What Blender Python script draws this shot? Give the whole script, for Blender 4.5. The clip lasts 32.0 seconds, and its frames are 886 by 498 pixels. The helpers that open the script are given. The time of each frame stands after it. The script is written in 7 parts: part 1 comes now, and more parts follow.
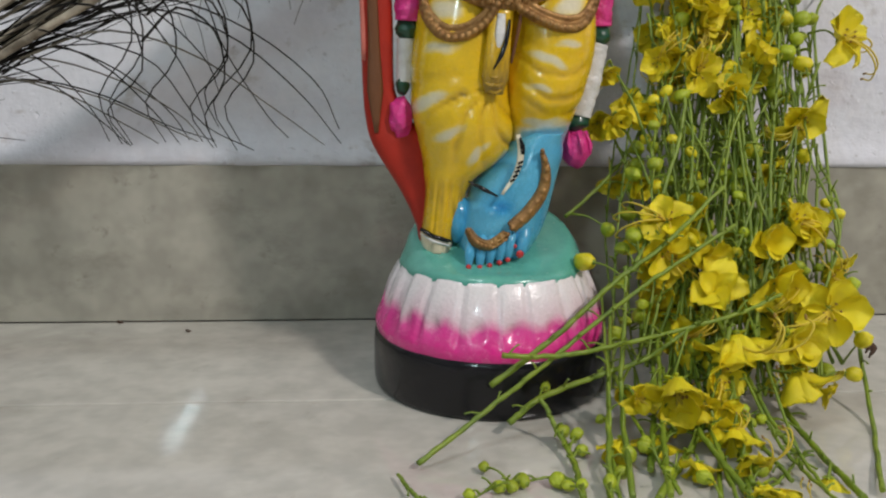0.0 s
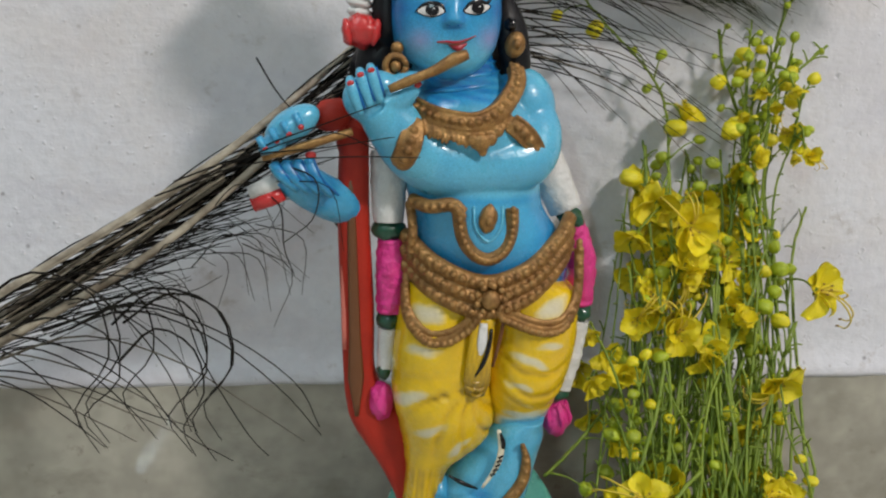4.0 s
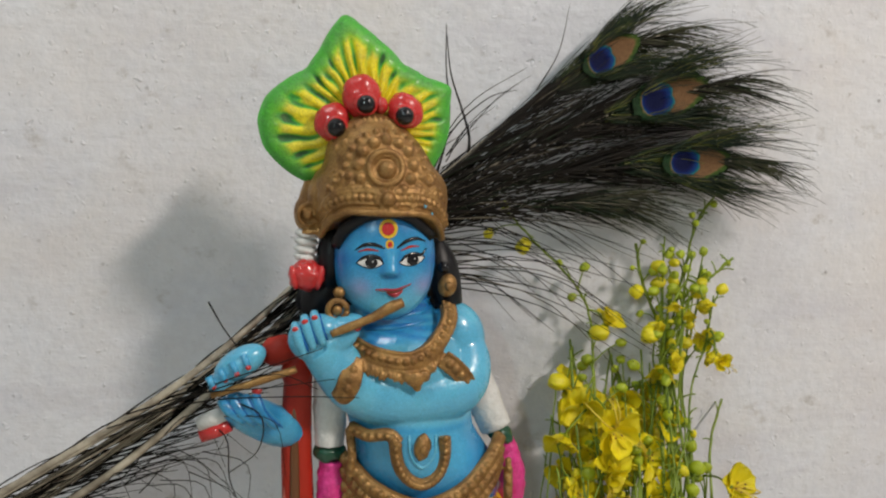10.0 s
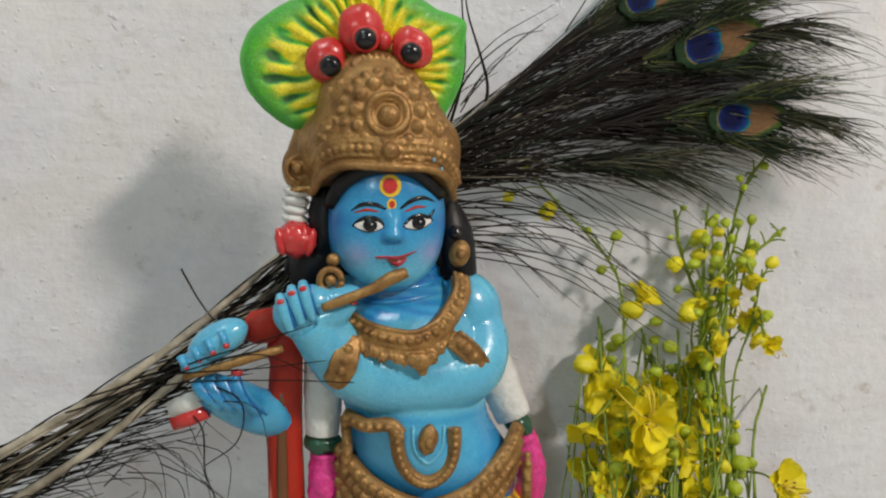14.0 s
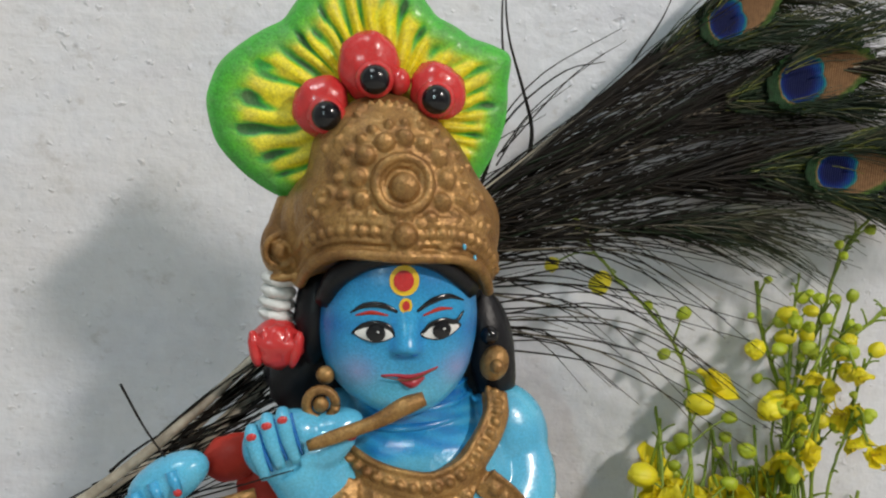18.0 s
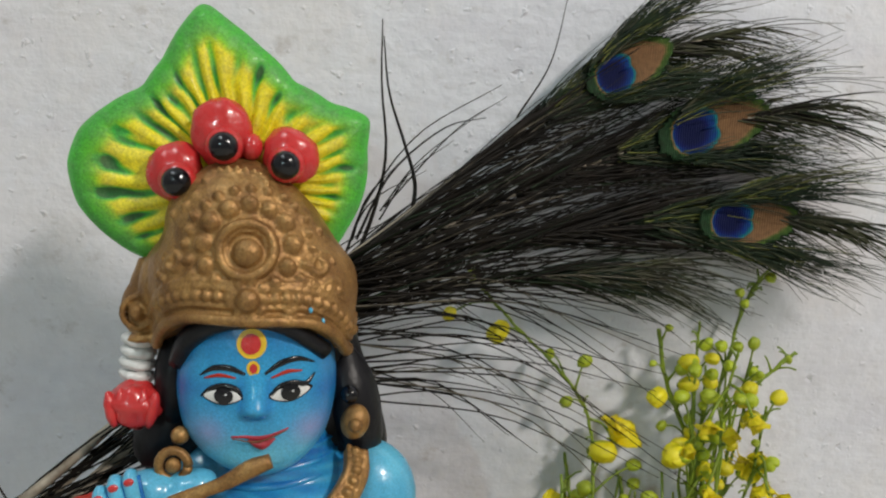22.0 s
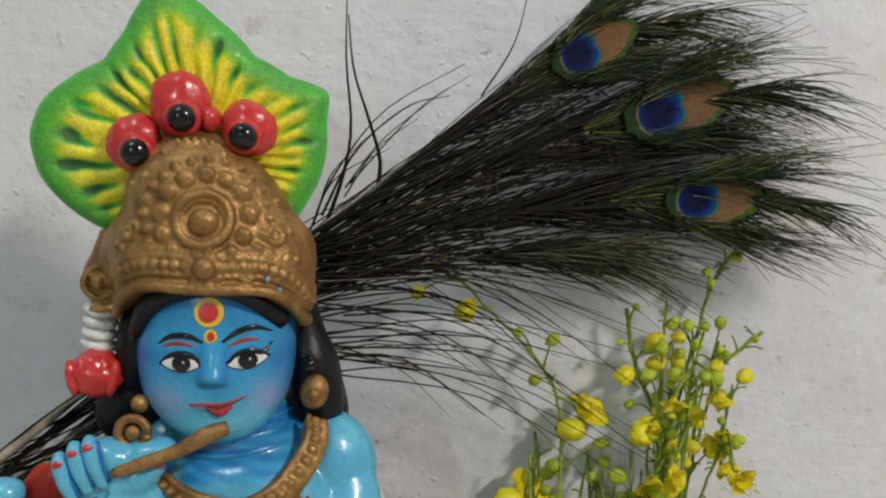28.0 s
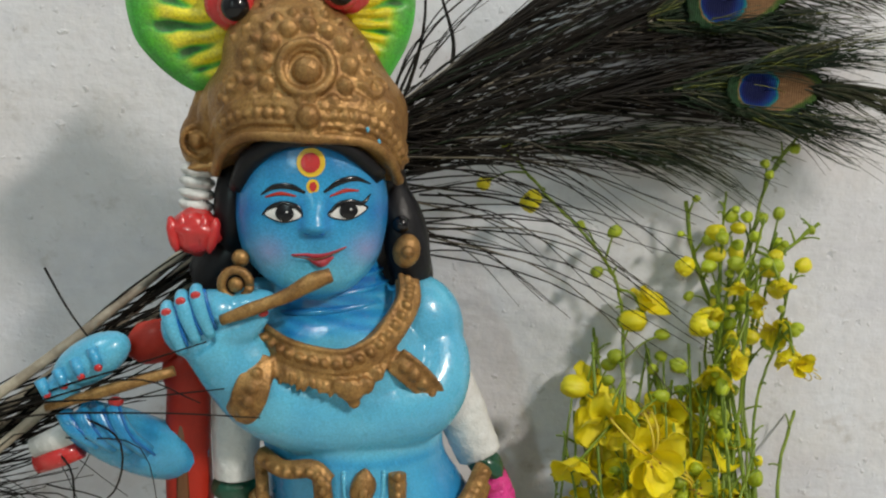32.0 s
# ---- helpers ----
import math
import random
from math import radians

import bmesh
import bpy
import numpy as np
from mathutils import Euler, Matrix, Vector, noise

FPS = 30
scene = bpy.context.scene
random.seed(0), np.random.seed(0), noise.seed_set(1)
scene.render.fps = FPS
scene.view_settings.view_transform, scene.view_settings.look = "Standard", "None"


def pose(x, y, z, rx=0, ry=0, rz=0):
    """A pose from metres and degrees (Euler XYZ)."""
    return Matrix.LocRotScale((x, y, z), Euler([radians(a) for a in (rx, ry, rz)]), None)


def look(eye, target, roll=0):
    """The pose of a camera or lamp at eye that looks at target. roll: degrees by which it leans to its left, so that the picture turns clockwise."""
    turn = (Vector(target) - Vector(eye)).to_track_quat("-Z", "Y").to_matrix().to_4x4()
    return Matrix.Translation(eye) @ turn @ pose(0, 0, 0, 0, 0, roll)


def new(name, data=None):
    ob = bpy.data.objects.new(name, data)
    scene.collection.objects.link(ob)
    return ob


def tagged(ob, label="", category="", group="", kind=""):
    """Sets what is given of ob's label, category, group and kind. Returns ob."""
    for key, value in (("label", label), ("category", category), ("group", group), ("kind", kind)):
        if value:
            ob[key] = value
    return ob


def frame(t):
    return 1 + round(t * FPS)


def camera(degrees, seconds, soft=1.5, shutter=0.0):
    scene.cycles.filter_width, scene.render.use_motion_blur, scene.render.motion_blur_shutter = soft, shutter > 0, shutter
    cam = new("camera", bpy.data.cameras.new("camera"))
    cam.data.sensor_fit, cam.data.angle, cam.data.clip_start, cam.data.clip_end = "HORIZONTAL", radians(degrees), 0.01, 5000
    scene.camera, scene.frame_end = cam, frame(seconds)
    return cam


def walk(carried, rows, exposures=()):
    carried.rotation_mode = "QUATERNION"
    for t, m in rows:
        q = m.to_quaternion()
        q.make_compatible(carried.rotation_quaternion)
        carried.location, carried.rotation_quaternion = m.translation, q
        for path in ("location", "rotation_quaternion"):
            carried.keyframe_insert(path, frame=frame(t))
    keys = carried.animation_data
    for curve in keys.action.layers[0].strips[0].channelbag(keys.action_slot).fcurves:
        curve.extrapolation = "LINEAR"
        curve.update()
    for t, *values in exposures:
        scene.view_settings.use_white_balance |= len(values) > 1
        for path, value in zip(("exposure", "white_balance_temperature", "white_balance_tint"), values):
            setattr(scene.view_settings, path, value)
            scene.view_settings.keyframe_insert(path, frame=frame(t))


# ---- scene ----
cam = camera(55.1, 32.0, soft=2.2)
METRES, EYE, TILT, LEAN, TURN = 0.66, 0.205, -13.0, -0.7, -4.0
ROWS = [
    (0.0, 0.0, 0.0, 0.0, 0.0, 0.0, -0.0),
    (0.5, -0.0007, -0.0021, 0.0124, -0.1, 0.31, -0.21),
    (1.0, -0.0057, -0.0033, 0.0381, -0.24, 0.54, -1.08),
    (1.5, -0.0085, 0.0044, 0.0771, -0.34, 0.53, -1.42),
    (2.0, -0.0074, 0.0055, 0.1271, -0.25, 0.38, -0.65),
    (2.5, -0.0143, -0.0002, 0.1783, -0.67, 0.22, -1.21),
    (4.5, -0.0048, 0.0068, 0.3068, -2.37, -2.09, -0.15),
    (5.0, -0.0035, 0.0028, 0.3362, -3.12, -0.31, -0.21),
    (5.5, -0.003, -0.0061, 0.3601, -3.64, 1.0, -0.53),
    (6.0, -0.0023, -0.0221, 0.3777, -4.18, 2.28, -0.37),
    (6.5, -0.0001, -0.0316, 0.3844, -4.47, 3.22, 0.15),
    (7.0, 0.001, -0.0377, 0.3889, -4.77, 3.75, 0.12),
    (7.5, 0.0016, -0.0409, 0.393, -5.15, 3.93, 0.17),
    (8.0, 0.0022, -0.0494, 0.3939, -5.4, 4.26, -0.03),
    (8.5, 0.0026, -0.0541, 0.3961, -5.67, 4.52, -0.11),
    (9.0, 0.0055, -0.0584, 0.3946, -5.6, 4.91, -0.23),
    (9.5, 0.0012, -0.061, 0.3937, -5.1, 4.98, -0.39),
    (10.0, -0.0005, -0.0573, 0.3919, -5.17, 4.84, -0.56),
    (10.5, 0.0037, -0.053, 0.3881, -5.17, 4.49, -0.82),
    (11.0, 0.014, -0.0471, 0.3799, -5.09, 4.1, -0.75),
    (11.5, 0.0151, -0.0355, 0.3785, -4.89, 4.02, -0.96),
    (12.0, 0.0093, -0.0211, 0.3852, -4.5, 4.06, -1.35),
    (12.5, 0.0045, -0.0054, 0.3854, -4.28, 3.68, -1.38),
    (13.0, 0.0085, 0.0084, 0.3886, -4.14, 3.34, -1.23),
    (13.5, 0.012, 0.0283, 0.3918, -3.98, 3.14, -1.16),
    (14.0, 0.016, 0.0469, 0.3923, -3.82, 3.01, -1.3),
    (14.5, 0.0156, 0.0688, 0.3923, -3.73, 2.79, -1.61),
    (16.5, 0.013, 0.1584, 0.4333, -3.28, 1.62, -2.82),
    (17.0, 0.01, 0.1779, 0.4427, -3.07, 1.99, -2.7),
    (17.5, 0.0085, 0.1897, 0.4492, -3.0, 2.25, -2.37),
    (18.0, 0.0149, 0.2058, 0.4652, -2.89, 2.66, -2.57),
    (18.5, 0.0189, 0.2138, 0.4723, -2.74, 2.88, -2.32),
    (19.0, 0.0223, 0.2148, 0.48, -2.62, 3.05, -2.69),
    (19.5, 0.0288, 0.2139, 0.4834, -2.52, 3.22, -2.8),
    (20.0, 0.0396, 0.2121, 0.4865, -2.5, 3.27, -2.75),
    (20.5, 0.0567, 0.2082, 0.4901, -2.52, 3.4, -2.95),
    (21.0, 0.0724, 0.206, 0.491, -2.59, 3.51, -2.98),
    (21.5, 0.0869, 0.2006, 0.4914, -2.53, 3.72, -2.99),
    (22.0, 0.0989, 0.194, 0.4917, -2.37, 3.99, -2.52),
    (22.5, 0.1071, 0.1901, 0.4909, -2.31, 3.98, -2.63),
    (23.0, 0.1167, 0.1882, 0.4901, -2.23, 4.04, -2.72),
    (23.5, 0.1208, 0.1866, 0.4887, -2.22, 4.13, -2.94),
    (24.0, 0.1245, 0.1867, 0.4893, -2.18, 4.18, -2.96),
    (24.5, 0.1297, 0.1889, 0.4872, -2.11, 4.22, -2.83),
    (25.0, 0.131, 0.1918, 0.484, -2.13, 4.11, -2.76),
    (25.5, 0.1291, 0.1902, 0.4852, -2.34, 4.22, -2.52),
    (27.5, 0.1263, 0.1839, 0.4835, -2.34, 3.97, -2.39),
    (28.0, 0.1234, 0.1868, 0.4769, -2.44, 3.9, -2.55),
    (28.5, 0.1201, 0.1898, 0.4714, -2.48, 3.63, -2.41),
    (29.0, 0.1165, 0.1937, 0.4648, -2.54, 3.26, -2.56),
    (29.5, 0.1139, 0.1965, 0.4569, -2.61, 2.96, -2.34),
    (30.0, 0.111, 0.1991, 0.448, -2.64, 2.89, -1.93),
    (30.5, 0.1066, 0.1986, 0.4403, -2.64, 2.83, -1.75),
    (31.0, 0.0918, 0.1955, 0.4276, -2.65, 2.75, -1.87),
    (31.5, 0.0796, 0.1933, 0.4124, -2.65, 2.57, -1.92),
    (32.0, 0.0702, 0.1837, 0.3999, -2.67, 2.85, -1.83),
]
EXPOSURES = [(0, -0.05, 6500, 15), (2, -0.06, 6500, 15), (5, 0.0, 6580, 12), (7, -0.04, 6720, 12), (10, -0.07, 6870, 13), (12, -0.05, 6900, 12), (14, 0.04, 6870, 12), (17, 0.09, 6650, 11),
             (20, 0.09, 6560, 11), (22, -0.03, 6610, 11), (25, -0.15, 6660, 11), (28, -0.14, 6700, 11), (31, -0.09, 6880, 10), (32, 0.03, 6740, 9)]
walk(cam, [(t, pose(0, 0, EYE, TILT, LEAN, TURN) @ pose(METRES * x, METRES * y, METRES * z, 90 + pitch, roll, yaw)) for t, x, y, z, yaw, pitch, roll in ROWS],
     exposures=EXPOSURES)

# ---- light: two lamps of the room and an added fill ----
world = bpy.data.worlds.new("world")
scene.world = world
world.use_nodes = True
world.node_tree.nodes["Background"].inputs[0].default_value = (0.75, 0.85, 1.0, 1)
world.node_tree.nodes["Background"].inputs[1].default_value = 0.3


def lamp(name, at, target, width, height, watts, colour, roll=0):
    data = bpy.data.lights.new(name, "AREA")
    data.shape, data.size, data.size_y, data.energy, data.color = "RECTANGLE", width, height, watts, colour
    ob = new(name, data)
    ob.matrix_world = look(at, target, roll)
    return ob


lamp("main_lamp", (1.47, -1.20, 2.04), (0.06, 0.52, 0.25), 0.34, 0.17, 43, (1.0, 0.94, 0.875), 20)
lamp("second_lamp", (-0.75, -1.73, 1.16), (0.0, 0.5, 0.2), 0.21, 0.018, 6.8, (0.70, 0.97, 1.0), -52)
# added fill from the upper left, lightens and cools the left wall's shadow
lamp("ceiling_lamp", (-0.75, -0.45, 2.66), (-0.3, 0.2, 0.0), 0.7, 0.4, 16, (0.86, 0.98, 1.0))


# ---- materials ----
def material(name, colour, rough=0.5, metal=0.0, second=None, scale=60.0, amount=0.35, fine=600.0, bump=0.1, bump_scale=400.0, coat=0.0, ramp=None,
             sheen=0.0, spots=None, translucent=0.0, per_object=0.0, bump_distance=0.001, waves=None, fine_amount=0.3, spread=1.0, spec=0.5, blush=(), pits=None, grime=(), strokes=0.0):
    m = bpy.data.materials.new(name)
    m.use_nodes = True
    t = m.node_tree
    n, k = t.nodes, t.links.new
    b = n["Principled BSDF"]
    geo = n.new("ShaderNodeTexCoord")
    vec = geo.outputs["Object"]

    def noise_node(s, detail=4.0, rough_=0.6):
        x = n.new("ShaderNodeTexNoise")
        x.inputs["Scale"].default_value, x.inputs["Detail"].default_value, x.inputs["Roughness"].default_value = s, detail, rough_
        k(vec, x.inputs["Vector"])
        return x

    def mix(a, c, f, mode="MIX"):
        x = n.new("ShaderNodeMix")
        x.data_type, x.blend_type = "RGBA", mode
        for sock, v in ((x.inputs[6], a), (x.inputs[7], c)):
            if isinstance(v, tuple):
                sock.default_value = (*v[:3], 1)
            else:
                k(v, sock)
        if isinstance(f, float):
            x.inputs[0].default_value = f
        else:
            k(f, x.inputs[0])
        return x.outputs[2]

    def ramp_node(f, stops):
        r = n.new("ShaderNodeValToRGB")
        k(f, r.inputs[0])
        e = r.color_ramp.elements
        while len(e) < len(stops):
            e.new(0.5)
        for el, (p, c) in zip(e, stops):
            el.position, el.color = p, (*c, 1)
        return r.outputs[0]

    large, small = noise_node(scale), noise_node(fine, 2.0)
    base = colour
    if ramp:
        a = n.new("ShaderNodeAttribute")
        a.attribute_name = "mix"
        wob = n.new("ShaderNodeMath")
        wob.operation = "MULTIPLY_ADD"
        k(large.outputs[0], wob.inputs[0])
        wob.inputs[1].default_value = 0.16
        k(a.outputs["Fac"], wob.inputs[2])
        sub = n.new("ShaderNodeMath")
        sub.operation = "SUBTRACT"
        k(wob.outputs[0], sub.inputs[0])
        sub.inputs[1].default_value = 0.08
        base = ramp_node(sub.outputs[0], ramp)
    dark = second or tuple(c * 0.7 for c in colour)
    f = ramp_node(large.outputs[0], [(0.38, (0, 0, 0)), (0.66, (amount,) * 3)])
    col = mix(base, dark, f)
    f2 = ramp_node(small.outputs[0], [(0.35, (1 - 0.14 * fine_amount,) * 3), (0.65, (1 + 0.08 * fine_amount,) * 3)])
    col = mix(col, f2, 1.0, "MULTIPLY")
    for bx, bz in blush:
        away = n.new("ShaderNodeVectorMath")
        away.operation = "DISTANCE"
        flatten = n.new("ShaderNodeVectorMath")
        flatten.operation = "MULTIPLY"
        flatten.inputs[1].default_value = (1, 0, 1)
        k(vec, flatten.inputs[0])
        k(flatten.outputs[0], away.inputs[0])
        away.inputs[1].default_value = (bx, 0, bz)
        col = mix(col, (0.42, 0.26, 0.50), ramp_node(away.outputs["Value"], [(0.0, (0.50,) * 3), (0.0088, (0, 0, 0))]))
    if spots:
        scale_, limit, shade = spots
        v = n.new("ShaderNodeTexVoronoi")
        v.inputs["Scale"].default_value = scale_
        warp = n.new("ShaderNodeMixRGB")
        warp.inputs[0].default_value = 0.012
        k(vec, warp.inputs[1])
        k(large.outputs[1], warp.inputs[2])
        k(warp.outputs[0], v.inputs["Vector"])
        pick = noise_node(scale_ * 0.55, 1.0)
        near = ramp_node(v.outputs["Distance"], [(0.0, (1, 1, 1)), (limit, (0, 0, 0))])
        some = ramp_node(pick.outputs[0], [(0.53, (0, 0, 0)), (0.60, (1, 1, 1))])
        both = mix(near, some, 1.0, "MULTIPLY")
        col = mix(col, shade, both)
    for size_, stretch, lo, hi, shade, amount_ in grime:
        place_ = n.new("ShaderNodeMapping")
        place_.inputs["Scale"].default_value = stretch
        place_.inputs["Location"].default_value = (size_ * 0.37, 0.1, size_ * 0.11)
        k(vec, place_.inputs["Vector"])
        g = n.new("ShaderNodeTexNoise")
        g.inputs["Scale"].default_value, g.inputs["Detail"].default_value, g.inputs["Roughness"].default_value = size_, 7.0, 0.68
        k(place_.outputs[0], g.inputs["Vector"])
        col = mix(col, shade, ramp_node(g.outputs[0], [(lo, (0, 0, 0)), (hi, (amount_,) * 3)]))
    if per_object:
        o = n.new("ShaderNodeObjectInfo")
        r = ramp_node(o.outputs["Random"], [(0.0, (1 - per_object,) * 3), (1.0, (1 + per_object * 0.4,) * 3)])
        col = mix(col, r, 1.0, "MULTIPLY")
    k(col, b.inputs["Base Color"])
    rr = n.new("ShaderNodeMapRange")
    k(large.outputs[0], rr.inputs[0])
    rr.inputs[3].default_value, rr.inputs[4].default_value = max(0.02, rough - 0.08 * spread), min(1, rough + 0.1 * spread)
    k(rr.outputs[0], b.inputs["Roughness"])
    b.inputs["Metallic"].default_value = metal
    b.inputs["Specular IOR Level"].default_value = spec
    b.inputs["Coat Weight"].default_value = coat
    b.inputs["Coat Roughness"].default_value = 0.12
    if translucent:
        b.inputs["Subsurface Weight"].default_value = translucent
        b.inputs["Subsurface Radius"].default_value = (0.004, 0.003, 0.001)
        b.inputs["Subsurface Scale"].default_value = 1.0
    if bump:
        bn, n1, n2 = n.new("ShaderNodeBump"), noise_node(bump_scale, 3.0), noise_node(bump_scale * 0.18, 3.0)
        add = n.new("ShaderNodeMath")
        add.operation = "ADD"
        k(n1.outputs[0], add.inputs[0])
        k(n2.outputs[0], add.inputs[1])
        out = add.outputs[0]
        if waves:
            w = n.new("ShaderNodeTexWave")
            w.inputs["Scale"].default_value, w.inputs["Distortion"].default_value = waves, 2.0
            k(vec, w.inputs["Vector"])
            add2 = n.new("ShaderNodeMath")
            add2.operation = "ADD"
            k(out, add2.inputs[0])
            k(w.outputs[0], add2.inputs[1])
            out = add2.outputs[0]
        if strokes:
            lie = n.new("ShaderNodeMapping")
            lie.inputs["Scale"].default_value, lie.inputs["Rotation"].default_value = (14, 14, 95), (0, 0.06, 0)
            k(vec, lie.inputs["Vector"])
            brush = n.new("ShaderNodeTexNoise")
            brush.inputs["Scale"].default_value, brush.inputs["Detail"].default_value = 1.6, 5.0
            k(lie.outputs[0], brush.inputs["Vector"])
            add4 = n.new("ShaderNodeMath")
            add4.operation = "MULTIPLY_ADD"
            k(brush.outputs[0], add4.inputs[0])
            add4.inputs[1].default_value = strokes
            k(out, add4.inputs[2])
            out = add4.outputs[0]
        for scale_, limit, height, threshold in pits or ():
            v = n.new("ShaderNodeTexVoronoi")
            v.inputs["Scale"].default_value = scale_
            bent = n.new("ShaderNodeMixRGB")
            bent.inputs[0].default_value = 0.9 / scale_
            k(vec, bent.inputs[1])
            k(noise_node(scale_ * 1.7, 3.0).outputs[1], bent.inputs[2])
            k(bent.outputs[0], v.inputs["Vector"])
            near = ramp_node(v.outputs["Distance"], [(0.0, (1, 1, 1)), (limit, (0, 0, 0))])
            some = ramp_node(noise_node(scale_ * 0.6, 1.0).outputs[0], [(threshold, (0, 0, 0)), (threshold + 0.06, (1, 1, 1))])
            add3 = n.new("ShaderNodeMath")
            add3.operation = "MULTIPLY_ADD"
            k(mix(near, some, 1.0, "MULTIPLY"), add3.inputs[0])
            add3.inputs[1].default_value = height
            k(out, add3.inputs[2])
            out = add3.outputs[0]
        k(out, bn.inputs["Height"])
        bn.inputs["Strength"].default_value, bn.inputs["Distance"].default_value = bump, bump_distance
        k(bn.outputs[0], b.inputs["Normal"])
    return m


M_WALL = material("wall_paint", (0.725, 0.735, 0.785), 0.7, second=(0.67, 0.665, 0.72), scale=5, amount=0.6, fine=120, fine_amount=0.3, bump=0.34, bump_scale=130,
                  spots=(46, 0.10, (0.13, 0.12, 0.13)), bump_distance=0.003, pits=((80, 0.17, 2.6, 0.50), (48, 0.11, -4.0, 0.51), (150, 0.24, 1.5, 0.50), (30, 0.10, 2.6, 0.54)), strokes=0.55,
                  grime=((7, (1.0, 1, 2.6), 0.52, 0.70, (0.56, 0.55, 0.62), 0.55), (3.2, (1, 1, 1), 0.50, 0.68, (0.72, 0.66, 0.62), 0.5), (34, (1, 1, 1.3), 0.60, 0.70, (0.40, 0.36, 0.33), 0.5), (90, (1, 1, 1), 0.64, 0.72, (0.27, 0.24, 0.22), 0.6)))
# grey of the unseen walls and ceiling, set to limit bounced light
M_ROOM = material("unseen_room_grey", (0.36, 0.36, 0.36), 0.8, scale=3, fine=60, bump=0.2, bump_scale=60)
M_MARBLE = material("skirting_marble", (0.43, 0.41, 0.345), 0.05, second=(0.30, 0.285, 0.23), scale=7, amount=0.65, fine=40, fine_amount=1.1,
                    grime=((11, (1.2, 1, 2.2), 0.52, 0.66, (0.24, 0.225, 0.18), 0.5), (60, (1, 1, 1), 0.62, 0.72, (0.20, 0.18, 0.14), 0.5)), bump=0.01, bump_scale=20, spread=0.1)
M_FLOOR = material("floor_marble", (0.58, 0.56, 0.50), 0.024, second=(0.47, 0.45, 0.395), scale=6, amount=0.6, fine=44, fine_amount=0.8, bump=0.01, bump_scale=20, spread=0.1,
                   spots=(30, 0.05, (0.3, 0.28, 0.24)), grime=((9, (1, 1.6, 1), 0.52, 0.68, (0.40, 0.385, 0.33), 0.5), (55, (1, 1, 1), 0.60, 0.72, (0.36, 0.33, 0.27), 0.4)))
M_GROUT = material("grout", (0.33, 0.31, 0.28), 0.9)

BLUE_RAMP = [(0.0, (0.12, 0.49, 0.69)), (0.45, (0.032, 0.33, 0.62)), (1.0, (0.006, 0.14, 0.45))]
P_SKIN = material("blue_enamel", (0.1, 0.4, 0.7), 0.27, fine=1300, fine_amount=1.1, second=(0.02, 0.22, 0.5), scale=45, amount=0.22, bump=0.45, bump_scale=150, coat=0.4, ramp=BLUE_RAMP)
P_BRONZE = material("bronze_paint", (0.40, 0.22, 0.072), 0.42, 0.45, fine=1100, fine_amount=1.8, second=(0.17, 0.075, 0.022), scale=110, amount=0.8, bump=0.4, bump_scale=420, bump_distance=0.0016)
P_YELLOW = material("yellow_cloth_paint", (0.8, 0.6, 0.03), 0.26, second=(0.48, 0.31, 0.015), scale=70, amount=0.30, bump=0.25, bump_scale=260, coat=0.5,
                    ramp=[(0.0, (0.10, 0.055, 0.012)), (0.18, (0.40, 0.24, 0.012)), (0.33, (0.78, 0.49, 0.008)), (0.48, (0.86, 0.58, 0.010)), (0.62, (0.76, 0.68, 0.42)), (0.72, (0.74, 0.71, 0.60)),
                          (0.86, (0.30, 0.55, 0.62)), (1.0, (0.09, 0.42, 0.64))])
P_RED = material("red_paint", (0.44, 0.026, 0.012), 0.5, second=(0.28, 0.018, 0.010), scale=50, amount=0.5, bump=0.3, coat=0.04, spec=0.3)
P_REDGLOSS = material("red_gloss_paint", (0.60, 0.035, 0.035), 0.27, second=(0.36, 0.02, 0.02), scale=90, amount=0.5, bump=0.35, bump_scale=260, coat=0.4)
P_LIPS = material("lip_paint", (0.42, 0.028, 0.045), 0.35, second=(0.26, 0.015, 0.03), scale=140, amount=0.5, bump=0.15, coat=0.2)
P_BROWN = material("brown_paint", (0.16, 0.06, 0.02), 0.45, bump=0.15)
P_GREEN = material("dark_green_paint", (0.008, 0.075, 0.04), 0.3, bump=0.2, coat=0.3)
P_PINK = material("pink_paint", (0.80, 0.045, 0.30), 0.35, second=(0.60, 0.02, 0.17), scale=160, amount=0.65, bump=0.7, bump_scale=420, coat=0.3, bump_distance=0.002)
P_WHITE = material("white_paint", (0.72, 0.72, 0.70), 0.4, second=(0.52, 0.52, 0.5), scale=60, amount=0.5, bump=0.5, bump_scale=300, coat=0.2, bump_distance=0.002)
P_BLACK = material("black_gloss_paint", (0.005, 0.005, 0.007), 0.17, second=(0.014, 0.014, 0.017), scale=40, bump=0.3, bump_scale=120, coat=0.0, spec=0.5)
P_TEAL = material("teal_paint", (0.115, 0.43, 0.345), 0.24, second=(0.06, 0.29, 0.24), scale=70, amount=0.5, bump=0.35, bump_scale=220, coat=0.45)
P_LOTUS = material("lotus_paint", (0.8, 0.5, 0.6), 0.25, second=(0.6, 0.3, 0.4), scale=160, amount=0.12, bump=0.5, bump_scale=300, coat=0.45,
                   ramp=[(0.0, (0.80, 0.022, 0.27)), (0.32, (0.80, 0.06, 0.33)), (0.58, (0.80, 0.62, 0.67)), (1.0, (0.84, 0.81, 0.81))])
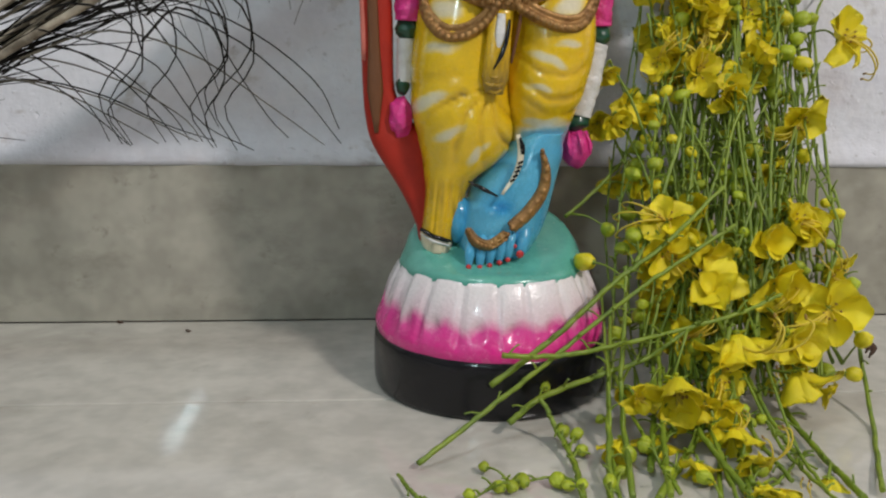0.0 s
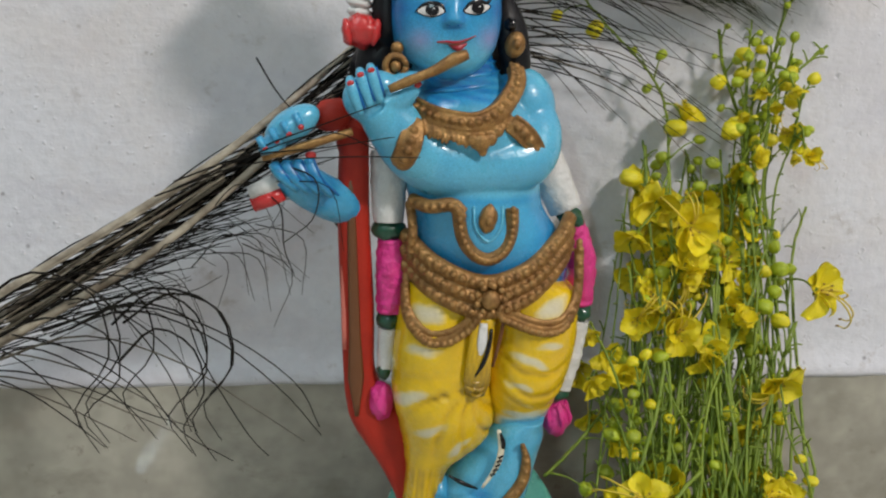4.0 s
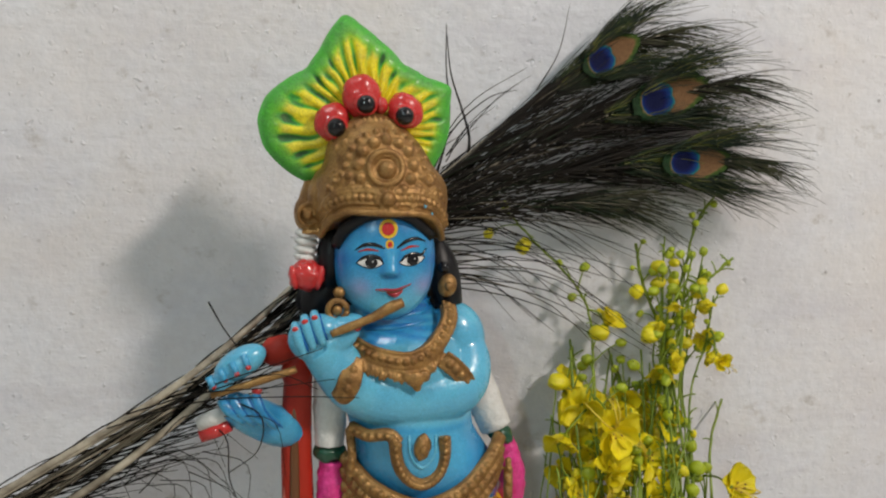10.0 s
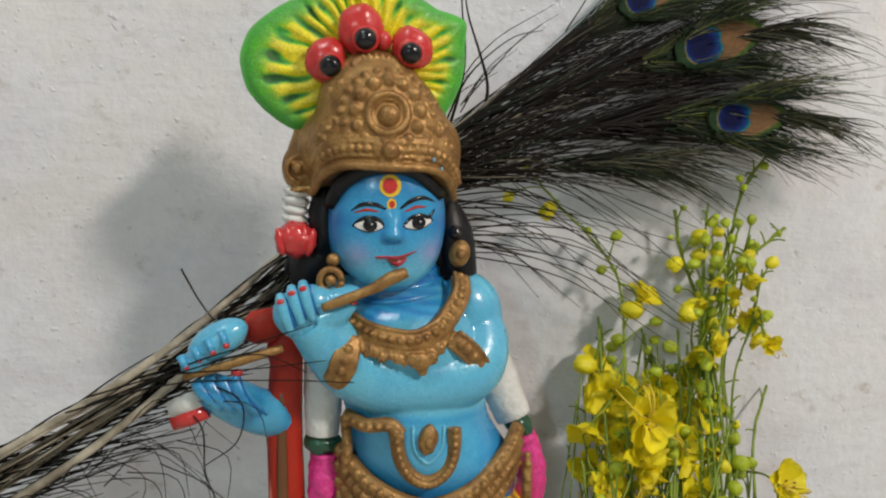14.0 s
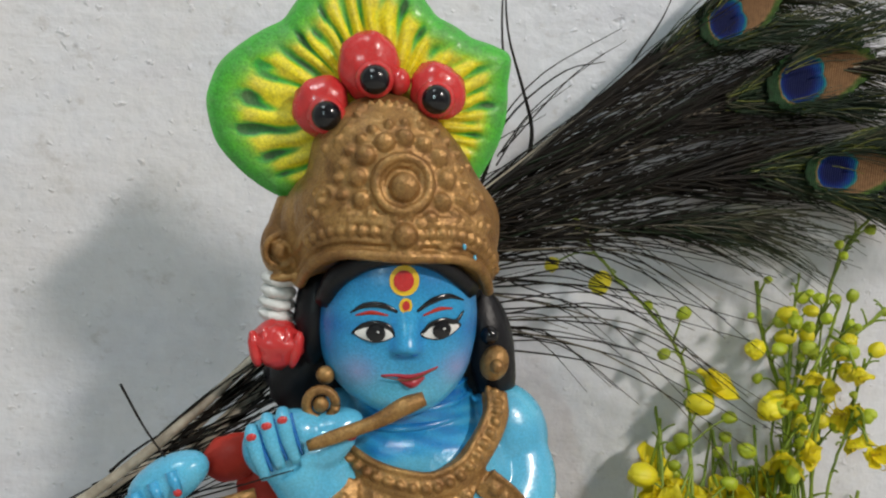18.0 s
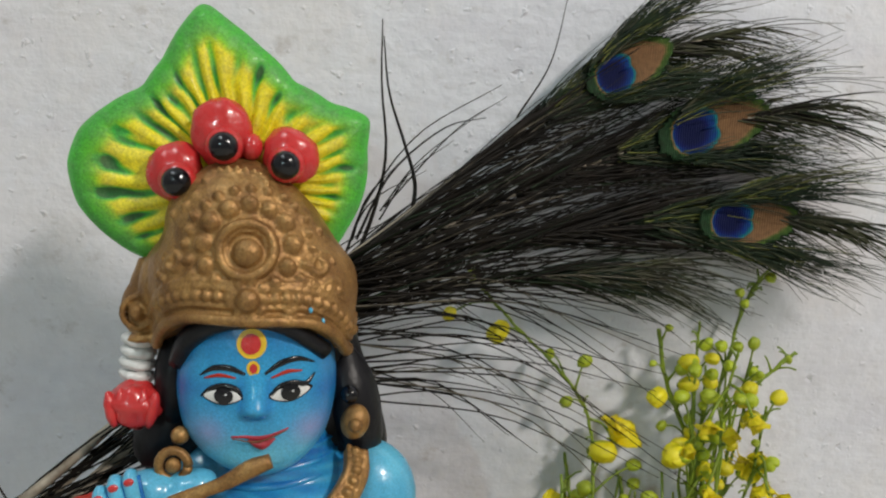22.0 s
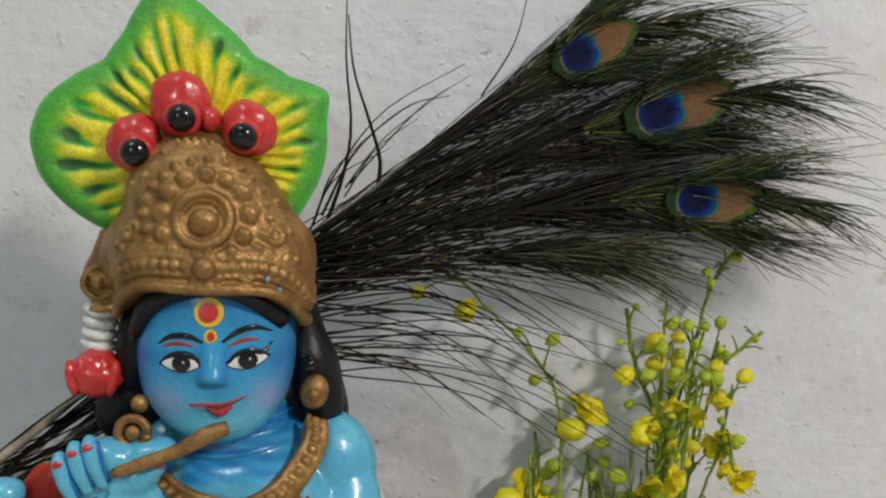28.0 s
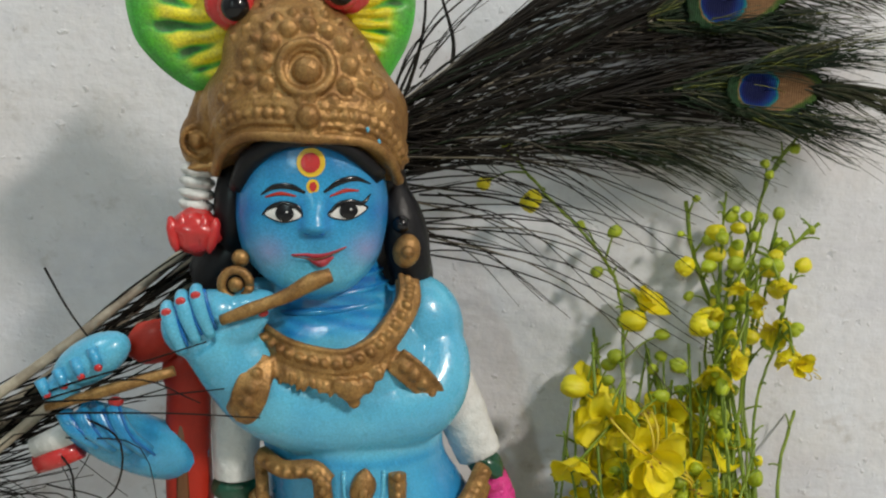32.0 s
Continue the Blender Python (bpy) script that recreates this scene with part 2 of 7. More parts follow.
P_CREST = material("crest_paint", (0.3, 0.6, 0.05), 0.5, fine=1000, fine_amount=1.5, second=(0.24, 0.22, 0.13), scale=150, amount=0.26, bump=0.6, bump_scale=300, coat=0.06,
                   ramp=[(0.0, (0.86, 0.73, 0.012)), (0.42, (0.80, 0.70, 0.014)), (0.64, (0.22, 0.54, 0.014)), (0.82, (0.035, 0.40, 0.035)), (1.0, (0.012, 0.12, 0.02))])
P_YELLOWDOT = material("yellow_dot_paint", (0.85, 0.55, 0.03), 0.35)
P_EYEWHITE = material("eye_white_paint", (0.75, 0.74, 0.72), 0.3)
P_FACE = material("face_enamel", (0.1, 0.4, 0.7), 0.30, fine=1300, fine_amount=1.4, second=(0.02, 0.22, 0.50), scale=150, amount=0.20, bump=0.25, bump_scale=300, coat=0.12, ramp=BLUE_RAMP, blush=((0.0280, 0.3755), (0.0640, 0.3775)))
P_HAIR = material("black_hair_paint", (0.006, 0.006, 0.008), 0.4, second=(0.015, 0.015, 0.018), scale=60, bump=0.5, bump_scale=160, coat=0.0, spec=0.3)

M_QUILL = material("feather_quill", (0.50, 0.44, 0.345), 0.5, second=(0.12, 0.09, 0.06), scale=45, amount=0.9, bump=0.2)
M_BARB = material("feather_barb", (0.006, 0.005, 0.004), 0.5, second=(0.022, 0.016, 0.011), scale=55, amount=0.6, fine=900, bump=0, spec=0.2)
# paler strand colour stands in for whitish glints on barbs and quills
M_BARB_GLINT = material("feather_barb_glint", (0.14, 0.12, 0.085), 0.4, second=(0.03, 0.024, 0.016), scale=60, amount=0.9, fine=900, bump=0, spec=0.5)
M_BARB_TIP = material("feather_barb_tip", (0.040, 0.040, 0.026), 0.5, second=(0.075, 0.08, 0.030), scale=60, amount=0.7, fine=900, bump=0, spec=0.3)
M_BARB_GREEN = material("feather_barb_green", (0.007, 0.016, 0.009), 0.5, 0.1, second=(0.026, 0.050, 0.018), scale=60, amount=0.6, fine=900, bump=0, spec=0.25)
M_BARB_GOLD = material("feather_barb_gold", (0.16, 0.17, 0.02), 0.4, 0.2, second=(0.03, 0.05, 0.008), scale=70, amount=0.8, fine=900, bump=0, spec=0.5)
M_EYE = material("feather_eye", (0.1, 0.1, 0.1), 0.65, spec=0.12, second=(0.012, 0.014, 0.008), scale=380, amount=0.35, fine=1500, bump=0.35, waves=240,
                 ramp=[(0.0, (0.003, 0.005, 0.030)), (0.12, (0.004, 0.010, 0.10)), (0.24, (0.004, 0.040, 0.19)), (0.34, (0.006, 0.17, 0.18)), (0.43, (0.15, 0.085, 0.038)), (0.62, (0.25, 0.13, 0.065)),
                       (0.76, (0.06, 0.115, 0.022)), (0.86, (0.015, 0.045, 0.018)), (1.0, (0.014, 0.018, 0.010))])

M_PETAL = material("yellow_petal", (0.92, 0.76, 0.012), 0.5, second=(0.86, 0.62, 0.008), scale=90, amount=0.4, bump=0.3, bump_scale=220, translucent=0.25, per_object=0.16)
M_STAMEN = material("stamen", (0.72, 0.55, 0.05), 0.5, bump=0)
M_ANTHER = material("anther", (0.30, 0.17, 0.03), 0.6)
M_STEM = material("green_stem", (0.22, 0.30, 0.02), 0.45, second=(0.08, 0.15, 0.016), scale=70, amount=0.7, bump=0.25, bump_scale=500)
M_BUD = material("green_bud", (0.44, 0.52, 0.022), 0.42, second=(0.28, 0.38, 0.02), scale=110, amount=0.6, bump=0.15, translucent=0.1, per_object=0.25)
M_BUDY = material("yellow_bud", (0.84, 0.70, 0.012), 0.42, second=(0.62, 0.58, 0.02), scale=110, amount=0.6, bump=0.15, translucent=0.15, per_object=0.15)
M_DRY = material("dry_leaf", (0.07, 0.035, 0.02), 0.8)


# ---- mesh helpers ----
def spline(points, n):
    """n points along a smooth curve through the given ones."""
    p = np.array(points, float)
    if len(p) < 3:
        return np.array([p[0] + (p[-1] - p[0]) * s for s in np.linspace(0, 1, n)])
    q = np.vstack([2 * p[0] - p[1], p, 2 * p[-1] - p[-2]])
    out = []
    for u in np.linspace(0, len(p) - 1, n):
        i = min(int(u), len(p) - 2)
        f = u - i
        a, b, c, d = q[i:i + 4]
        out.append(0.5 * (2 * b + (c - a) * f + (2 * a - 5 * b + 4 * c - d) * f * f + (3 * b - a - 3 * c + d) * f ** 3))
    return np.array(out)


class Shape:
    """Collects faces of several materials for one mesh."""

    def __init__(self):
        self.v, self.f, self.m, self.a, self.slots = [], [], [], [], []

    def slot(self, mat):
        if mat not in self.slots:
            self.slots.append(mat)
        return self.slots.index(mat)

    def add(self, verts, faces, mat, mix=0.0):
        o, s = len(self.v), self.slot(mat)
        self.v.extend(tuple(map(float, p)) for p in verts)
        self.a.extend(list(mix) if hasattr(mix, "__len__") else [mix] * len(verts))
        self.f.extend(tuple(o + i for i in fc) for fc in faces)
        self.m.extend([s] * len(faces))

    def loft(self, rings, mat, mix=0.0, caps=True):
        n, k = len(rings[0]), len(rings)
        faces = [(i * n + j, i * n + (j + 1) % n, (i + 1) * n + (j + 1) % n, (i + 1) * n + j) for i in range(k - 1) for j in range(n)]
        if caps:
            faces += [tuple(reversed(range(n))), tuple((k - 1) * n + j for j in range(n))]
        self.add(np.vstack(rings), faces, mat, mix)

    def tube(self, path, radii, mat, n=8, flat=1.0, mix=0.0, side=None):
        p = np.array(path, float)
        r = np.interp(np.linspace(0, 1, len(p)), np.linspace(0, 1, len(radii)), radii) if hasattr(radii, "__len__") else np.full(len(p), radii)
        t = np.gradient(p, axis=0)
        t /= np.linalg.norm(t, axis=1)[:, None] + 1e-12
        up = np.array(side if side is not None else (0.0, -1.0, 0.05))
        rings = []
        for c, d, rad in zip(p, t, r):
            u = up - d * (up @ d)
            if np.linalg.norm(u) < 1e-3:
                u = np.array((1.0, 0, 0)) - d * d[0]
            u /= np.linalg.norm(u)
            w = np.cross(d, u)
            g = np.arange(n) * 2 * np.pi / n
            rings.append(c + rad * (np.cos(g)[:, None] * u * flat + np.sin(g)[:, None] * w))
        self.loft(rings, mat, mix)

    def ball(self, c, r, mat, nu=12, nv=8, turn=None, mix=0.0, rough=0.0, seed=0):
        r = np.array(r if hasattr(r, "__len__") else (r, r, r), float)
        pts = []
        for i in range(nv + 1):
            a = math.pi * i / nv
            for j in range(nu):
                b = 2 * math.pi * j / nu
                pts.append((math.sin(a) * math.cos(b), math.sin(a) * math.sin(b), math.cos(a)))
        pts = np.array(pts)
        if rough:
            pts = pts * np.array([1 + rough * noise.noise(Vector(q) * 2.2 + Vector((seed, seed * 0.7, 0))) for q in pts])[:, None]
        pts = pts * r
        if turn is not None:
            pts = pts @ np.array(Euler([radians(x) for x in turn]).to_matrix()).T
        faces = [(i * nu + j, (i + 1) * nu + j, (i + 1) * nu + (j + 1) % nu, i * nu + (j + 1) % nu) for i in range(nv) for j in range(nu)]
        self.add(pts + np.array(c), faces, mat, mix)

    def mesh(self, name):
        me = bpy.data.meshes.new(name)
        me.from_pydata(self.v, [], self.f)
        for s in self.slots:
            me.materials.append(s)
        me.polygons.foreach_set("material_index", self.m)
        me.polygons.foreach_set("use_smooth", [len(f) < 5 for f in self.f])
        at = me.attributes.new("mix", "FLOAT", "POINT")
        at.data.foreach_set("value", self.a)
        me.update()
        return me


def thing(name, at, label, category, group="", kind=""):
    ob = new(name)
    ob.empty_display_size = 0.01
    ob.matrix_basis = Matrix.Translation(at)
    return tagged(ob, label, category, group, kind)


def part(name, shape, parent, label="", at=(0, 0, 0)):
    """One mesh in world coordinates under a thing that stands at at."""
    ob = new(name, shape.mesh(name))
    ob.parent = parent
    ob.matrix_basis = Matrix.Translation(-Vector(at))
    return tagged(ob, label) if label else ob


def box(x0, x1, y0, y1, z0, z1, mat, bevel=0.0):
    bm = bmesh.new()
    bmesh.ops.create_cube(bm, size=1.0, matrix=Matrix.Translation(((x0 + x1) / 2, (y0 + y1) / 2, (z0 + z1) / 2)) @ Matrix.Diagonal((x1 - x0, y1 - y0, z1 - z0, 1)))
    if bevel:
        bmesh.ops.bevel(bm, geom=bm.edges[:], offset=bevel, segments=2, affect="EDGES", profile=0.5)
    me = bpy.data.meshes.new("block")
    bm.to_mesh(me)
    bm.free()
    me.materials.append(mat)
    return me


# ---- the room ----
WALL_Y, SKIRT_Z, SEAM_Y = 0.645, 0.122, 0.482
X0, X1, Y0, TOP = -1.7, 1.8, -2.4, 2.75


def structure(name, mesh, label, category):
    return tagged(new(name, mesh), label, category, kind="structure")


# plastered wall with a slightly uneven face and a rounded lip where it meets the skirting
def plaster_wall():
    s = Shape()
    xs = np.concatenate([np.linspace(X0, -0.5, 9)[:-1], np.linspace(-0.5, 0.6, 111), np.linspace(0.6, X1, 9)[1:]])
    lip = [(SKIRT_Z - 0.0006, 0.006), (SKIRT_Z - 0.0004, -0.0056), (SKIRT_Z + 0.003, -0.0066), (SKIRT_Z + 0.008, -0.0056), (SKIRT_Z + 0.014, -0.0026), (SKIRT_Z + 0.022, -0.0006)]
    zs = lip + [(z, 0.0) for z in np.linspace(SKIRT_Z + 0.03, 0.75, 64)] + [(1.4, 0), (TOP, 0)]
    pts = []
    for z, out in zs:
        for x in xs:
            near = -0.5 < x < 0.6 and z < 0.75
            d = 0.0016 * noise.noise(Vector((x * 9, z * 9, 0))) + 0.0007 * noise.noise(Vector((x * 34, z * 34, 3))) if near else 0.0
            wob = 1 + 0.5 * noise.noise(Vector((x * 25, 0, 5)))
            pts.append((x, WALL_Y + out * wob + d * (0.3 if z < SKIRT_Z + 0.012 else 1), z))
    n = len(xs)
    faces = [(i * n + j, i * n + j + 1, (i + 1) * n + j + 1, (i + 1) * n + j) for i in range(len(zs) - 1) for j in range(n - 1)]
    s.add(pts, faces, M_WALL)
    back = [(X0, WALL_Y + 0.12, 0), (X1, WALL_Y + 0.12, 0), (X1, WALL_Y + 0.12, TOP), (X0, WALL_Y + 0.12, TOP)]
    s.add(back, [(0, 1, 2, 3)], M_WALL)
    return s.mesh("wall")


structure("wall_north", plaster_wall(), "lilac-white painted rough plaster wall with small pits", "wall")
# unseen walls and ceiling, added to close the room and bounce light
structure("wall_east", box(X1, X1 + 0.12, Y0, WALL_Y + 0.12, 0, TOP, M_ROOM), "plain grey unseen wall that closes the room", "wall")
structure("wall_west", box(X0 - 0.12, X0, Y0, WALL_Y + 0.12, 0, TOP, M_ROOM), "plain grey unseen wall that closes the room", "wall")
structure("wall_south", box(X0 - 0.12, X1 + 0.12, Y0 - 0.12, Y0, 0, TOP, M_ROOM), "plain grey unseen wall that closes the room", "wall")
structure("ceiling", box(X0 - 0.12, X1 + 0.12, Y0 - 0.12, WALL_Y + 0.12, TOP, TOP + 0.1, M_ROOM), "plain grey unseen ceiling that closes the room", "ceiling")

floor = structure("floor", box(X0, X1, Y0, WALL_Y + 0.1, -0.06, -0.004, M_GROUT), "polished grey-beige marble slab floor", "floor")
for x0, x1 in ((X0, -0.62), (-0.62, 0.74), (0.74, X1)):
    for y0, y1 in ((SEAM_Y, WALL_Y - 0.0042), (-0.44, SEAM_Y), (-1.4, -0.44), (Y0, -1.4)):
        slab = new("slab", box(x0 + 0.0007, x1 - 0.0007, y0 + 0.0007, y1 - 0.0007, -0.02, 0.0, M_FLOOR, 0.0007))
        slab.parent = floor
skirting = structure("baseboard", box(X0, X1, WALL_Y - 0.001, WALL_Y + 0.03, 0.0, SKIRT_Z, M_GROUT), "grey-beige marble skirting along the wall", "skirting")
for x0, x1 in ((X0, -0.66), (-0.66, 0.70), (0.70, X1)):
    tile = new("tile", box(x0 + 0.0006, x1 - 0.0006, WALL_Y - 0.0048, WALL_Y + 0.008, 0.0003, SKIRT_Z, M_MARBLE, 0.001))
    tile.parent = skirting

def crumb(at, r, label):
    s = Shape()
    s.ball((at[0], at[1], at[2]), r, M_DRY, 8, 6, (10, 20, 30), 0, 0.5, at[0] * 100)
    tagged(new("crumb", s.mesh("crumb")), label, "crumb")


crumb((-0.145, 0.615, 0.0008), (0.0026, 0.0012, 0.0008), "tiny dark dry crumb on the marble floor")
crumb((-0.201, 0.6375, 0.0010), (0.0030, 0.0012, 0.0010), "tiny dark dry crumb in the floor joint")

# ---- the statue: one mesh in painted colours ----
st = Shape()
TAU = 2 * math.pi


def column(rows, mat, n=40, per=5, bend=None, mix=None, power=2.0, folds=None, into=None):
    """A loft through (z, cx, cy, rx, ry); bend(angle, z) scales the radius, mix(x, y, z) gives the paint's blend."""
    rows = spline(rows, (len(rows) - 1) * per + 1)
    rings, mixes = [], []
    for z, cx, cy, rx, ry in rows:
        ring = []
        for j in range(n):
            a = TAU * j / n
            c, s = math.cos(a), math.sin(a)
            k = bend(a, z) if bend else 1.0
            if folds and s < 0.3:
                k += folds(cx + rx * c, z)
            q = (abs(c) ** power + abs(s) ** power) ** (-1 / power)
            ring.append((cx + rx * k * q * c, cy + ry * k * q * s, z))
        rings.append(np.array(ring))
        mixes.extend(mix(*p) if mix else 0.0 for p in ring)
    (into or st).loft(rings, mat, mixes)


def melt(shape, voxel, rounds, mat, mix=None):
    """Runs the pieces of a shape into one moulded body and adds it to the statue; mix(x, y, z) gives the paint's blend."""
    ob = new("mould", shape.mesh("mould"))
    join = ob.modifiers.new("join", "REMESH")
    join.mode, join.voxel_size = "VOXEL", voxel
    soft = ob.modifiers.new("soften", "SMOOTH")
    soft.factor, soft.iterations = 0.5, rounds
    me = bpy.data.meshes.new_from_object(ob.evaluated_get(bpy.context.evaluated_depsgraph_get()))
    v = [tuple(p.co) for p in me.vertices]
    st.add(v, [tuple(f.vertices) for f in me.polygons], mat, [mix(*p) for p in v] if mix else 0.0)
    bpy.data.objects.remove(ob)
    bpy.data.meshes.remove(me)


def smooth(a, b, x):
    t = min(1.0, max(0.0, (x - a) / (b - a)))
    return t * t * (3 - 2 * t)


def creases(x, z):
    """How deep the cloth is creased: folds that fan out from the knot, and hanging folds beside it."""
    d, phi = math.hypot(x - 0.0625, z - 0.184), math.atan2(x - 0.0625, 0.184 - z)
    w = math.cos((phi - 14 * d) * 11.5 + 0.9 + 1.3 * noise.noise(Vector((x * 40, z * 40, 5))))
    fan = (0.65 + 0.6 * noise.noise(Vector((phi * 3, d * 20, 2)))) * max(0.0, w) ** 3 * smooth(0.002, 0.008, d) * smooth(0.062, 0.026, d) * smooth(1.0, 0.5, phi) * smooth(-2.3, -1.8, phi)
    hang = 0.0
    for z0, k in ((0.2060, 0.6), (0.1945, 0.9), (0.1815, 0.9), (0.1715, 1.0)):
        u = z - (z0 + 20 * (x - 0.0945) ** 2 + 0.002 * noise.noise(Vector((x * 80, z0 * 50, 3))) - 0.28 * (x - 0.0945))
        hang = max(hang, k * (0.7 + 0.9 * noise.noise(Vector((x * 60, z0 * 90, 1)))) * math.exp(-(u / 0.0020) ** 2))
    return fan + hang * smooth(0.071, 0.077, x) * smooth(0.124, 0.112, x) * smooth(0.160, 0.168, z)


def knot_folds(x, z):
    leg = smooth(0.135, 0.126, z) * smooth(0.058, 0.050, x) * max(0.0, math.sin((x - 0.1 * (z - 0.1)) * 900)) ** 3
    return -(0.095 if x < 0.074 else 0.050) * creases(x, z) - 0.06 * leg


BX, BY = 0.0685, 0.519
# black plinth
column([(0.0, BX, BY, 0.0715, 0.0715), (0.003, BX, BY, 0.0738, 0.0738), (0.016, BX, BY, 0.0742, 0.0742), (0.032, BX, BY, 0.0738, 0.0738), (0.0365, BX, BY, 0.0715, 0.0715)],
       P_BLACK, n=72, per=3)


# lotus collar with fluted petals
def lotus():
    n, prof = 220, [(0.032, 0.0705), (0.034, 0.0722), (0.038, 0.0728), (0.0415, 0.0726), (0.0435, 0.0712), (0.0455, 0.0708), (0.0475, 0.0704), (0.0495, 0.0698), (0.0515, 0.0692), (0.0535, 0.0686), (0.0555, 0.0680), (0.058, 0.0671), (0.061, 0.0660), (0.067, 0.0636),
                    (0.072, 0.0612), (0.076, 0.0590), (0.079, 0.0575)]
    rings, mixes = [], []
    for z, r in prof:
        ring = []
        for j in range(n):
            a = TAU * j / n
            q = a / TAU * 19 + 0.35 * noise.noise(Vector((math.cos(a) * 7, math.sin(a) * 7, z * 12)))
            u, own = q % 1.0, 0.6 + 0.8 * (math.sin(math.floor(q) * 12.9) * 0.5 + 0.5)
            dome = math.sqrt(max(0.0, 1 - (2 * u - 1) ** 2))
            h = smooth(0.041, 0.047, z) * (1 - smooth(0.074, 0.079, z))
            groove = -0.0023 * own * (1 - smooth(0.0, 0.16, min(u, 1 - u)))
            dimple = -0.0042 * own * math.exp(-((u - 0.5) / 0.15) ** 2 - ((z - 0.0525) / 0.0045) ** 2)
            scallop = 0.0012 * dome * math.exp(-((z - 0.0435) / 0.003) ** 2)
            rr = r + h * (groove + dimple + 0.0008 * dome) + scallop + 0.0006 * noise.noise(Vector((math.cos(a) * 4, math.sin(a) * 4, z * 60)))
            ring.append((BX + rr * math.cos(a), BY + rr * math.sin(a), z))
            mixes.append(smooth(0.036, 0.076, z + 0.0016 * math.sin(a * 19) - 0.004 * noise.noise(Vector((math.cos(a) * 6, math.sin(a) * 6, 0)))))
        rings.append(np.array(ring))
    st.loft(rings, P_LOTUS, mixes)


lotus()
# teal mound under the feet, its top rising to the back
def mound():
    rings = []
    for f, edge in ((0.98, -0.0040), (1.015, -0.0030), (1.030, -0.0008), (1.022, 0.0016), (1.0, 0.0032), (0.965, 0.0042), (0.92, 0.0046), (0.86, 0.0046), (0.8, 0.0046), (0.6, 0.0044), (0.3, 0.0046), (0.02, 0.0046)):
        ring = []
        for j in range(64):
            a = TAU * j / 64
            x, y = BX + 0.0570 * f * math.cos(a), BY + 0.0570 * f * math.sin(a)
            rise = (max(0.0, y - 0.472) * 0.30 + 0.0012 * (1 - f * f)) * smooth(1.03, 0.86, f)
            ring.append((x, y, 0.0768 + edge + rise))
        rings.append(np.array(ring))
    st.loft(rings, P_TEAL)


mound()


# dhoti: yellow cloth with pale brushed patches, a blue airbrushed edge and shade painted brown in the creases
PALE = ((0.0328, 0.2070, 0.0110, 0.0036, 2), (0.0255, 0.1775, 0.0130, 0.0046, 18), (0.0391, 0.1608, 0.0115, 0.0038, 30), (0.0543, 0.1480, 0.0100, 0.0032, 52),
        (0.0165, 0.1930, 0.0030, 0.0060, 0), (0.0366, 0.2290, 0.0095, 0.0060, 0), (0.1060, 0.2105, 0.0085, 0.0028, -5), (0.0945, 0.2018, 0.0140, 0.0036, -24),
        (0.0885, 0.1862, 0.0100, 0.0030, -24), (0.0925, 0.1668, 0.0140, 0.0032, 6), (0.1050, 0.2325, 0.0110, 0.0055, 20), (0.0700, 0.1420, 0.0045, 0.0100, -30))


def cloth(x, y, z):
    """Blend along the cloth's paint: brown, yellow, pale, blue; brown is also the shade in creases and round the knot.
    """
    if y > 0.53:
        return 0.40
    wx, wz = x + 0.003 * noise.noise(Vector((x * 90, z * 90, 3))), z + 0.003 * noise.noise(Vector((x * 90, z * 90, 8)))
    pale = 0.0
    for px, pz, a, b, turn in PALE:
        c, s = math.cos(radians(turn)), math.sin(radians(turn))
        u, v = ((wx - px) * c + (wz - pz) * s) / a, (-(wx - px) * s + (wz - pz) * c) / b
        pale = max(pale, math.exp(-(u * u + v * v) ** 1.6))
    # fold shade put into the colour: creases, round the knot, lower leg
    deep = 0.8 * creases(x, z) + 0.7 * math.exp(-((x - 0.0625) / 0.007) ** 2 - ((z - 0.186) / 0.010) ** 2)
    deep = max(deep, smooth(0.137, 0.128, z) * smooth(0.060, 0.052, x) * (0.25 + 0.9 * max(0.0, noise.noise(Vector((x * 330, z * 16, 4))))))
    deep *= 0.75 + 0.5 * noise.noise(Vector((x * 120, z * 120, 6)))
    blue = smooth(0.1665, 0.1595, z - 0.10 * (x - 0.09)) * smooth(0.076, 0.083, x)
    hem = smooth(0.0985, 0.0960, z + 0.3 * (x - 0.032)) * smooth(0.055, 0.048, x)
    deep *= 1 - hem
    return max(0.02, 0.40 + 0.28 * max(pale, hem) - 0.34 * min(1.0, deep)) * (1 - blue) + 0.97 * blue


def cloth_rows(rows, cy, ry):
    return [(z, (a + b) / 2, cy(z), (b - a) / 2, ry(z)) for z, a, b in rows]


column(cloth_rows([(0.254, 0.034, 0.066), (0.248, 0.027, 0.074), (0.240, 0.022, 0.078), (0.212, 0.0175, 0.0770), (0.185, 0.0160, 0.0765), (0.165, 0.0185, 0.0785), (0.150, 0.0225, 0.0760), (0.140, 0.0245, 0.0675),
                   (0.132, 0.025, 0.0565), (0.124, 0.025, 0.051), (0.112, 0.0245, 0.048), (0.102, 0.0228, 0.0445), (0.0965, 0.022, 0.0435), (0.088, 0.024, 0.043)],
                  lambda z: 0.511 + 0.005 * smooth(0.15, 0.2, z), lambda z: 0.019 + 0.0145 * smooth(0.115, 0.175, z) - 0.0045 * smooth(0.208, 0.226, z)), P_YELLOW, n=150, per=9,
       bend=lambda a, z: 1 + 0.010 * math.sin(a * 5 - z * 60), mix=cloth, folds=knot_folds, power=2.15)
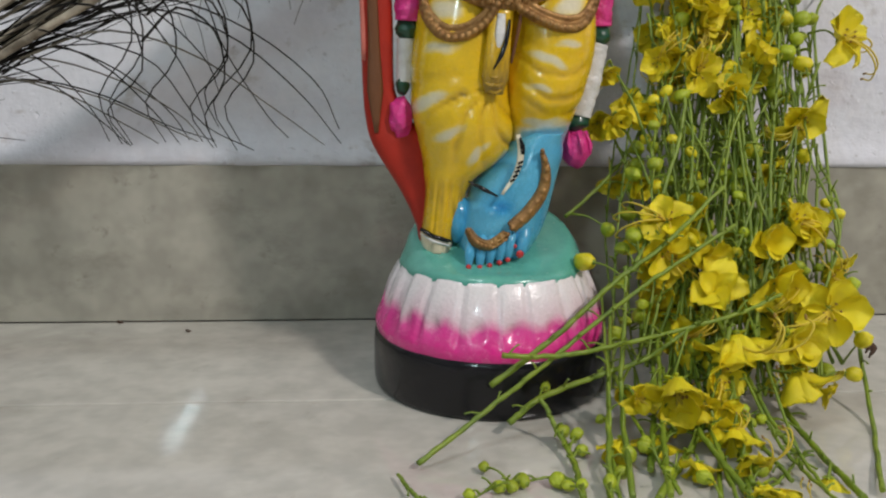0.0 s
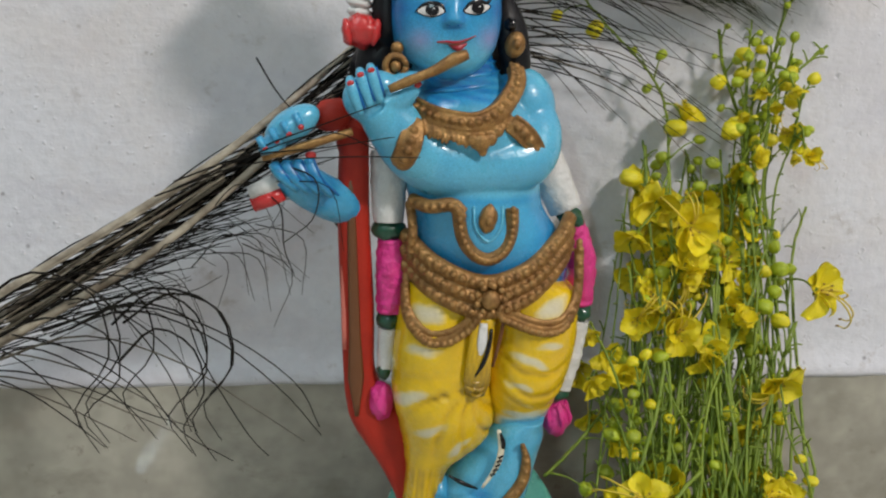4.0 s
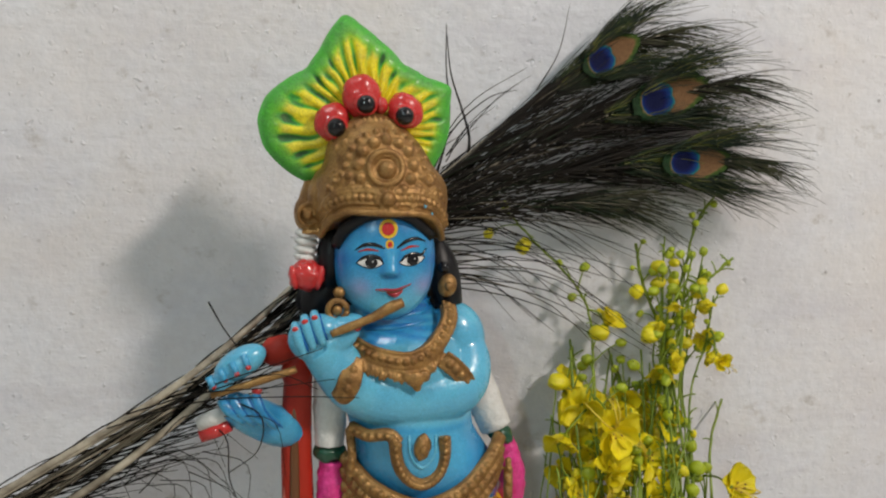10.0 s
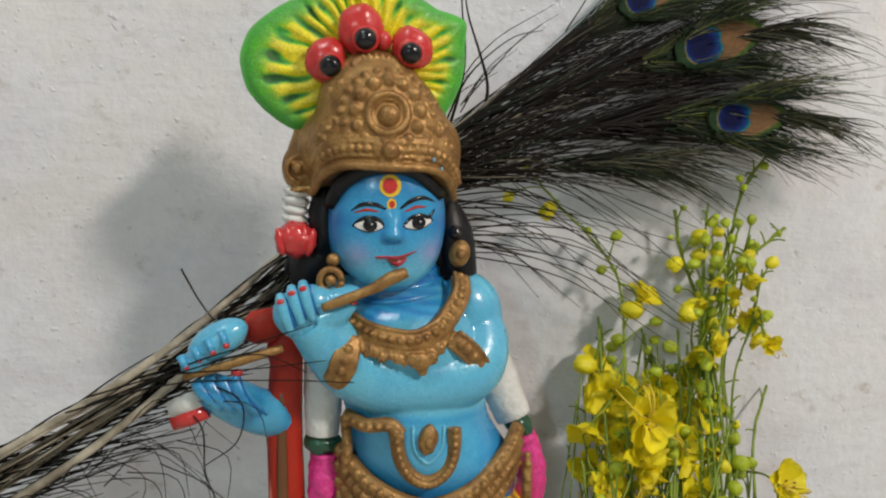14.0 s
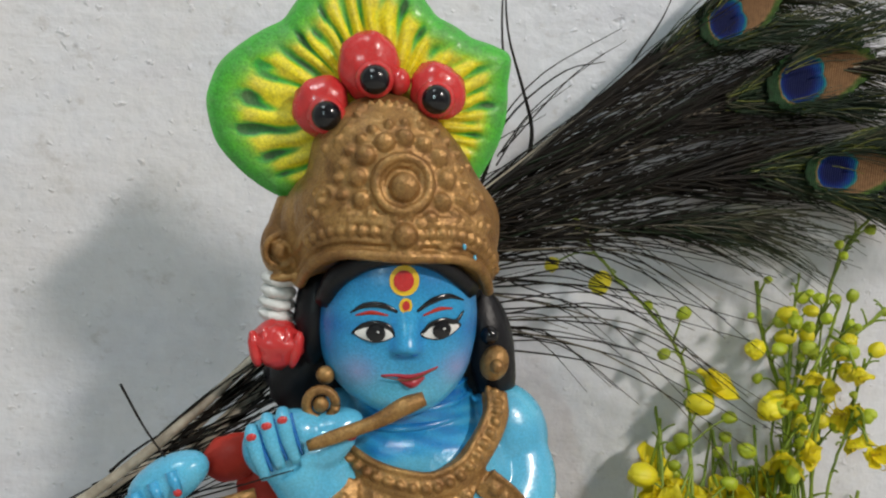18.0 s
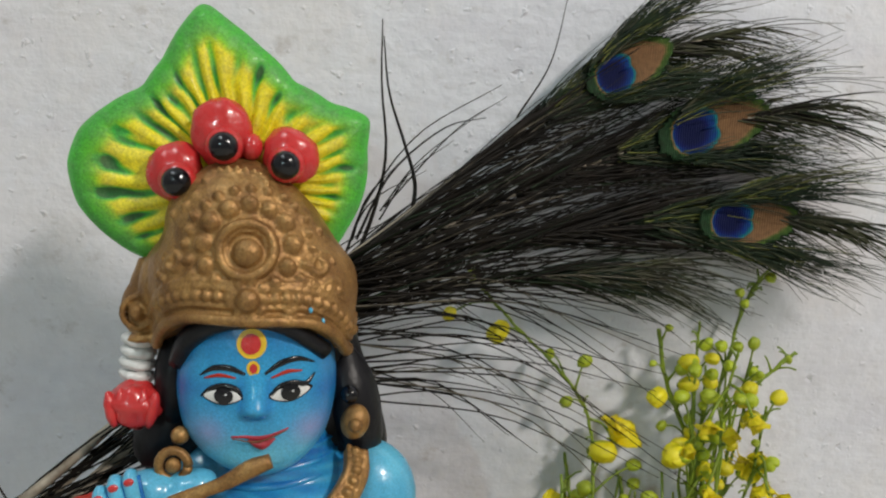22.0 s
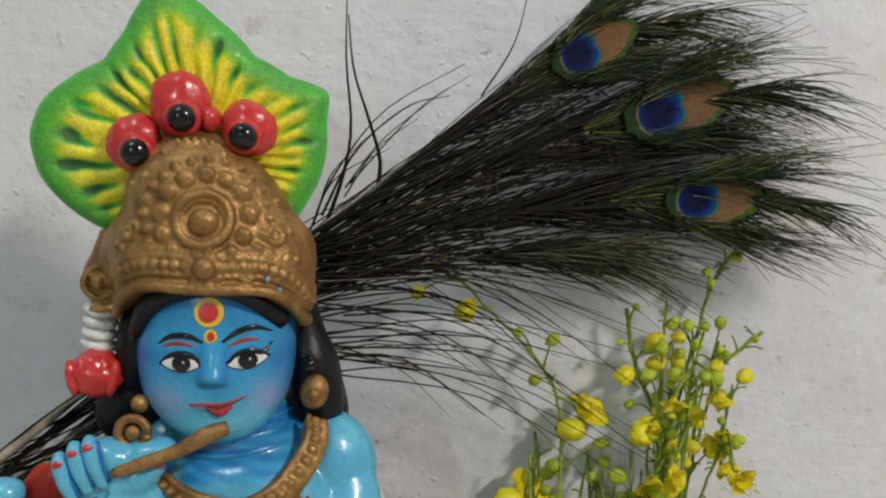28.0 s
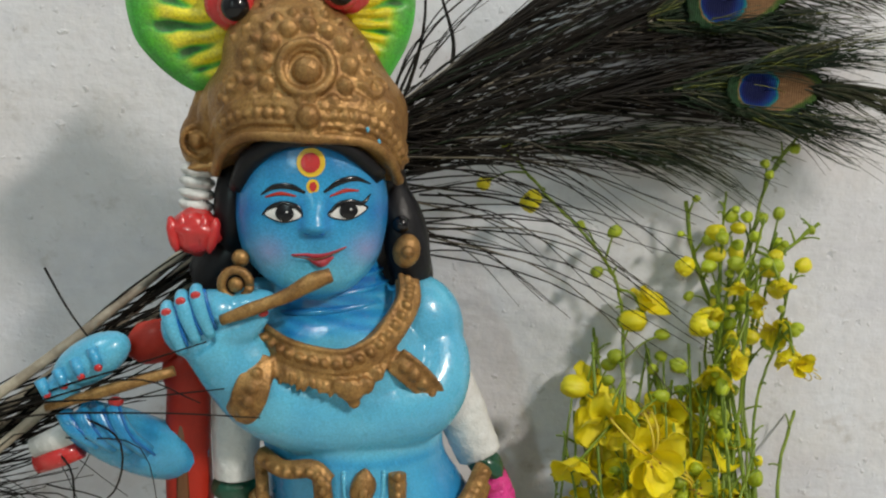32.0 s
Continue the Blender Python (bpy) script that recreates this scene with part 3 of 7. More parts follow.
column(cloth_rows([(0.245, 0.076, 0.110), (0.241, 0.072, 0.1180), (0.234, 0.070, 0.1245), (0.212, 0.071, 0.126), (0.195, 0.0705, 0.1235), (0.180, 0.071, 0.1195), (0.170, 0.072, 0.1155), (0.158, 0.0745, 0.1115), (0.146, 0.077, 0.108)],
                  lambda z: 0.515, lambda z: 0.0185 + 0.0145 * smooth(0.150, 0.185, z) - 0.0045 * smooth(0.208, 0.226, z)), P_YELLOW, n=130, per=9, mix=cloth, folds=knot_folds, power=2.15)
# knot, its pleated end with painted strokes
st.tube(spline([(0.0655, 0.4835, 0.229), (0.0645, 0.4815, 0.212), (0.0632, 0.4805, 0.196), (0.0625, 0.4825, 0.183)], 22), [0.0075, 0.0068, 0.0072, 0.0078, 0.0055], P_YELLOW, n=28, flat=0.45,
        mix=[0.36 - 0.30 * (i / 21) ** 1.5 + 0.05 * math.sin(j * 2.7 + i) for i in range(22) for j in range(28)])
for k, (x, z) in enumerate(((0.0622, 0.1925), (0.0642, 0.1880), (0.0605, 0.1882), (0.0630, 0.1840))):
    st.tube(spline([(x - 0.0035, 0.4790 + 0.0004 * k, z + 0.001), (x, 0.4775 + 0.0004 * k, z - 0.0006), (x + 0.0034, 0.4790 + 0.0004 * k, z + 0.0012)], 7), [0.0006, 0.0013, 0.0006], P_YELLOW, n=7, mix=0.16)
st.tube(spline([(0.0655, 0.4797, 0.2265), (0.0650, 0.4787, 0.216), (0.0640, 0.4782, 0.206)], 8), [0.0022, 0.0030, 0.0010], P_WHITE, n=8, flat=0.25)
st.tube(spline([(0.0700, 0.4790, 0.2235), (0.0690, 0.4780, 0.2150), (0.0660, 0.4765, 0.2050), (0.0615, 0.4765, 0.1965)], 10), [0.0010, 0.0013, 0.0014, 0.0005], P_BLACK, n=6, flat=0.5)
st.tube(spline([(0.0765, 0.4815, 0.227), (0.0755, 0.4812, 0.2185), (0.0718, 0.4818, 0.200)], 8), [0.001, 0.0012, 0.0009], P_BROWN, n=6)
# hems in black strokes
st.tube(spline([(0.0225, 0.4965, 0.1025), (0.0300, 0.4915, 0.0990), (0.0405, 0.4935, 0.0955)], 9), [0.0011, 0.0016, 0.0013, 0.0016, 0.0009], P_BLACK, n=6, flat=0.7)
st.tube(spline([(0.0230, 0.4960, 0.0995), (0.0300, 0.4915, 0.0960), (0.0410, 0.4935, 0.0925)], 9), [0.0006, 0.0010, 0.0007], P_WHITE, n=6, flat=0.6)
st.tube(spline([(0.0490, 0.4812, 0.1335), (0.0570, 0.4792, 0.1295), (0.0660, 0.4800, 0.1250)], 8), [0.0006, 0.0016, 0.0006], P_BLACK, n=6, flat=0.6)
st.tube(spline([(0.0785, 0.4830, 0.1585), (0.0800, 0.4825, 0.1535), (0.0804, 0.4825, 0.1490)], 8), [0.0007, 0.0016, 0.0012], P_BLACK, n=6, flat=0.6)
HEM = spline([(0.0685, 0.4795, 0.1260), (0.0760, 0.4812, 0.1370), (0.0793, 0.4830, 0.1480), (0.0775, 0.4845, 0.1600)], 14)
st.tube(HEM, [0.0008, 0.0017, 0.0020, 0.0012], P_YELLOW, n=8, flat=0.35, mix=0.7)
st.ball((0.0455, 0.5050, 0.1070), (0.0085, 0.0120, 0.0150), P_SKIN, 20, 14, mix=0.3)
for k in range(5):
    p = HEM[3 + k]
    st.tube([(p[0] - 0.001, p[1] - 0.0010, p[2]), (p[0] + 0.0017, p[1] - 0.0008, p[2] + 0.0012)], 0.0008, P_BLACK, n=5)


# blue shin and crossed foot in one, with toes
def foot_shading(x, y, z):
    # shade of the crease and of the low toe side, painted into the blend
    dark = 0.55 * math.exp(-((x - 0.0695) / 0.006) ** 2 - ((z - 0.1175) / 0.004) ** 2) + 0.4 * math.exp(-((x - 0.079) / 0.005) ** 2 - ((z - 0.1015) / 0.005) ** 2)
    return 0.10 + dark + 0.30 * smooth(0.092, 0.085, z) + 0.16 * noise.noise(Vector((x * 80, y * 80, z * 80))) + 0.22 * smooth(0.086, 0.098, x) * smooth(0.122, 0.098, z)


def foot_relief(x, z):
    step = z - (0.1185 - 0.22 * (x - 0.0505))
    return -0.055 * smooth(-0.003, 0.003, step) * smooth(0.030, 0.010, step) * smooth(0.078, 0.070, x) + 0.05 * math.exp(-((x - 0.087) / 0.005) ** 2 - ((z - 0.135) / 0.018) ** 2)


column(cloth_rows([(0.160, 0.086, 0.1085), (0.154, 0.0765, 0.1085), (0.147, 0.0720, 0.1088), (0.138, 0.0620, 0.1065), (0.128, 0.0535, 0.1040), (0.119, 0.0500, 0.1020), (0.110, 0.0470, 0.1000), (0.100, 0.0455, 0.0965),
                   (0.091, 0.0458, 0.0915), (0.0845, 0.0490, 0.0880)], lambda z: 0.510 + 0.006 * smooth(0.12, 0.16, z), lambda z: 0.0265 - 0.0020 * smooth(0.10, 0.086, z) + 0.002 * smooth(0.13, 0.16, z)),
       P_SKIN, n=110, per=8, mix=foot_shading, folds=foot_relief, power=2.5)
for k, (x, z) in enumerate(((0.0500, 0.0832), (0.0565, 0.0828), (0.0624, 0.0836), (0.0682, 0.0852), (0.0732, 0.0868))):
    st.tube(spline([(x + 0.003, 0.488, z + 0.018), (x + 0.001, 0.4815, z + 0.0100), (x, 0.4795 + 0.0006 * k, z)], 9), [0.0024, 0.0032, 0.0031, 0.0018], P_SKIN, n=12, mix=[0.02 + 0.5 * max(0.0, abs(j - 6) / 6 - 0.5) for i in range(9) for j in range(12)])
    st.ball((x - 0.0002, 0.4768 + 0.0006 * k, z + 0.0006), (0.0017, 0.0011, 0.0016), P_REDGLOSS, 8, 6)
st.tube(spline([(0.0850, 0.492, 0.108), (0.0830, 0.486, 0.0990), (0.0805, 0.4840, 0.0905)], 8), [0.0036, 0.0046, 0.0036], P_SKIN, n=12, mix=0.2)
st.ball((0.0802, 0.4802, 0.0905), (0.0024, 0.0012, 0.0024), P_REDGLOSS, 8, 6)
st.ball((0.0770, 0.4798, 0.0955), (0.0012, 0.001, 0.0013), P_REDGLOSS, 8, 6)


jewel = Shape()


def chain(points, r, beads, bead_r, mat=P_BRONZE, lift=0.0):
    c = spline(points, max(12, beads * 2))
    o = jewel if mat is P_BRONZE else st
    if r:
        o.tube(c, r, mat, n=8, flat=0.8)
    for p in spline(points, beads):
        o.ball((p[0], p[1] - lift, p[2]), bead_r, mat, 8, 6)


# anklet
chain([(0.0495, 0.4830, 0.1050), (0.0540, 0.4800, 0.0985), (0.0620, 0.4785, 0.0965), (0.0720, 0.4795, 0.1030)], [0.0024, 0.0036, 0.0034, 0.0030], 10, 0.0018, lift=0.0024)
chain([(0.0745, 0.4800, 0.1065), (0.0850, 0.4822, 0.1155), (0.0930, 0.4840, 0.1275), (0.0945, 0.4845, 0.1400), (0.0915, 0.4840, 0.1510)], [0.0040, 0.0042, 0.0034, 0.0014], 9, 0.0016, lift=0.0024)
for dz in (-0.0012, 0.0012):
    st.tube(spline([(0.0510, 0.4795, 0.1010 + dz), (0.0620, 0.4755, 0.0965 + dz), (0.0720, 0.4765, 0.1020 + dz)], 9), 0.0007, P_BRONZE, n=6)

# red drape with a brown stripe
rings = []
for z, a, b, y, d in spline([(0.338, -0.011, 0.001, 0.512, 0.008), (0.324, -0.013, 0.003, 0.514, 0.009), (0.280, -0.0145, 0.0035, 0.516, 0.009), (0.224, -0.0128, 0.0065, 0.518, 0.009),
                             (0.184, -0.0115, 0.0075, 0.519, 0.009), (0.166, -0.0100, 0.017, 0.519, 0.009), (0.150, -0.0055, 0.029, 0.518, 0.010), (0.122, 0.0115, 0.031, 0.517, 0.010),
                             (0.102, 0.0205, 0.032, 0.516, 0.010), (0.088, 0.0225, 0.032, 0.516, 0.010)], 46):
    g = np.arange(20) * TAU / 20
    q = (np.abs(np.cos(g)) ** 3.5 + np.abs(np.sin(g)) ** 3.5) ** (-1 / 3.5)
    rings.append(np.stack([(a + b) / 2 + (b - a) / 2 * np.cos(g) * q, y + d * np.sin(g) * q, np.full(20, z)], 1))
st.loft(rings, P_RED)
st.tube(spline([(-0.0070, 0.5066, 0.300), (-0.0058, 0.5078, 0.25), (-0.0045, 0.5092, 0.20), (-0.0035, 0.5094, 0.158)], 16), [0.0016, 0.0026, 0.0030, 0.0034, 0.0048, 0.0012], P_BROWN, n=8, flat=0.3)
st.tube(spline([(-0.0108, 0.5105, 0.275), (-0.0108, 0.5105, 0.20)], 8), [0.0008, 0.0022, 0.0012], material("faded_red_paint", (0.62, 0.17, 0.13), 0.4, bump=0.2), n=8, flat=0.3)

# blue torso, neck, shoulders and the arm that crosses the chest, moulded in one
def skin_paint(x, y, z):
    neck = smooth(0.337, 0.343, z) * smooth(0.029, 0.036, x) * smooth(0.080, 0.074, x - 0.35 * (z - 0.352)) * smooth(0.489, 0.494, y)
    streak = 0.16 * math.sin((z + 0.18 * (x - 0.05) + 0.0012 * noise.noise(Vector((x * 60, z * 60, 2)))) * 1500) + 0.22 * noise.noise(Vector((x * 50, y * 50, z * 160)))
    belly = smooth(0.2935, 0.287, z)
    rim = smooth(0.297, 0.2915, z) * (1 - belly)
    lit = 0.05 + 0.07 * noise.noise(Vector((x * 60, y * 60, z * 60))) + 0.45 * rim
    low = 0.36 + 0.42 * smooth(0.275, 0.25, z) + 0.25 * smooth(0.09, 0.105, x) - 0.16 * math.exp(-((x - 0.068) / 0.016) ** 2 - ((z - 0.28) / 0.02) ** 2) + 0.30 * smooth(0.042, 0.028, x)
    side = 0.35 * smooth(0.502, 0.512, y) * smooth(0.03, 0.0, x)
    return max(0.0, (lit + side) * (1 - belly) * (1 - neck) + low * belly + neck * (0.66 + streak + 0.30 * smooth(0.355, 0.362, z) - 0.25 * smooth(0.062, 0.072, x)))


sk = Shape()
column([(0.240, 0.0735, 0.520, 0.046, 0.031), (0.256, 0.0735, 0.519, 0.046, 0.0335), (0.270, 0.070, 0.517, 0.0425, 0.034), (0.286, 0.0640, 0.516, 0.0380, 0.0315),
        (0.300, 0.0610, 0.517, 0.0390, 0.030), (0.318, 0.0580, 0.520, 0.0430, 0.030), (0.334, 0.0560, 0.523, 0.044, 0.028), (0.346, 0.0530, 0.525, 0.037, 0.0265),
        (0.354, 0.0510, 0.524, 0.0280, 0.0255), (0.364, 0.0485, 0.522, 0.0245, 0.0235), (0.378, 0.046, 0.520, 0.022, 0.020)], P_SKIN, n=48, into=sk)
for at, r, turn in (((0.056, 0.5120, 0.3240), (0.040, 0.0275, 0.0310), (0, 0, 0)), ((0.0885, 0.5180, 0.3400), (0.0185, 0.0165, 0.0225), (0, -8, 0)),
                    ((0.0240, 0.5200, 0.3430), (0.0180, 0.0170, 0.0190), (0, 0, 0)), ((0.0015, 0.4900, 0.3455), (0.0130, 0.0085, 0.0120), (0, 30, 0)),
                    ((0.0190, 0.4915, 0.3535), (0.0130, 0.0080, 0.0060), (0, -18, 0)), ((0.0080, 0.4900, 0.3525), (0.0105, 0.0085, 0.0080), (0, 0, 0))):
    sk.ball(at, r, P_SKIN, 32, 20, turn)
sk.tube(spline([(0.0900, 0.5170, 0.3420), (0.0945, 0.5090, 0.3270), (0.0880, 0.5015, 0.3145), (0.0680, 0.4990, 0.3105), (0.0460, 0.4985, 0.3110), (0.0285, 0.4965, 0.3185), (0.0170, 0.4935, 0.3310),
                (0.0075, 0.4910, 0.3425)], 46), [0.0130, 0.0150, 0.0165, 0.0182, 0.0188, 0.0176, 0.0158, 0.0130], P_SKIN, n=28, flat=0.86)
sk.tube(spline([(0.0120, 0.4890, 0.3440), (0.0200, 0.4868, 0.3480), (0.0268, 0.4855, 0.3535)], 14), [0.0090, 0.0068, 0.0036], P_SKIN, n=14)
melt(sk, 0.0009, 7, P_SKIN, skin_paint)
st.ball((0.0272, 0.4818, 0.3540), (0.0020, 0.001, 0.0014), P_REDGLOSS, 8, 6, (0, -25, 0))
# creases of the neck
for z, rx in ((0.3510, 0.0262), (0.3568, 0.0248), (0.3622, 0.0232)):
    st.tube([(0.0503 + rx * math.cos(a), 0.5236 + (rx * 0.96) * math.sin(a), z + 0.0035 * math.cos(a)) for a in np.linspace(math.pi * 1.05, TAU * 0.97, 26)], [0.0006, 0.0014, 0.0016, 0.0014, 0.0006], P_SKIN, n=10,
            mix=[0.60 + 0.25 * (j in (7, 8, 9)) + 0.15 * math.sin(i) for i in range(26) for j in range(10)])
# fingers laid over the flute's end, the shade in their gaps drawn as dark strips
for k, (x, z) in enumerate(((-0.0072, 0.3550), (-0.0022, 0.3592), (0.0030, 0.3615))):
    st.tube(spline([(x + 0.0055, 0.4815, z - 0.0165), (x + 0.0025, 0.4800, z - 0.0080), (x + 0.0004, 0.4810, z - 0.0010), (x, 0.4835, z + 0.0014)], 12), [0.0020, 0.0027, 0.0028, 0.0020], P_SKIN, n=12, mix=0.06)
    st.ball((x + 0.0003, 0.4786, z - 0.0006), (0.0019, 0.0010, 0.0014), P_REDGLOSS, 10, 8, (0, -20, 0))
    st.tube(spline([(x + 0.0076, 0.4803, z - 0.0135), (x + 0.0050, 0.4796, z - 0.0065), (x + 0.0028, 0.4815, z + 0.0010)], 8), [0.0005, 0.0009, 0.0008], P_SKIN, n=6, mix=1.3)
# flute
st.tube(spline([(0.0125, 0.4785, 0.3518), (0.024, 0.4775, 0.3568), (0.036, 0.4775, 0.3620), (0.0440, 0.4780, 0.3668), (0.0515, 0.4790, 0.3698)], 18), [0.0020, 0.0026, 0.0024, 0.0030, 0.0034, 0.0026], P_BRONZE, n=12)
# armbands: broad strips with raised edges and bosses
gold = Shape()
for pts, w in (([(0.0770, 0.4895, 0.3350), (0.0825, 0.4885, 0.3310), (0.0882, 0.4900, 0.3255), (0.0930, 0.4940, 0.3185), (0.0955, 0.5000, 0.3110)], 0.0054),
               ([(0.0262, 0.4870, 0.3360), (0.0245, 0.4818, 0.3285), (0.0222, 0.4808, 0.3210), (0.0195, 0.4850, 0.3140), (0.0175, 0.4920, 0.3110)], 0.0066)):
    c = spline(pts, 22)
    gold.tube(c, w, P_BRONZE, n=16, flat=0.42)
    for sgn in (-1, 1):
        t = np.gradient(c, axis=0)
        t /= np.linalg.norm(t, axis=1)[:, None]
        gold.tube(c + np.cross(t, (0, 1, 0)) * sgn * w * 0.86 - np.array((0, 0.0012, 0)), 0.0011, P_BRONZE, n=8)
    for p in spline(pts, 7)[1:-1]:
        gold.ball((p[0], p[1] - w * 0.42, p[2]), (0.0022, 0.0014, 0.0022), P_BRONZE, 10, 8)

# other arm with the hand that holds the staff
st.tube(spline([(-0.004, 0.520, 0.284), (-0.016, 0.511, 0.288), (-0.030, 0.503, 0.297), (-0.0435, 0.497, 0.306)], 12), [0.0115, 0.012, 0.0115, 0.0085], P_SKIN, n=18,
        mix=[0.25 + 0.3 * max(0, math.sin(i * 1.3)) for i in range(12) for j in range(18)])
st.ball((-0.0370, 0.493, 0.3315), (0.0160, 0.0085, 0.0085), P_SKIN, 18, 12, (0, -32, 0), 0.05)
# fingers with darkened edges; thin dark tubes paint the shade between them
for k in range(4):
    st.tube(spline([(-0.047 + 0.006 * k, 0.4905, 0.3115 + 0.001 * k), (-0.0425 + 0.006 * k, 0.4885, 0.306 - 0.0005 * k), (-0.034 + 0.006 * k, 0.4905, 0.2985 - 0.001 * k)], 7), [0.0030, 0.0036, 0.0028], P_SKIN, n=9, mix=[0.25 + 0.35 * (j in (0, 8)) for i in range(7) for j in range(9)])
    st.tube(spline([(-0.0440 + 0.006 * k, 0.4882, 0.3118 + 0.001 * k), (-0.0395 + 0.006 * k, 0.4858, 0.306 - 0.0005 * k), (-0.031 + 0.006 * k, 0.4880, 0.2985 - 0.001 * k)], 6), 0.0006, P_SKIN, n=5, mix=1.0)
st.ball((-0.047, 0.4915, 0.3215), (0.0085, 0.007, 0.006), P_SKIN, 14, 10, (0, -40, 0), 0.12)
for k in range(4):
    st.ball((-0.0505 + 0.0062 * k, 0.4838 - 0.0003 * k, 0.3208 + 0.0036 * k), (0.0016, 0.001, 0.0015), P_REDGLOSS, 8, 6)
    st.tube([(-0.0535 + 0.0062 * k, 0.486, 0.3255 + 0.0042 * k), (-0.0505 + 0.0062 * k, 0.4838, 0.3205 + 0.0036 * k)], [0.0022, 0.0017], P_SKIN, n=7, mix=0.3)
st.ball((-0.0275, 0.489, 0.3165), (0.003, 0.0016, 0.002), P_REDGLOSS, 8, 6)
st.tube(spline([(-0.052, 0.4872, 0.3145), (-0.03, 0.4868, 0.3215), (-0.006, 0.489, 0.329)], 10), [0.0016, 0.0024, 0.002], P_BRONZE, n=8)
st.ball((-0.0165, 0.503, 0.336), (0.0115, 0.008, 0.0085), P_RED, 14, 10, (0, -20, 0), 0, 0.15, 4)
st.ball((-0.006, 0.509, 0.322), (0.009, 0.006, 0.012), P_RED, 14, 10)
st.tube([(-0.0585, 0.4955, 0.2885), (-0.0500, 0.4953, 0.2920), (-0.0425, 0.4955, 0.2955)], [0.0040, 0.0046, 0.0044], P_REDGLOSS, n=14)
st.tube([(-0.060, 0.496, 0.2945), (-0.050, 0.4962, 0.2988), (-0.0405, 0.4965, 0.3025)], [0.0040, 0.0050, 0.0048], P_WHITE, n=14)
st.ball((-0.0125, 0.524, 0.273), (0.004, 0.004, 0.008), P_BLACK, 10, 8, (0, -35, 0))


# garlands of white, green and pink
def band(c, r, mat, rough=0.18, seed=0, turn=(0, 0, 0)):
    st.ball(c, r, mat, 20, 14, turn, 0, rough, seed)


def strand(points, radii, mat, ridges=0.0, seed=0):
    n, m = 44, 24
    o = Shape()
    o.tube(spline(points, n), radii, mat, n=m)
    v = np.array(o.v)
    c = np.repeat(spline(points, n), m, axis=0)
    k = [1 + ridges * 0.55 * noise.noise(Vector(q) * 230 + Vector((seed, 0, 0))) + ridges * 0.5 * noise.noise(Vector((q[0] * 700, q[1] * 700, q[2] * 260 + seed))) for q in v]
    st.add(c + (v - c) * np.array(k)[:, None], o.f, mat)


strand([(0.098, 0.530, 0.328), (0.109, 0.527, 0.301), (0.1185, 0.525, 0.281)], [0.0090, 0.0112, 0.0100], P_WHITE, 0.1, 1)
band((0.1212, 0.525, 0.2765), (0.0095, 0.009, 0.0062), P_GREEN, 0.2, 1, (0, 28, 0))
strand([(0.1235, 0.5255, 0.272), (0.1305, 0.527, 0.250), (0.1315, 0.528, 0.222)], [0.0072, 0.0088, 0.0080], P_PINK, 0.25, 2)
band((0.1310, 0.528, 0.2165), (0.0085, 0.0085, 0.0072), P_GREEN, 0.2, 2)
strand([(0.1305, 0.5275, 0.2115), (0.126, 0.526, 0.190), (0.1210, 0.525, 0.168)], [0.0078, 0.0088, 0.0080], P_WHITE, 0.15, 3)
band((0.1200, 0.525, 0.1645), (0.0088, 0.0085, 0.0056), P_GREEN, 0.2, 3, (0, -10, 0))
band((0.1205, 0.524, 0.1480), (0.0092, 0.0095, 0.0118), P_PINK, 0.22, 4)
for k in range(7):
    a = TAU * k / 7
    st.tube(spline([(0.1205 + 0.006 * math.cos(a), 0.524 + 0.007 * math.sin(a), 0.159), (0.1205 + 0.0092 * math.cos(a + 0.4), 0.524 + 0.0098 * math.sin(a + 0.4), 0.149),
                    (0.1205 + 0.004 * math.cos(a + 0.9), 0.524 + 0.004 * math.sin(a + 0.9), 0.1375)], 8), [0.0008, 0.0016, 0.0008], P_PINK, n=6)
strand([(0.0125, 0.517, 0.316), (0.0140, 0.514, 0.296), (0.0140, 0.512, 0.276)], [0.0088, 0.0100, 0.0085], P_WHITE, 0.1, 5)
band((0.0140, 0.512, 0.2715), (0.0095, 0.0085, 0.0066), P_GREEN, 0.2, 5)
strand([(0.0158, 0.512, 0.2665), (0.0160, 0.5115, 0.245), (0.0148, 0.512, 0.223)], [0.0078, 0.0090, 0.0072], P_PINK, 0.25, 6)
band((0.0145, 0.512, 0.2185), (0.0068, 0.007, 0.0066), P_GREEN, 0.2, 6)
strand([(0.0140, 0.512, 0.213), (0.0130, 0.512, 0.188)], [0.0054, 0.0046], P_WHITE, 0.15, 7)
band((0.0122, 0.512, 0.1865), (0.0042, 0.005, 0.0064), P_GREEN, 0.15, 7)
band((0.0110, 0.5105, 0.1675), (0.0072, 0.0075, 0.0118), P_PINK, 0.25, 8)

# belt of bead rows with a rosette and two swags
for k, dz in enumerate((0.0085, 0.0, -0.0085)):
    row = [(0.0225, 0.509, 0.2615 + dz), (0.040, 0.489, 0.2490 + dz), (0.0655, 0.4825, 0.2405 + dz), (0.090, 0.4855, 0.2475 + dz), (0.109, 0.497, 0.2625 + dz), (0.1185, 0.5125, 0.2725 + dz * 0.8)]
    chain(row, 0.0046, 27, 0.0024 if k != 1 else 0.0027, lift=0.0033)
st.ball((0.0685, 0.4775, 0.2405), (0.0055, 0.004, 0.0055), P_BRONZE, 12, 8)
for k in range(9):
    a = TAU * k / 9
    st.ball((0.0685 + 0.0076 * math.cos(a), 0.4785, 0.2405 + 0.0076 * math.sin(a)), 0.0022, P_BRONZE, 8, 6)
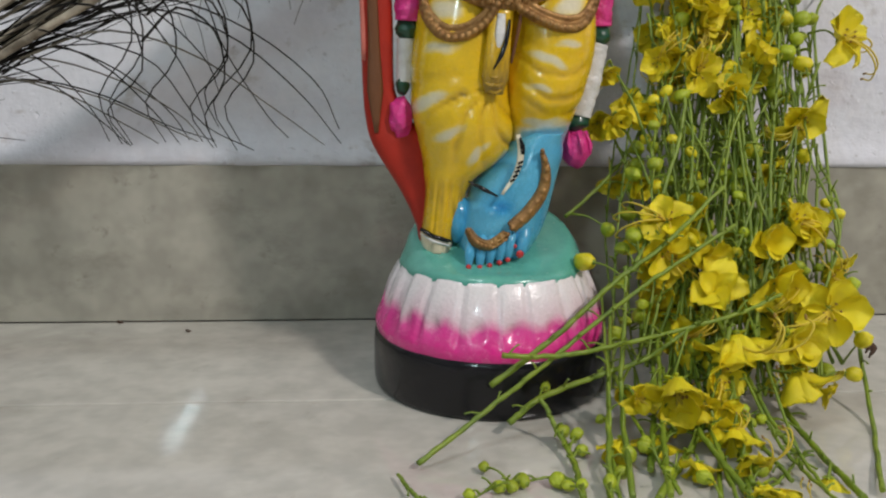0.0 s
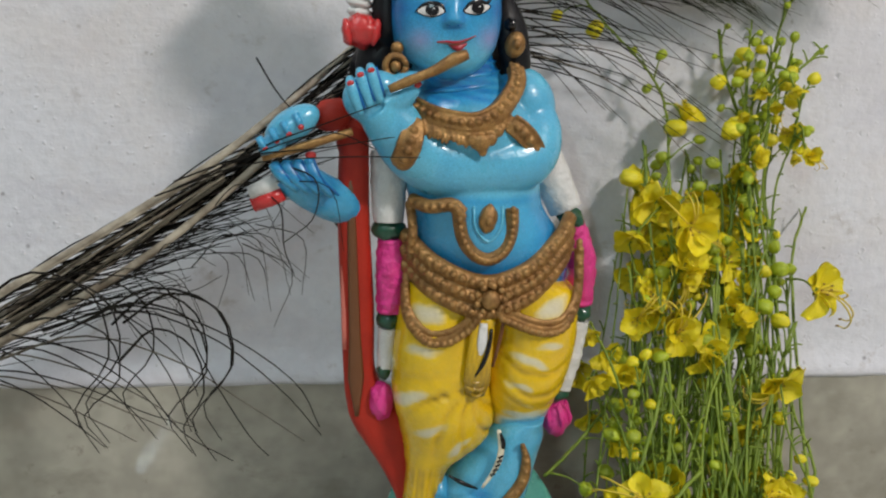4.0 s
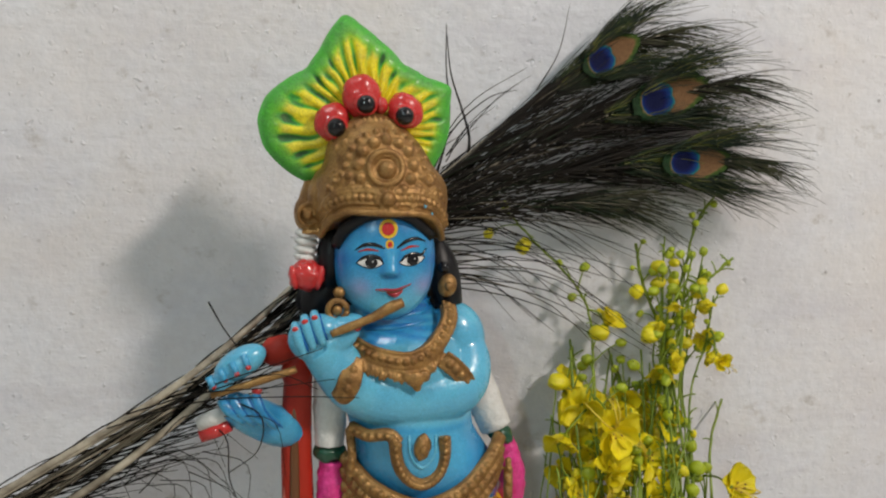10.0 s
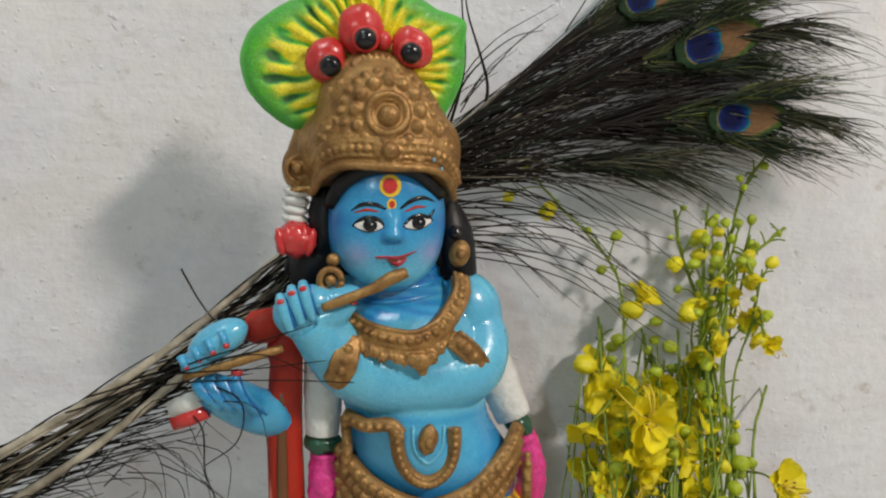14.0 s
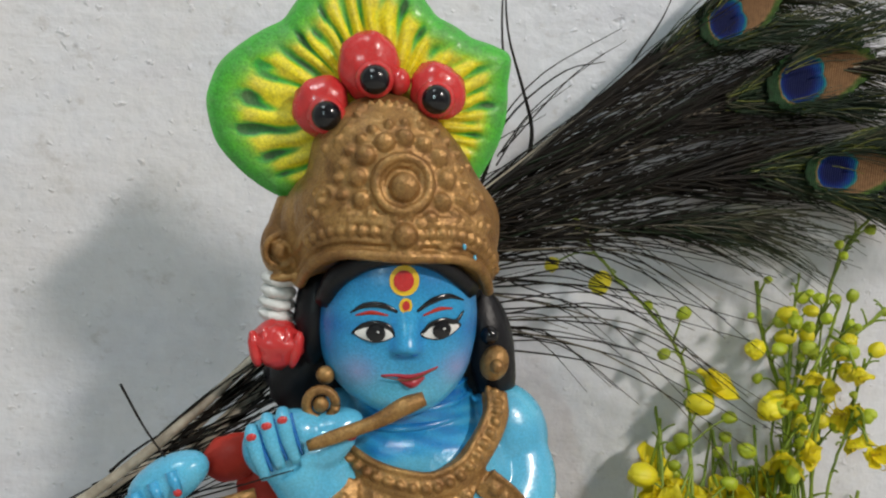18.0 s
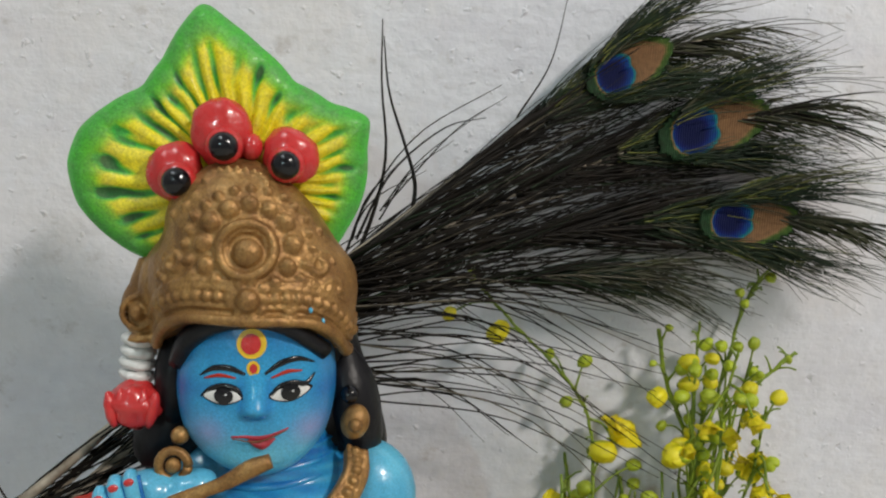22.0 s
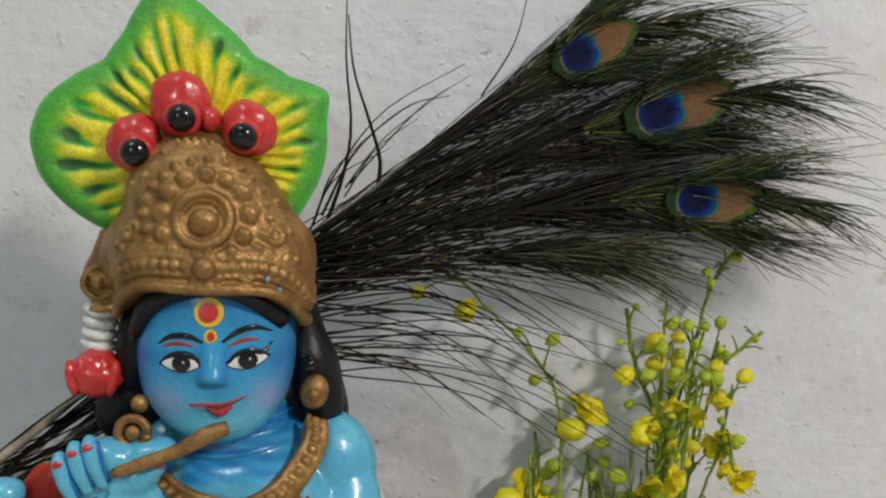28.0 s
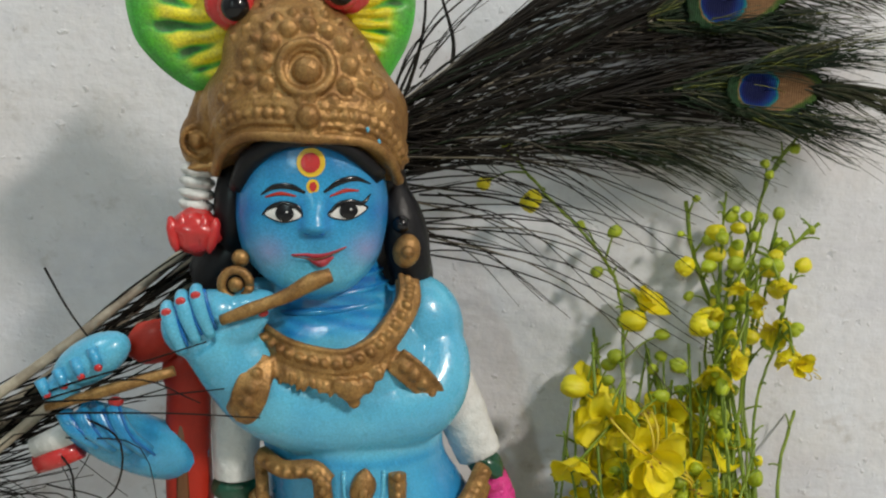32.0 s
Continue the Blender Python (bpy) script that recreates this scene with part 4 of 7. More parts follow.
for pts, nb in (([(0.0235, 0.502, 0.243), (0.0245, 0.494, 0.226), (0.034, 0.4865, 0.2145), (0.046, 0.4835, 0.2145), (0.0565, 0.482, 0.2215), (0.063, 0.4805, 0.231)], 17),
                ([(0.0755, 0.4805, 0.2295), (0.088, 0.4820, 0.2235), (0.101, 0.4835, 0.2195), (0.113, 0.488, 0.222), (0.1215, 0.4975, 0.236), (0.123, 0.505, 0.262)], 19)):
    chain(pts, 0.0030, nb, 0.0023, lift=0.0023)
    chain([(x, y + 0.0006, z + 0.0052) for x, y, z in pts], 0.0020, 3, 0.0012)
# chest chain with pendant
chain([(0.0255, 0.499, 0.2915), (0.035, 0.4895, 0.2895), (0.0465, 0.485, 0.2915), (0.0525, 0.4838, 0.2865)], 0.0040, 9, 0.0018, lift=0.0034)
chain([(0.0500, 0.4842, 0.2885), (0.0525, 0.4832, 0.2745), (0.0590, 0.4830, 0.2650), (0.0675, 0.4832, 0.2618), (0.0755, 0.4840, 0.2665), (0.0795, 0.4855, 0.2765), (0.0795, 0.4862, 0.2895)],
      0.0038, 21, 0.0020, lift=0.0033)
st.ball((0.0660, 0.4832, 0.2840), (0.0048, 0.004, 0.0078), P_BRONZE, 14, 10, (0, 8, 0), 0, 0.2, 5)
st.ball((0.0664, 0.4796, 0.2835), (0.0022, 0.0015, 0.0028), P_BRONZE, 10, 8)
chain([(0.0585, 0.4850, 0.2900), (0.0598, 0.4835, 0.2790), (0.0665, 0.4828, 0.2718), (0.0735, 0.4842, 0.2790), (0.0742, 0.4858, 0.2900)], 0.0009, 3, 0.0009, P_SKIN)
chain([(0.0250, 0.501, 0.290), (0.0268, 0.496, 0.275), (0.0255, 0.4985, 0.262)], 0.0028, 6, 0.0014, lift=0.002)

melt(jewel, 0.0006, 2, P_BRONZE)

# necklace: broad collar with beads, a ribbed edge and a fringe
collar = [(0.0265, 0.4925, 0.3415), (0.0350, 0.4870, 0.3378), (0.0460, 0.4842, 0.3352), (0.0575, 0.4840, 0.3345), (0.0680, 0.4872, 0.3390), (0.0760, 0.4940, 0.3465), (0.0815, 0.5015, 0.3550),
          (0.0815, 0.5075, 0.3625)]
gold.tube(spline(collar, 40), [0.0050, 0.0058, 0.0060, 0.0060, 0.0058, 0.0054, 0.0050], P_BRONZE, n=14, flat=0.5)
for dz, dy, r in ((0.0052, 0.0010, 0.0013), (-0.0048, 0.0016, 0.0011), (-0.0026, 0.0026, 0.0006)):
    gold.tube(spline([(x - 0.55 * dz * smooth(0.065, 0.080, x), y - dy, z + dz * (1 - 0.5 * smooth(0.065, 0.085, x))) for x, y, z in collar], 40), r, P_BRONZE, n=8)
for k, p in enumerate(spline(collar, 19)):
    gold.ball((p[0], p[1] - 0.0030, p[2] + 0.0010), (0.0022, 0.0018, 0.0017), P_BRONZE, 10, 8, (0, 30, 0))
fringe = [(0.0270, 0.4880, 0.3340), (0.0350, 0.4838, 0.3308), (0.0460, 0.4822, 0.3284), (0.0575, 0.4822, 0.3276), (0.0690, 0.4852, 0.3318), (0.0765, 0.4905, 0.3395)]
gold.tube(spline(fringe, 30), 0.0026, P_BRONZE, n=10, flat=0.3)
frng = random.Random(3)
for k, p in enumerate(spline(fringe, 24)):
    gold.ball((p[0] + frng.uniform(-0.0004, 0.0004), p[1] - 0.0008, p[2] - frng.uniform(0.0012, 0.0030)), (0.0011, 0.0012, frng.uniform(0.0020, 0.0034)), P_BRONZE, 8, 6, (0, frng.uniform(-20, 20), 0))
for p, r in (((0.0605, 0.4805, 0.3250), 0.0048), ((0.0560, 0.4805, 0.3265), 0.0032), ((0.0655, 0.4815, 0.3268), 0.0036), ((0.0615, 0.4808, 0.3205), 0.0026), ((0.0700, 0.4840, 0.3305), 0.0028)):
    gold.ball(p, (r, r * 0.5, r), P_BRONZE, 12, 8)
melt(gold, 0.0006, 2, P_BRONZE)

# black hair behind the head
rings = []
for z, a, b, y, d in spline([(0.330, 0.022, 0.084, 0.535, 0.010), (0.345, 0.003, 0.093, 0.533, 0.014), (0.358, -0.008, 0.0945, 0.530, 0.017), (0.372, -0.003, 0.0915, 0.528, 0.019),
                             (0.388, 0.005, 0.0855, 0.528, 0.020), (0.405, 0.005, 0.0795, 0.528, 0.021), (0.425, 0.004, 0.0755, 0.527, 0.021), (0.445, 0.012, 0.066, 0.527, 0.018)], 26):
    g = np.arange(28) * TAU / 28
    rings.append(np.stack([(a + b) / 2 + (b - a) / 2 * np.cos(g), y + d * np.sin(g), np.full(28, z)], 1))
st.loft(rings, P_HAIR)
st.ball((0.0100, 0.517, 0.366), (0.014, 0.010, 0.018), P_HAIR, 16, 10, (0, 25, 0), 0, 0.15, 3)
st.ball((0.0120, 0.514, 0.388), (0.008, 0.012, 0.020), P_HAIR, 16, 10)
st.ball((0.0800, 0.521, 0.376), (0.0105, 0.013, 0.026), P_HAIR, 18, 12, (0, -14, 0), 0, 0.1, 5)
st.tube([face for face in spline([(0.0150, 0.500, 0.398), (0.0200, 0.4935, 0.4085), (0.0300, 0.4875, 0.4155), (0.0440, 0.4855, 0.4180), (0.0560, 0.488, 0.4150), (0.0680, 0.497, 0.405)], 22)], [0.0035, 0.0042, 0.003, 0.0025, 0.003, 0.0035],
        P_HAIR, n=8)

# head
FACE = spline([(0.3565, 0.0455, 0.507, 0.0070, 0.0110), (0.3600, 0.0450, 0.508, 0.0145, 0.0172), (0.3645, 0.0440, 0.509, 0.0205, 0.0212), (0.3700, 0.0434, 0.510, 0.0252, 0.0232), (0.3760, 0.0431, 0.510, 0.0277, 0.0242),
               (0.3850, 0.0430, 0.510, 0.0293, 0.0246), (0.3930, 0.0430, 0.510, 0.0294, 0.0244), (0.4010, 0.0430, 0.510, 0.0284, 0.0240), (0.4080, 0.0430, 0.510, 0.0266, 0.0234), (0.4180, 0.0430, 0.511, 0.0235, 0.0220),
               (0.4300, 0.0435, 0.512, 0.0190, 0.0190)], 121)


def face_point(x, z, out=0.0):
    cx, cy, rx, ry = (np.interp(z, FACE[:, 0], FACE[:, i]) for i in (1, 2, 3, 4))
    u = min(0.97, abs((x - cx) / rx))
    return (x, cy - ry * (1 - u ** 2.4) ** (1 / 2.4) - out, z)


def nose(x, z):
    h = np.interp(z, (0.3818, 0.3832, 0.3850, 0.3866, 0.3900, 0.3950, 0.4010), (0.0, 0.05, 0.155, 0.180, 0.115, 0.050, 0.0))
    w = np.interp(z, (0.3830, 0.3860, 0.3900, 0.4010), (0.0052, 0.0046, 0.0034, 0.0028))
    return h * math.exp(-abs((x - 0.0446) / w) ** 2.4) + 0.02 * math.exp(-((x - 0.0462) / 0.007) ** 2 - ((z - 0.3655) / 0.004) ** 2)


# blend paints in shade beside and under the nose, and a lit chin
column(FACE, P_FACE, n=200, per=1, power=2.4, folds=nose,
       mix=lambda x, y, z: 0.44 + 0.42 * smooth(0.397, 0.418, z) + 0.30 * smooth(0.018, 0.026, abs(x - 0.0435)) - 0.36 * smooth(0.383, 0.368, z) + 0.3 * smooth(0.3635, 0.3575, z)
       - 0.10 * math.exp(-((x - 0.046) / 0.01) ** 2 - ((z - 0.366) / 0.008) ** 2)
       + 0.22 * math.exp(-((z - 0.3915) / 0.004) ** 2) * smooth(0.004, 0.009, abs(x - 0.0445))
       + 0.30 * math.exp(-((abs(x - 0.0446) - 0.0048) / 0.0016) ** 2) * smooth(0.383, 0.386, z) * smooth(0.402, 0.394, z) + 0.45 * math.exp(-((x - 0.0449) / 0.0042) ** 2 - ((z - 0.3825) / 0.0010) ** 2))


def stroke(points, radii, mat, out=0.0002, flat=0.35, n=14):
    p = [face_point(x, z, out) for x, z in spline(points, n)]
    st.tube(p, radii, mat, n=7, flat=flat)


def patch(cx, cz, rx, rz, mat, out, power=2.0, turn=0.0, n=22, dome=0.0, mix=0.0):
    """A painted oval that lies on the face."""
    c, s = math.cos(radians(turn)), math.sin(radians(turn))
    pts = [face_point(cx, cz, out + dome)]
    for f in (0.55, 1.0):
        for j in range(n):
            a = TAU * j / n
            x = math.copysign(abs(math.cos(a)) ** (2 / power), math.cos(a)) * rx * f
            z = math.copysign(abs(math.sin(a)) ** (2 / power), math.sin(a)) * rz * f
            pts.append(face_point(cx + x * c - z * s, cz + x * s + z * c, out + dome * (1 - f * f)))
    faces = [(0, 1 + (j + 1) % n, 1 + j) for j in range(n)] + [(1 + j, 1 + (j + 1) % n, 1 + n + (j + 1) % n, 1 + n + j) for j in range(n)]
    st.add(pts, faces, mat, mix)


for cx, cz, tilt in ((0.0335, 0.3905, 2), (0.0567, 0.3922, 10)):
    patch(cx, cz, 0.0079, 0.0034, P_BLACK, 0.0003, 1.5, tilt, dome=0.0006)
    patch(cx, cz - 0.0001, 0.0070, 0.0027, P_EYEWHITE, 0.0007, 1.5, tilt, dome=0.0006)
    patch(cx + 0.0003, cz + 0.0003, 0.0034, 0.0030, P_BLACK, 0.0014, dome=0.0003)
    patch(cx + 0.0011, cz + 0.0010, 0.0004, 0.0004, P_EYEWHITE, 0.0019)
stroke([(0.0255, 0.3895), (0.0285, 0.3925), (0.0335, 0.3942), (0.0385, 0.3930), (0.0405, 0.3895)], [0.0003, 0.0011, 0.0012, 0.0004], P_BLACK, 0.0006)
stroke([(0.0500, 0.3905), (0.0525, 0.3942), (0.0575, 0.3958), (0.0620, 0.3950), (0.0650, 0.3985)], [0.0004, 0.0011, 0.0012, 0.0003], P_BLACK, 0.0006)
stroke([(0.0248, 0.3968), (0.0295, 0.4000), (0.0355, 0.4006), (0.0410, 0.3986)], [0.0003, 0.0011, 0.0012, 0.0005], P_BLACK)
stroke([(0.0478, 0.3990), (0.0530, 0.4028), (0.0590, 0.4042), (0.0648, 0.4022)], [0.0005, 0.0012, 0.0011, 0.0003], P_BLACK)
stroke([(0.0265, 0.3962), (0.0320, 0.3978), (0.0378, 0.3972)], [0.0003, 0.0008, 0.0003], P_RED)
stroke([(0.0500, 0.3976), (0.0555, 0.3998), (0.0605, 0.3998)], [0.0003, 0.0008, 0.0003], P_RED)
patch(0.0428, 0.4096, 0.0052, 0.0053, P_YELLOWDOT, 0.0004)
patch(0.0426, 0.4096, 0.0035, 0.0036, P_REDGLOSS, 0.0008)
patch(0.0437, 0.4010, 0.0023, 0.0027, P_YELLOWDOT, 0.0004)
patch(0.0438, 0.4010, 0.0013, 0.0017, P_REDGLOSS, 0.0008)
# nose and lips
# two dark balls strengthen the painted shade below the nose tip
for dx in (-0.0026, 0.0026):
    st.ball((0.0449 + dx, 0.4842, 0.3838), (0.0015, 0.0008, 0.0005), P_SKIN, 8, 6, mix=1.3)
stroke([(0.0366, 0.3752), (0.0415, 0.3756), (0.0465, 0.3752), (0.0510, 0.3764), (0.0566, 0.3788)], [0.0004, 0.0006, 0.0010, 0.0006, 0.0003], P_LIPS, 0.0001, 0.6)
stroke([(0.0425, 0.3742), (0.0475, 0.3727), (0.0520, 0.3750)], [0.0004, 0.0021, 0.0004], P_LIPS, 0.0002, 0.8)
stroke([(0.0372, 0.3750), (0.0465, 0.3743), (0.0560, 0.3784)], [0.0002, 0.0003, 0.0002], P_BROWN, 0.0012, 0.8)
# earrings
p = (0.0160, 0.4900, 0.3625)
ringp = [(p[0] + 0.0052 * math.cos(a), p[1], p[2] + 0.0056 * math.sin(a)) for a in np.linspace(0, TAU, 19)]
st.tube(ringp, 0.0018, P_BRONZE, n=8)
st.ball(p, (0.0030, 0.0024, 0.0030), P_BRONZE, 10, 8)
st.ball((0.0170, 0.4960, 0.3715), 0.0034, P_BRONZE, 10, 8)
st.ball((0.0805, 0.5065, 0.3745), (0.0056, 0.0050, 0.0070), P_BRONZE, 14, 10, (0, 10, 0))
st.ball((0.0806, 0.5015, 0.3748), 0.0028, P_BRONZE, 10, 8)
st.ball((0.0780, 0.508, 0.3850), 0.0036, P_BLACK, 10, 8)

# crown: a bronze cap that swells over its rim and tapers to the top; the rim arches over the forehead
CROWN = spline([(0.396, 0.0410, 0.512, 0.0335, 0.0275), (0.402, 0.0410, 0.512, 0.0348, 0.0280), (0.409, 0.0410, 0.512, 0.0364, 0.0286), (0.417, 0.0408, 0.512, 0.0378, 0.0290), (0.4265, 0.0404, 0.512, 0.0386, 0.0290),
                (0.435, 0.0398, 0.512, 0.0372, 0.0280), (0.444, 0.0384, 0.512, 0.0315, 0.0262), (0.4545, 0.0358, 0.511, 0.0270, 0.0225), (0.4625, 0.0348, 0.510, 0.0205, 0.0170), (0.4685, 0.0344, 0.510, 0.0135, 0.0110),
                (0.4720, 0.0342, 0.510, 0.0065, 0.0055), (0.4732, 0.0342, 0.510, 0.0012, 0.001)], 67)
CROWN_TOP = CROWN[-1][0]


def crown_low(a):
    return 0.4015 + 0.0162 * smooth(0.15, 0.95, -math.sin(a))


def crown_ring(z, a, out=0.0):
    cx, cy, rx, ry = (np.interp(z, CROWN[:, 0], CROWN[:, i]) for i in (1, 2, 3, 4))
    return (cx + (rx + out) * math.cos(a), cy + (ry + out) * math.sin(a), z)


def crown_point(u, a, out=0.0):
    low = crown_low(a)
    return crown_ring(low + (CROWN_TOP - low) * u, a, out)


def crown_at(x, z, out=0.0):
    """The crown's front at (x, z)."""
    cx, cy, rx, ry = (np.interp(z, CROWN[:, 0], CROWN[:, i]) for i in (1, 2, 3, 4))
    c = max(-0.985, min(0.985, (x - cx) / rx))
    return (cx + rx * c, cy - (ry + out) * math.sqrt(1 - c * c), z)


cap = Shape()
cap.loft([np.array([crown_point(u, TAU * j / 96) for j in range(96)]) for u in np.linspace(0, 1, 60)], P_BRONZE)


def crown_line(dz, r, a0=math.pi * 1.0, a1=TAU, out=0.0006):
    cap.tube([crown_ring(crown_low(a) + dz, a, out) for a in np.linspace(a0, a1, 60)], r, P_BRONZE, n=8)


def emboss(x, z, r, out=0.0004, flat=0.6, tall=1.0, turn=0):
    cap.ball(crown_at(x, z, out), (r, r * flat, r * tall), P_BRONZE, 12, 8, (0, turn, 0))


crown_line(0.0010, 0.0022)
crown_line(0.0058, 0.0009)
crown_line(0.0122, 0.0011)
crown_line(0.0142, 0.0007)
for a in np.linspace(math.pi * 1.20, TAU * 0.985, 25):
    cap.ball(crown_ring(crown_low(a) + 0.0090, a, 0.0008), (0.0020, 0.0016, 0.0019), P_BRONZE, 10, 8)
# rosette over the rim
emboss(0.0416, 0.4264, 0.0042, 0.0020, 0.8)
for k in range(9):
    a = TAU * k / 9
    emboss(0.0416 + 0.0060 * math.cos(a), 0.4264 + 0.0056 * math.sin(a), 0.0017, 0.0012)
# round medallion: ring, boss, and two rows of bosses about it
cx, cz = 0.0402, 0.4432
cap.tube([crown_at(cx + 0.0092 * math.cos(a), cz + 0.0090 * math.sin(a), 0.0012) for a in np.linspace(0, TAU, 33)], 0.0018, P_BRONZE, n=10)
cap.tube([crown_at(cx + 0.0066 * math.cos(a), cz + 0.0064 * math.sin(a), 0.0006) for a in np.linspace(0, TAU, 33)], 0.0007, P_BRONZE, n=8)
emboss(cx + 0.0004, cz - 0.0010, 0.0052, 0.0012, 0.75)
for deg, rad, r in ((-48, 0.0150, 0.0024), (-22, 0.0150, 0.0032), (6, 0.0150, 0.0036), (36, 0.0152, 0.0037), (64, 0.0148, 0.0034), (90, 0.0150, 0.0034), (117, 0.0148, 0.0036), (146, 0.0152, 0.0036), (176, 0.0150, 0.0034), (204, 0.0148, 0.0032), (228, 0.0150, 0.0024)):
    emboss(cx + rad * math.cos(radians(deg)), cz + rad * math.sin(radians(deg)), r, 0.0004)
for k in range(17):
    a = radians(-30 + k * 15)
    emboss(cx + 0.0206 * math.cos(a) * (1.0 if k % 2 else 1.04), cz + 0.0196 * math.sin(a), 0.0018, 0.0002, 0.7, 1.4, 90 - math.degrees(a))
for k in range(11):
    emboss(0.0344 + 0.0105 * math.cos(math.pi * (k + 0.5) / 11), 0.4640 + 0.0052 * math.sin(math.pi * (k + 0.5) / 11), 0.0012, 0.0004, 0.8, 1.7, 55 - 110 * (k + 0.5) / 11)
# scrolls on the flanks
rnd = random.Random(5)
for x, z, r, turns, spin in ((0.0655, 0.4375, 0.0044, 1.3, 1), (0.0700, 0.4290, 0.0038, 1.2, -1), (0.0610, 0.4300, 0.0036, 1.2, 1), (0.0140, 0.4365, 0.0042, 1.3, -1), (0.0200, 0.4290, 0.0034, 1.1, 1), (0.0560, 0.4460, 0.0030, 1.0, -1), (0.0560, 0.4230, 0.0028, 1.0, 1)):
    cap.tube([crown_at(x + spin * r * (1 - 0.75 * s) * math.cos(s * turns * TAU), z + r * (1 - 0.75 * s) * math.sin(s * turns * TAU), 0.0006) for s in np.linspace(0, 1, 26)], [0.0007, 0.0011, 0.0013], P_BRONZE, n=8)
for k in range(70):
    x, z = rnd.uniform(0.006, 0.077), rnd.uniform(0.424, 0.462)
    w = np.interp(z, CROWN[:, 0], CROWN[:, 3])
    if math.hypot(x - cx, z - cz) > 0.0225 and abs(x - np.interp(z, CROWN[:, 0], CROWN[:, 1])) < 0.93 * w and math.hypot(x - 0.0416, z - 0.4264) > 0.009 and z > 0.4315 - 9 * (x - 0.0415) ** 2:
        emboss(x, z, rnd.uniform(0.0008, 0.0019), 0.0000, 0.6, rnd.uniform(0.8, 1.5), rnd.uniform(-60, 60))
# side boss, its neck running into the cap
cap.ball((0.0085, 0.5140, 0.4255), (0.0105, 0.0120, 0.0175), P_BRONZE, 20, 14, (0, 12, 0))
cap.ball((0.0010, 0.5170, 0.4140), (0.0105, 0.0095, 0.0128), P_BRONZE, 20, 14)
cap.tube(spline([(0.0010, 0.5200, 0.4330), (0.0020, 0.5190, 0.4250), (0.0020, 0.5170, 0.4140)], 8), [0.0050, 0.0085, 0.0100], P_BRONZE, n=16)
cap.tube([(-0.0012 + 0.0056 * math.cos(a), 0.5084 + 0.001 * math.cos(a), 0.4140 + 0.0060 * math.sin(a)) for a in np.linspace(0, TAU, 17)], 0.0012, P_BRONZE, n=8)
cap.ball((-0.0012, 0.5075, 0.4145), 0.0034, P_BRONZE, 12, 8)
for k in range(3):
    cap.ball((-0.0005 + 0.0015 * k, 0.5105, 0.4035 + 0.0008 * k), (0.0062, 0.0050, 0.0013), P_BRONZE, 14, 8)
melt(cap, 0.00062, 2, P_BRONZE)
# chips in the bronze that bare the blue
for x, z in ((0.0628, 0.4225), (0.0672, 0.4180)):
    st.ball(crown_at(x, z, 0.0022), (0.0007, 0.0008, 0.0011), P_SKIN, 8, 6, None, 0.1, 0.4, x * 900)
# white tassel and red rose that hang from the boss
for k in range(4):
    st.ball((-0.0015 - 0.0003 * k, 0.513, 0.4025 - 0.0045 * k), (0.0070, 0.0065, 0.0030), P_WHITE, 14, 8, (0, 8, 0), 0, 0.12, k)
band((-0.0015, 0.5055, 0.3795), (0.0100, 0.0085, 0.0088), P_REDGLOSS, 0.2, 11)
for k in range(5):
    st.ball((-0.0085 + 0.0036 * k, 0.5010, 0.3790 + 0.0012 * (k % 2)), (0.0026, 0.0030, 0.0070), P_REDGLOSS, 10, 8, (0, 6 * (k - 2), 0), 0, 0.15, k)


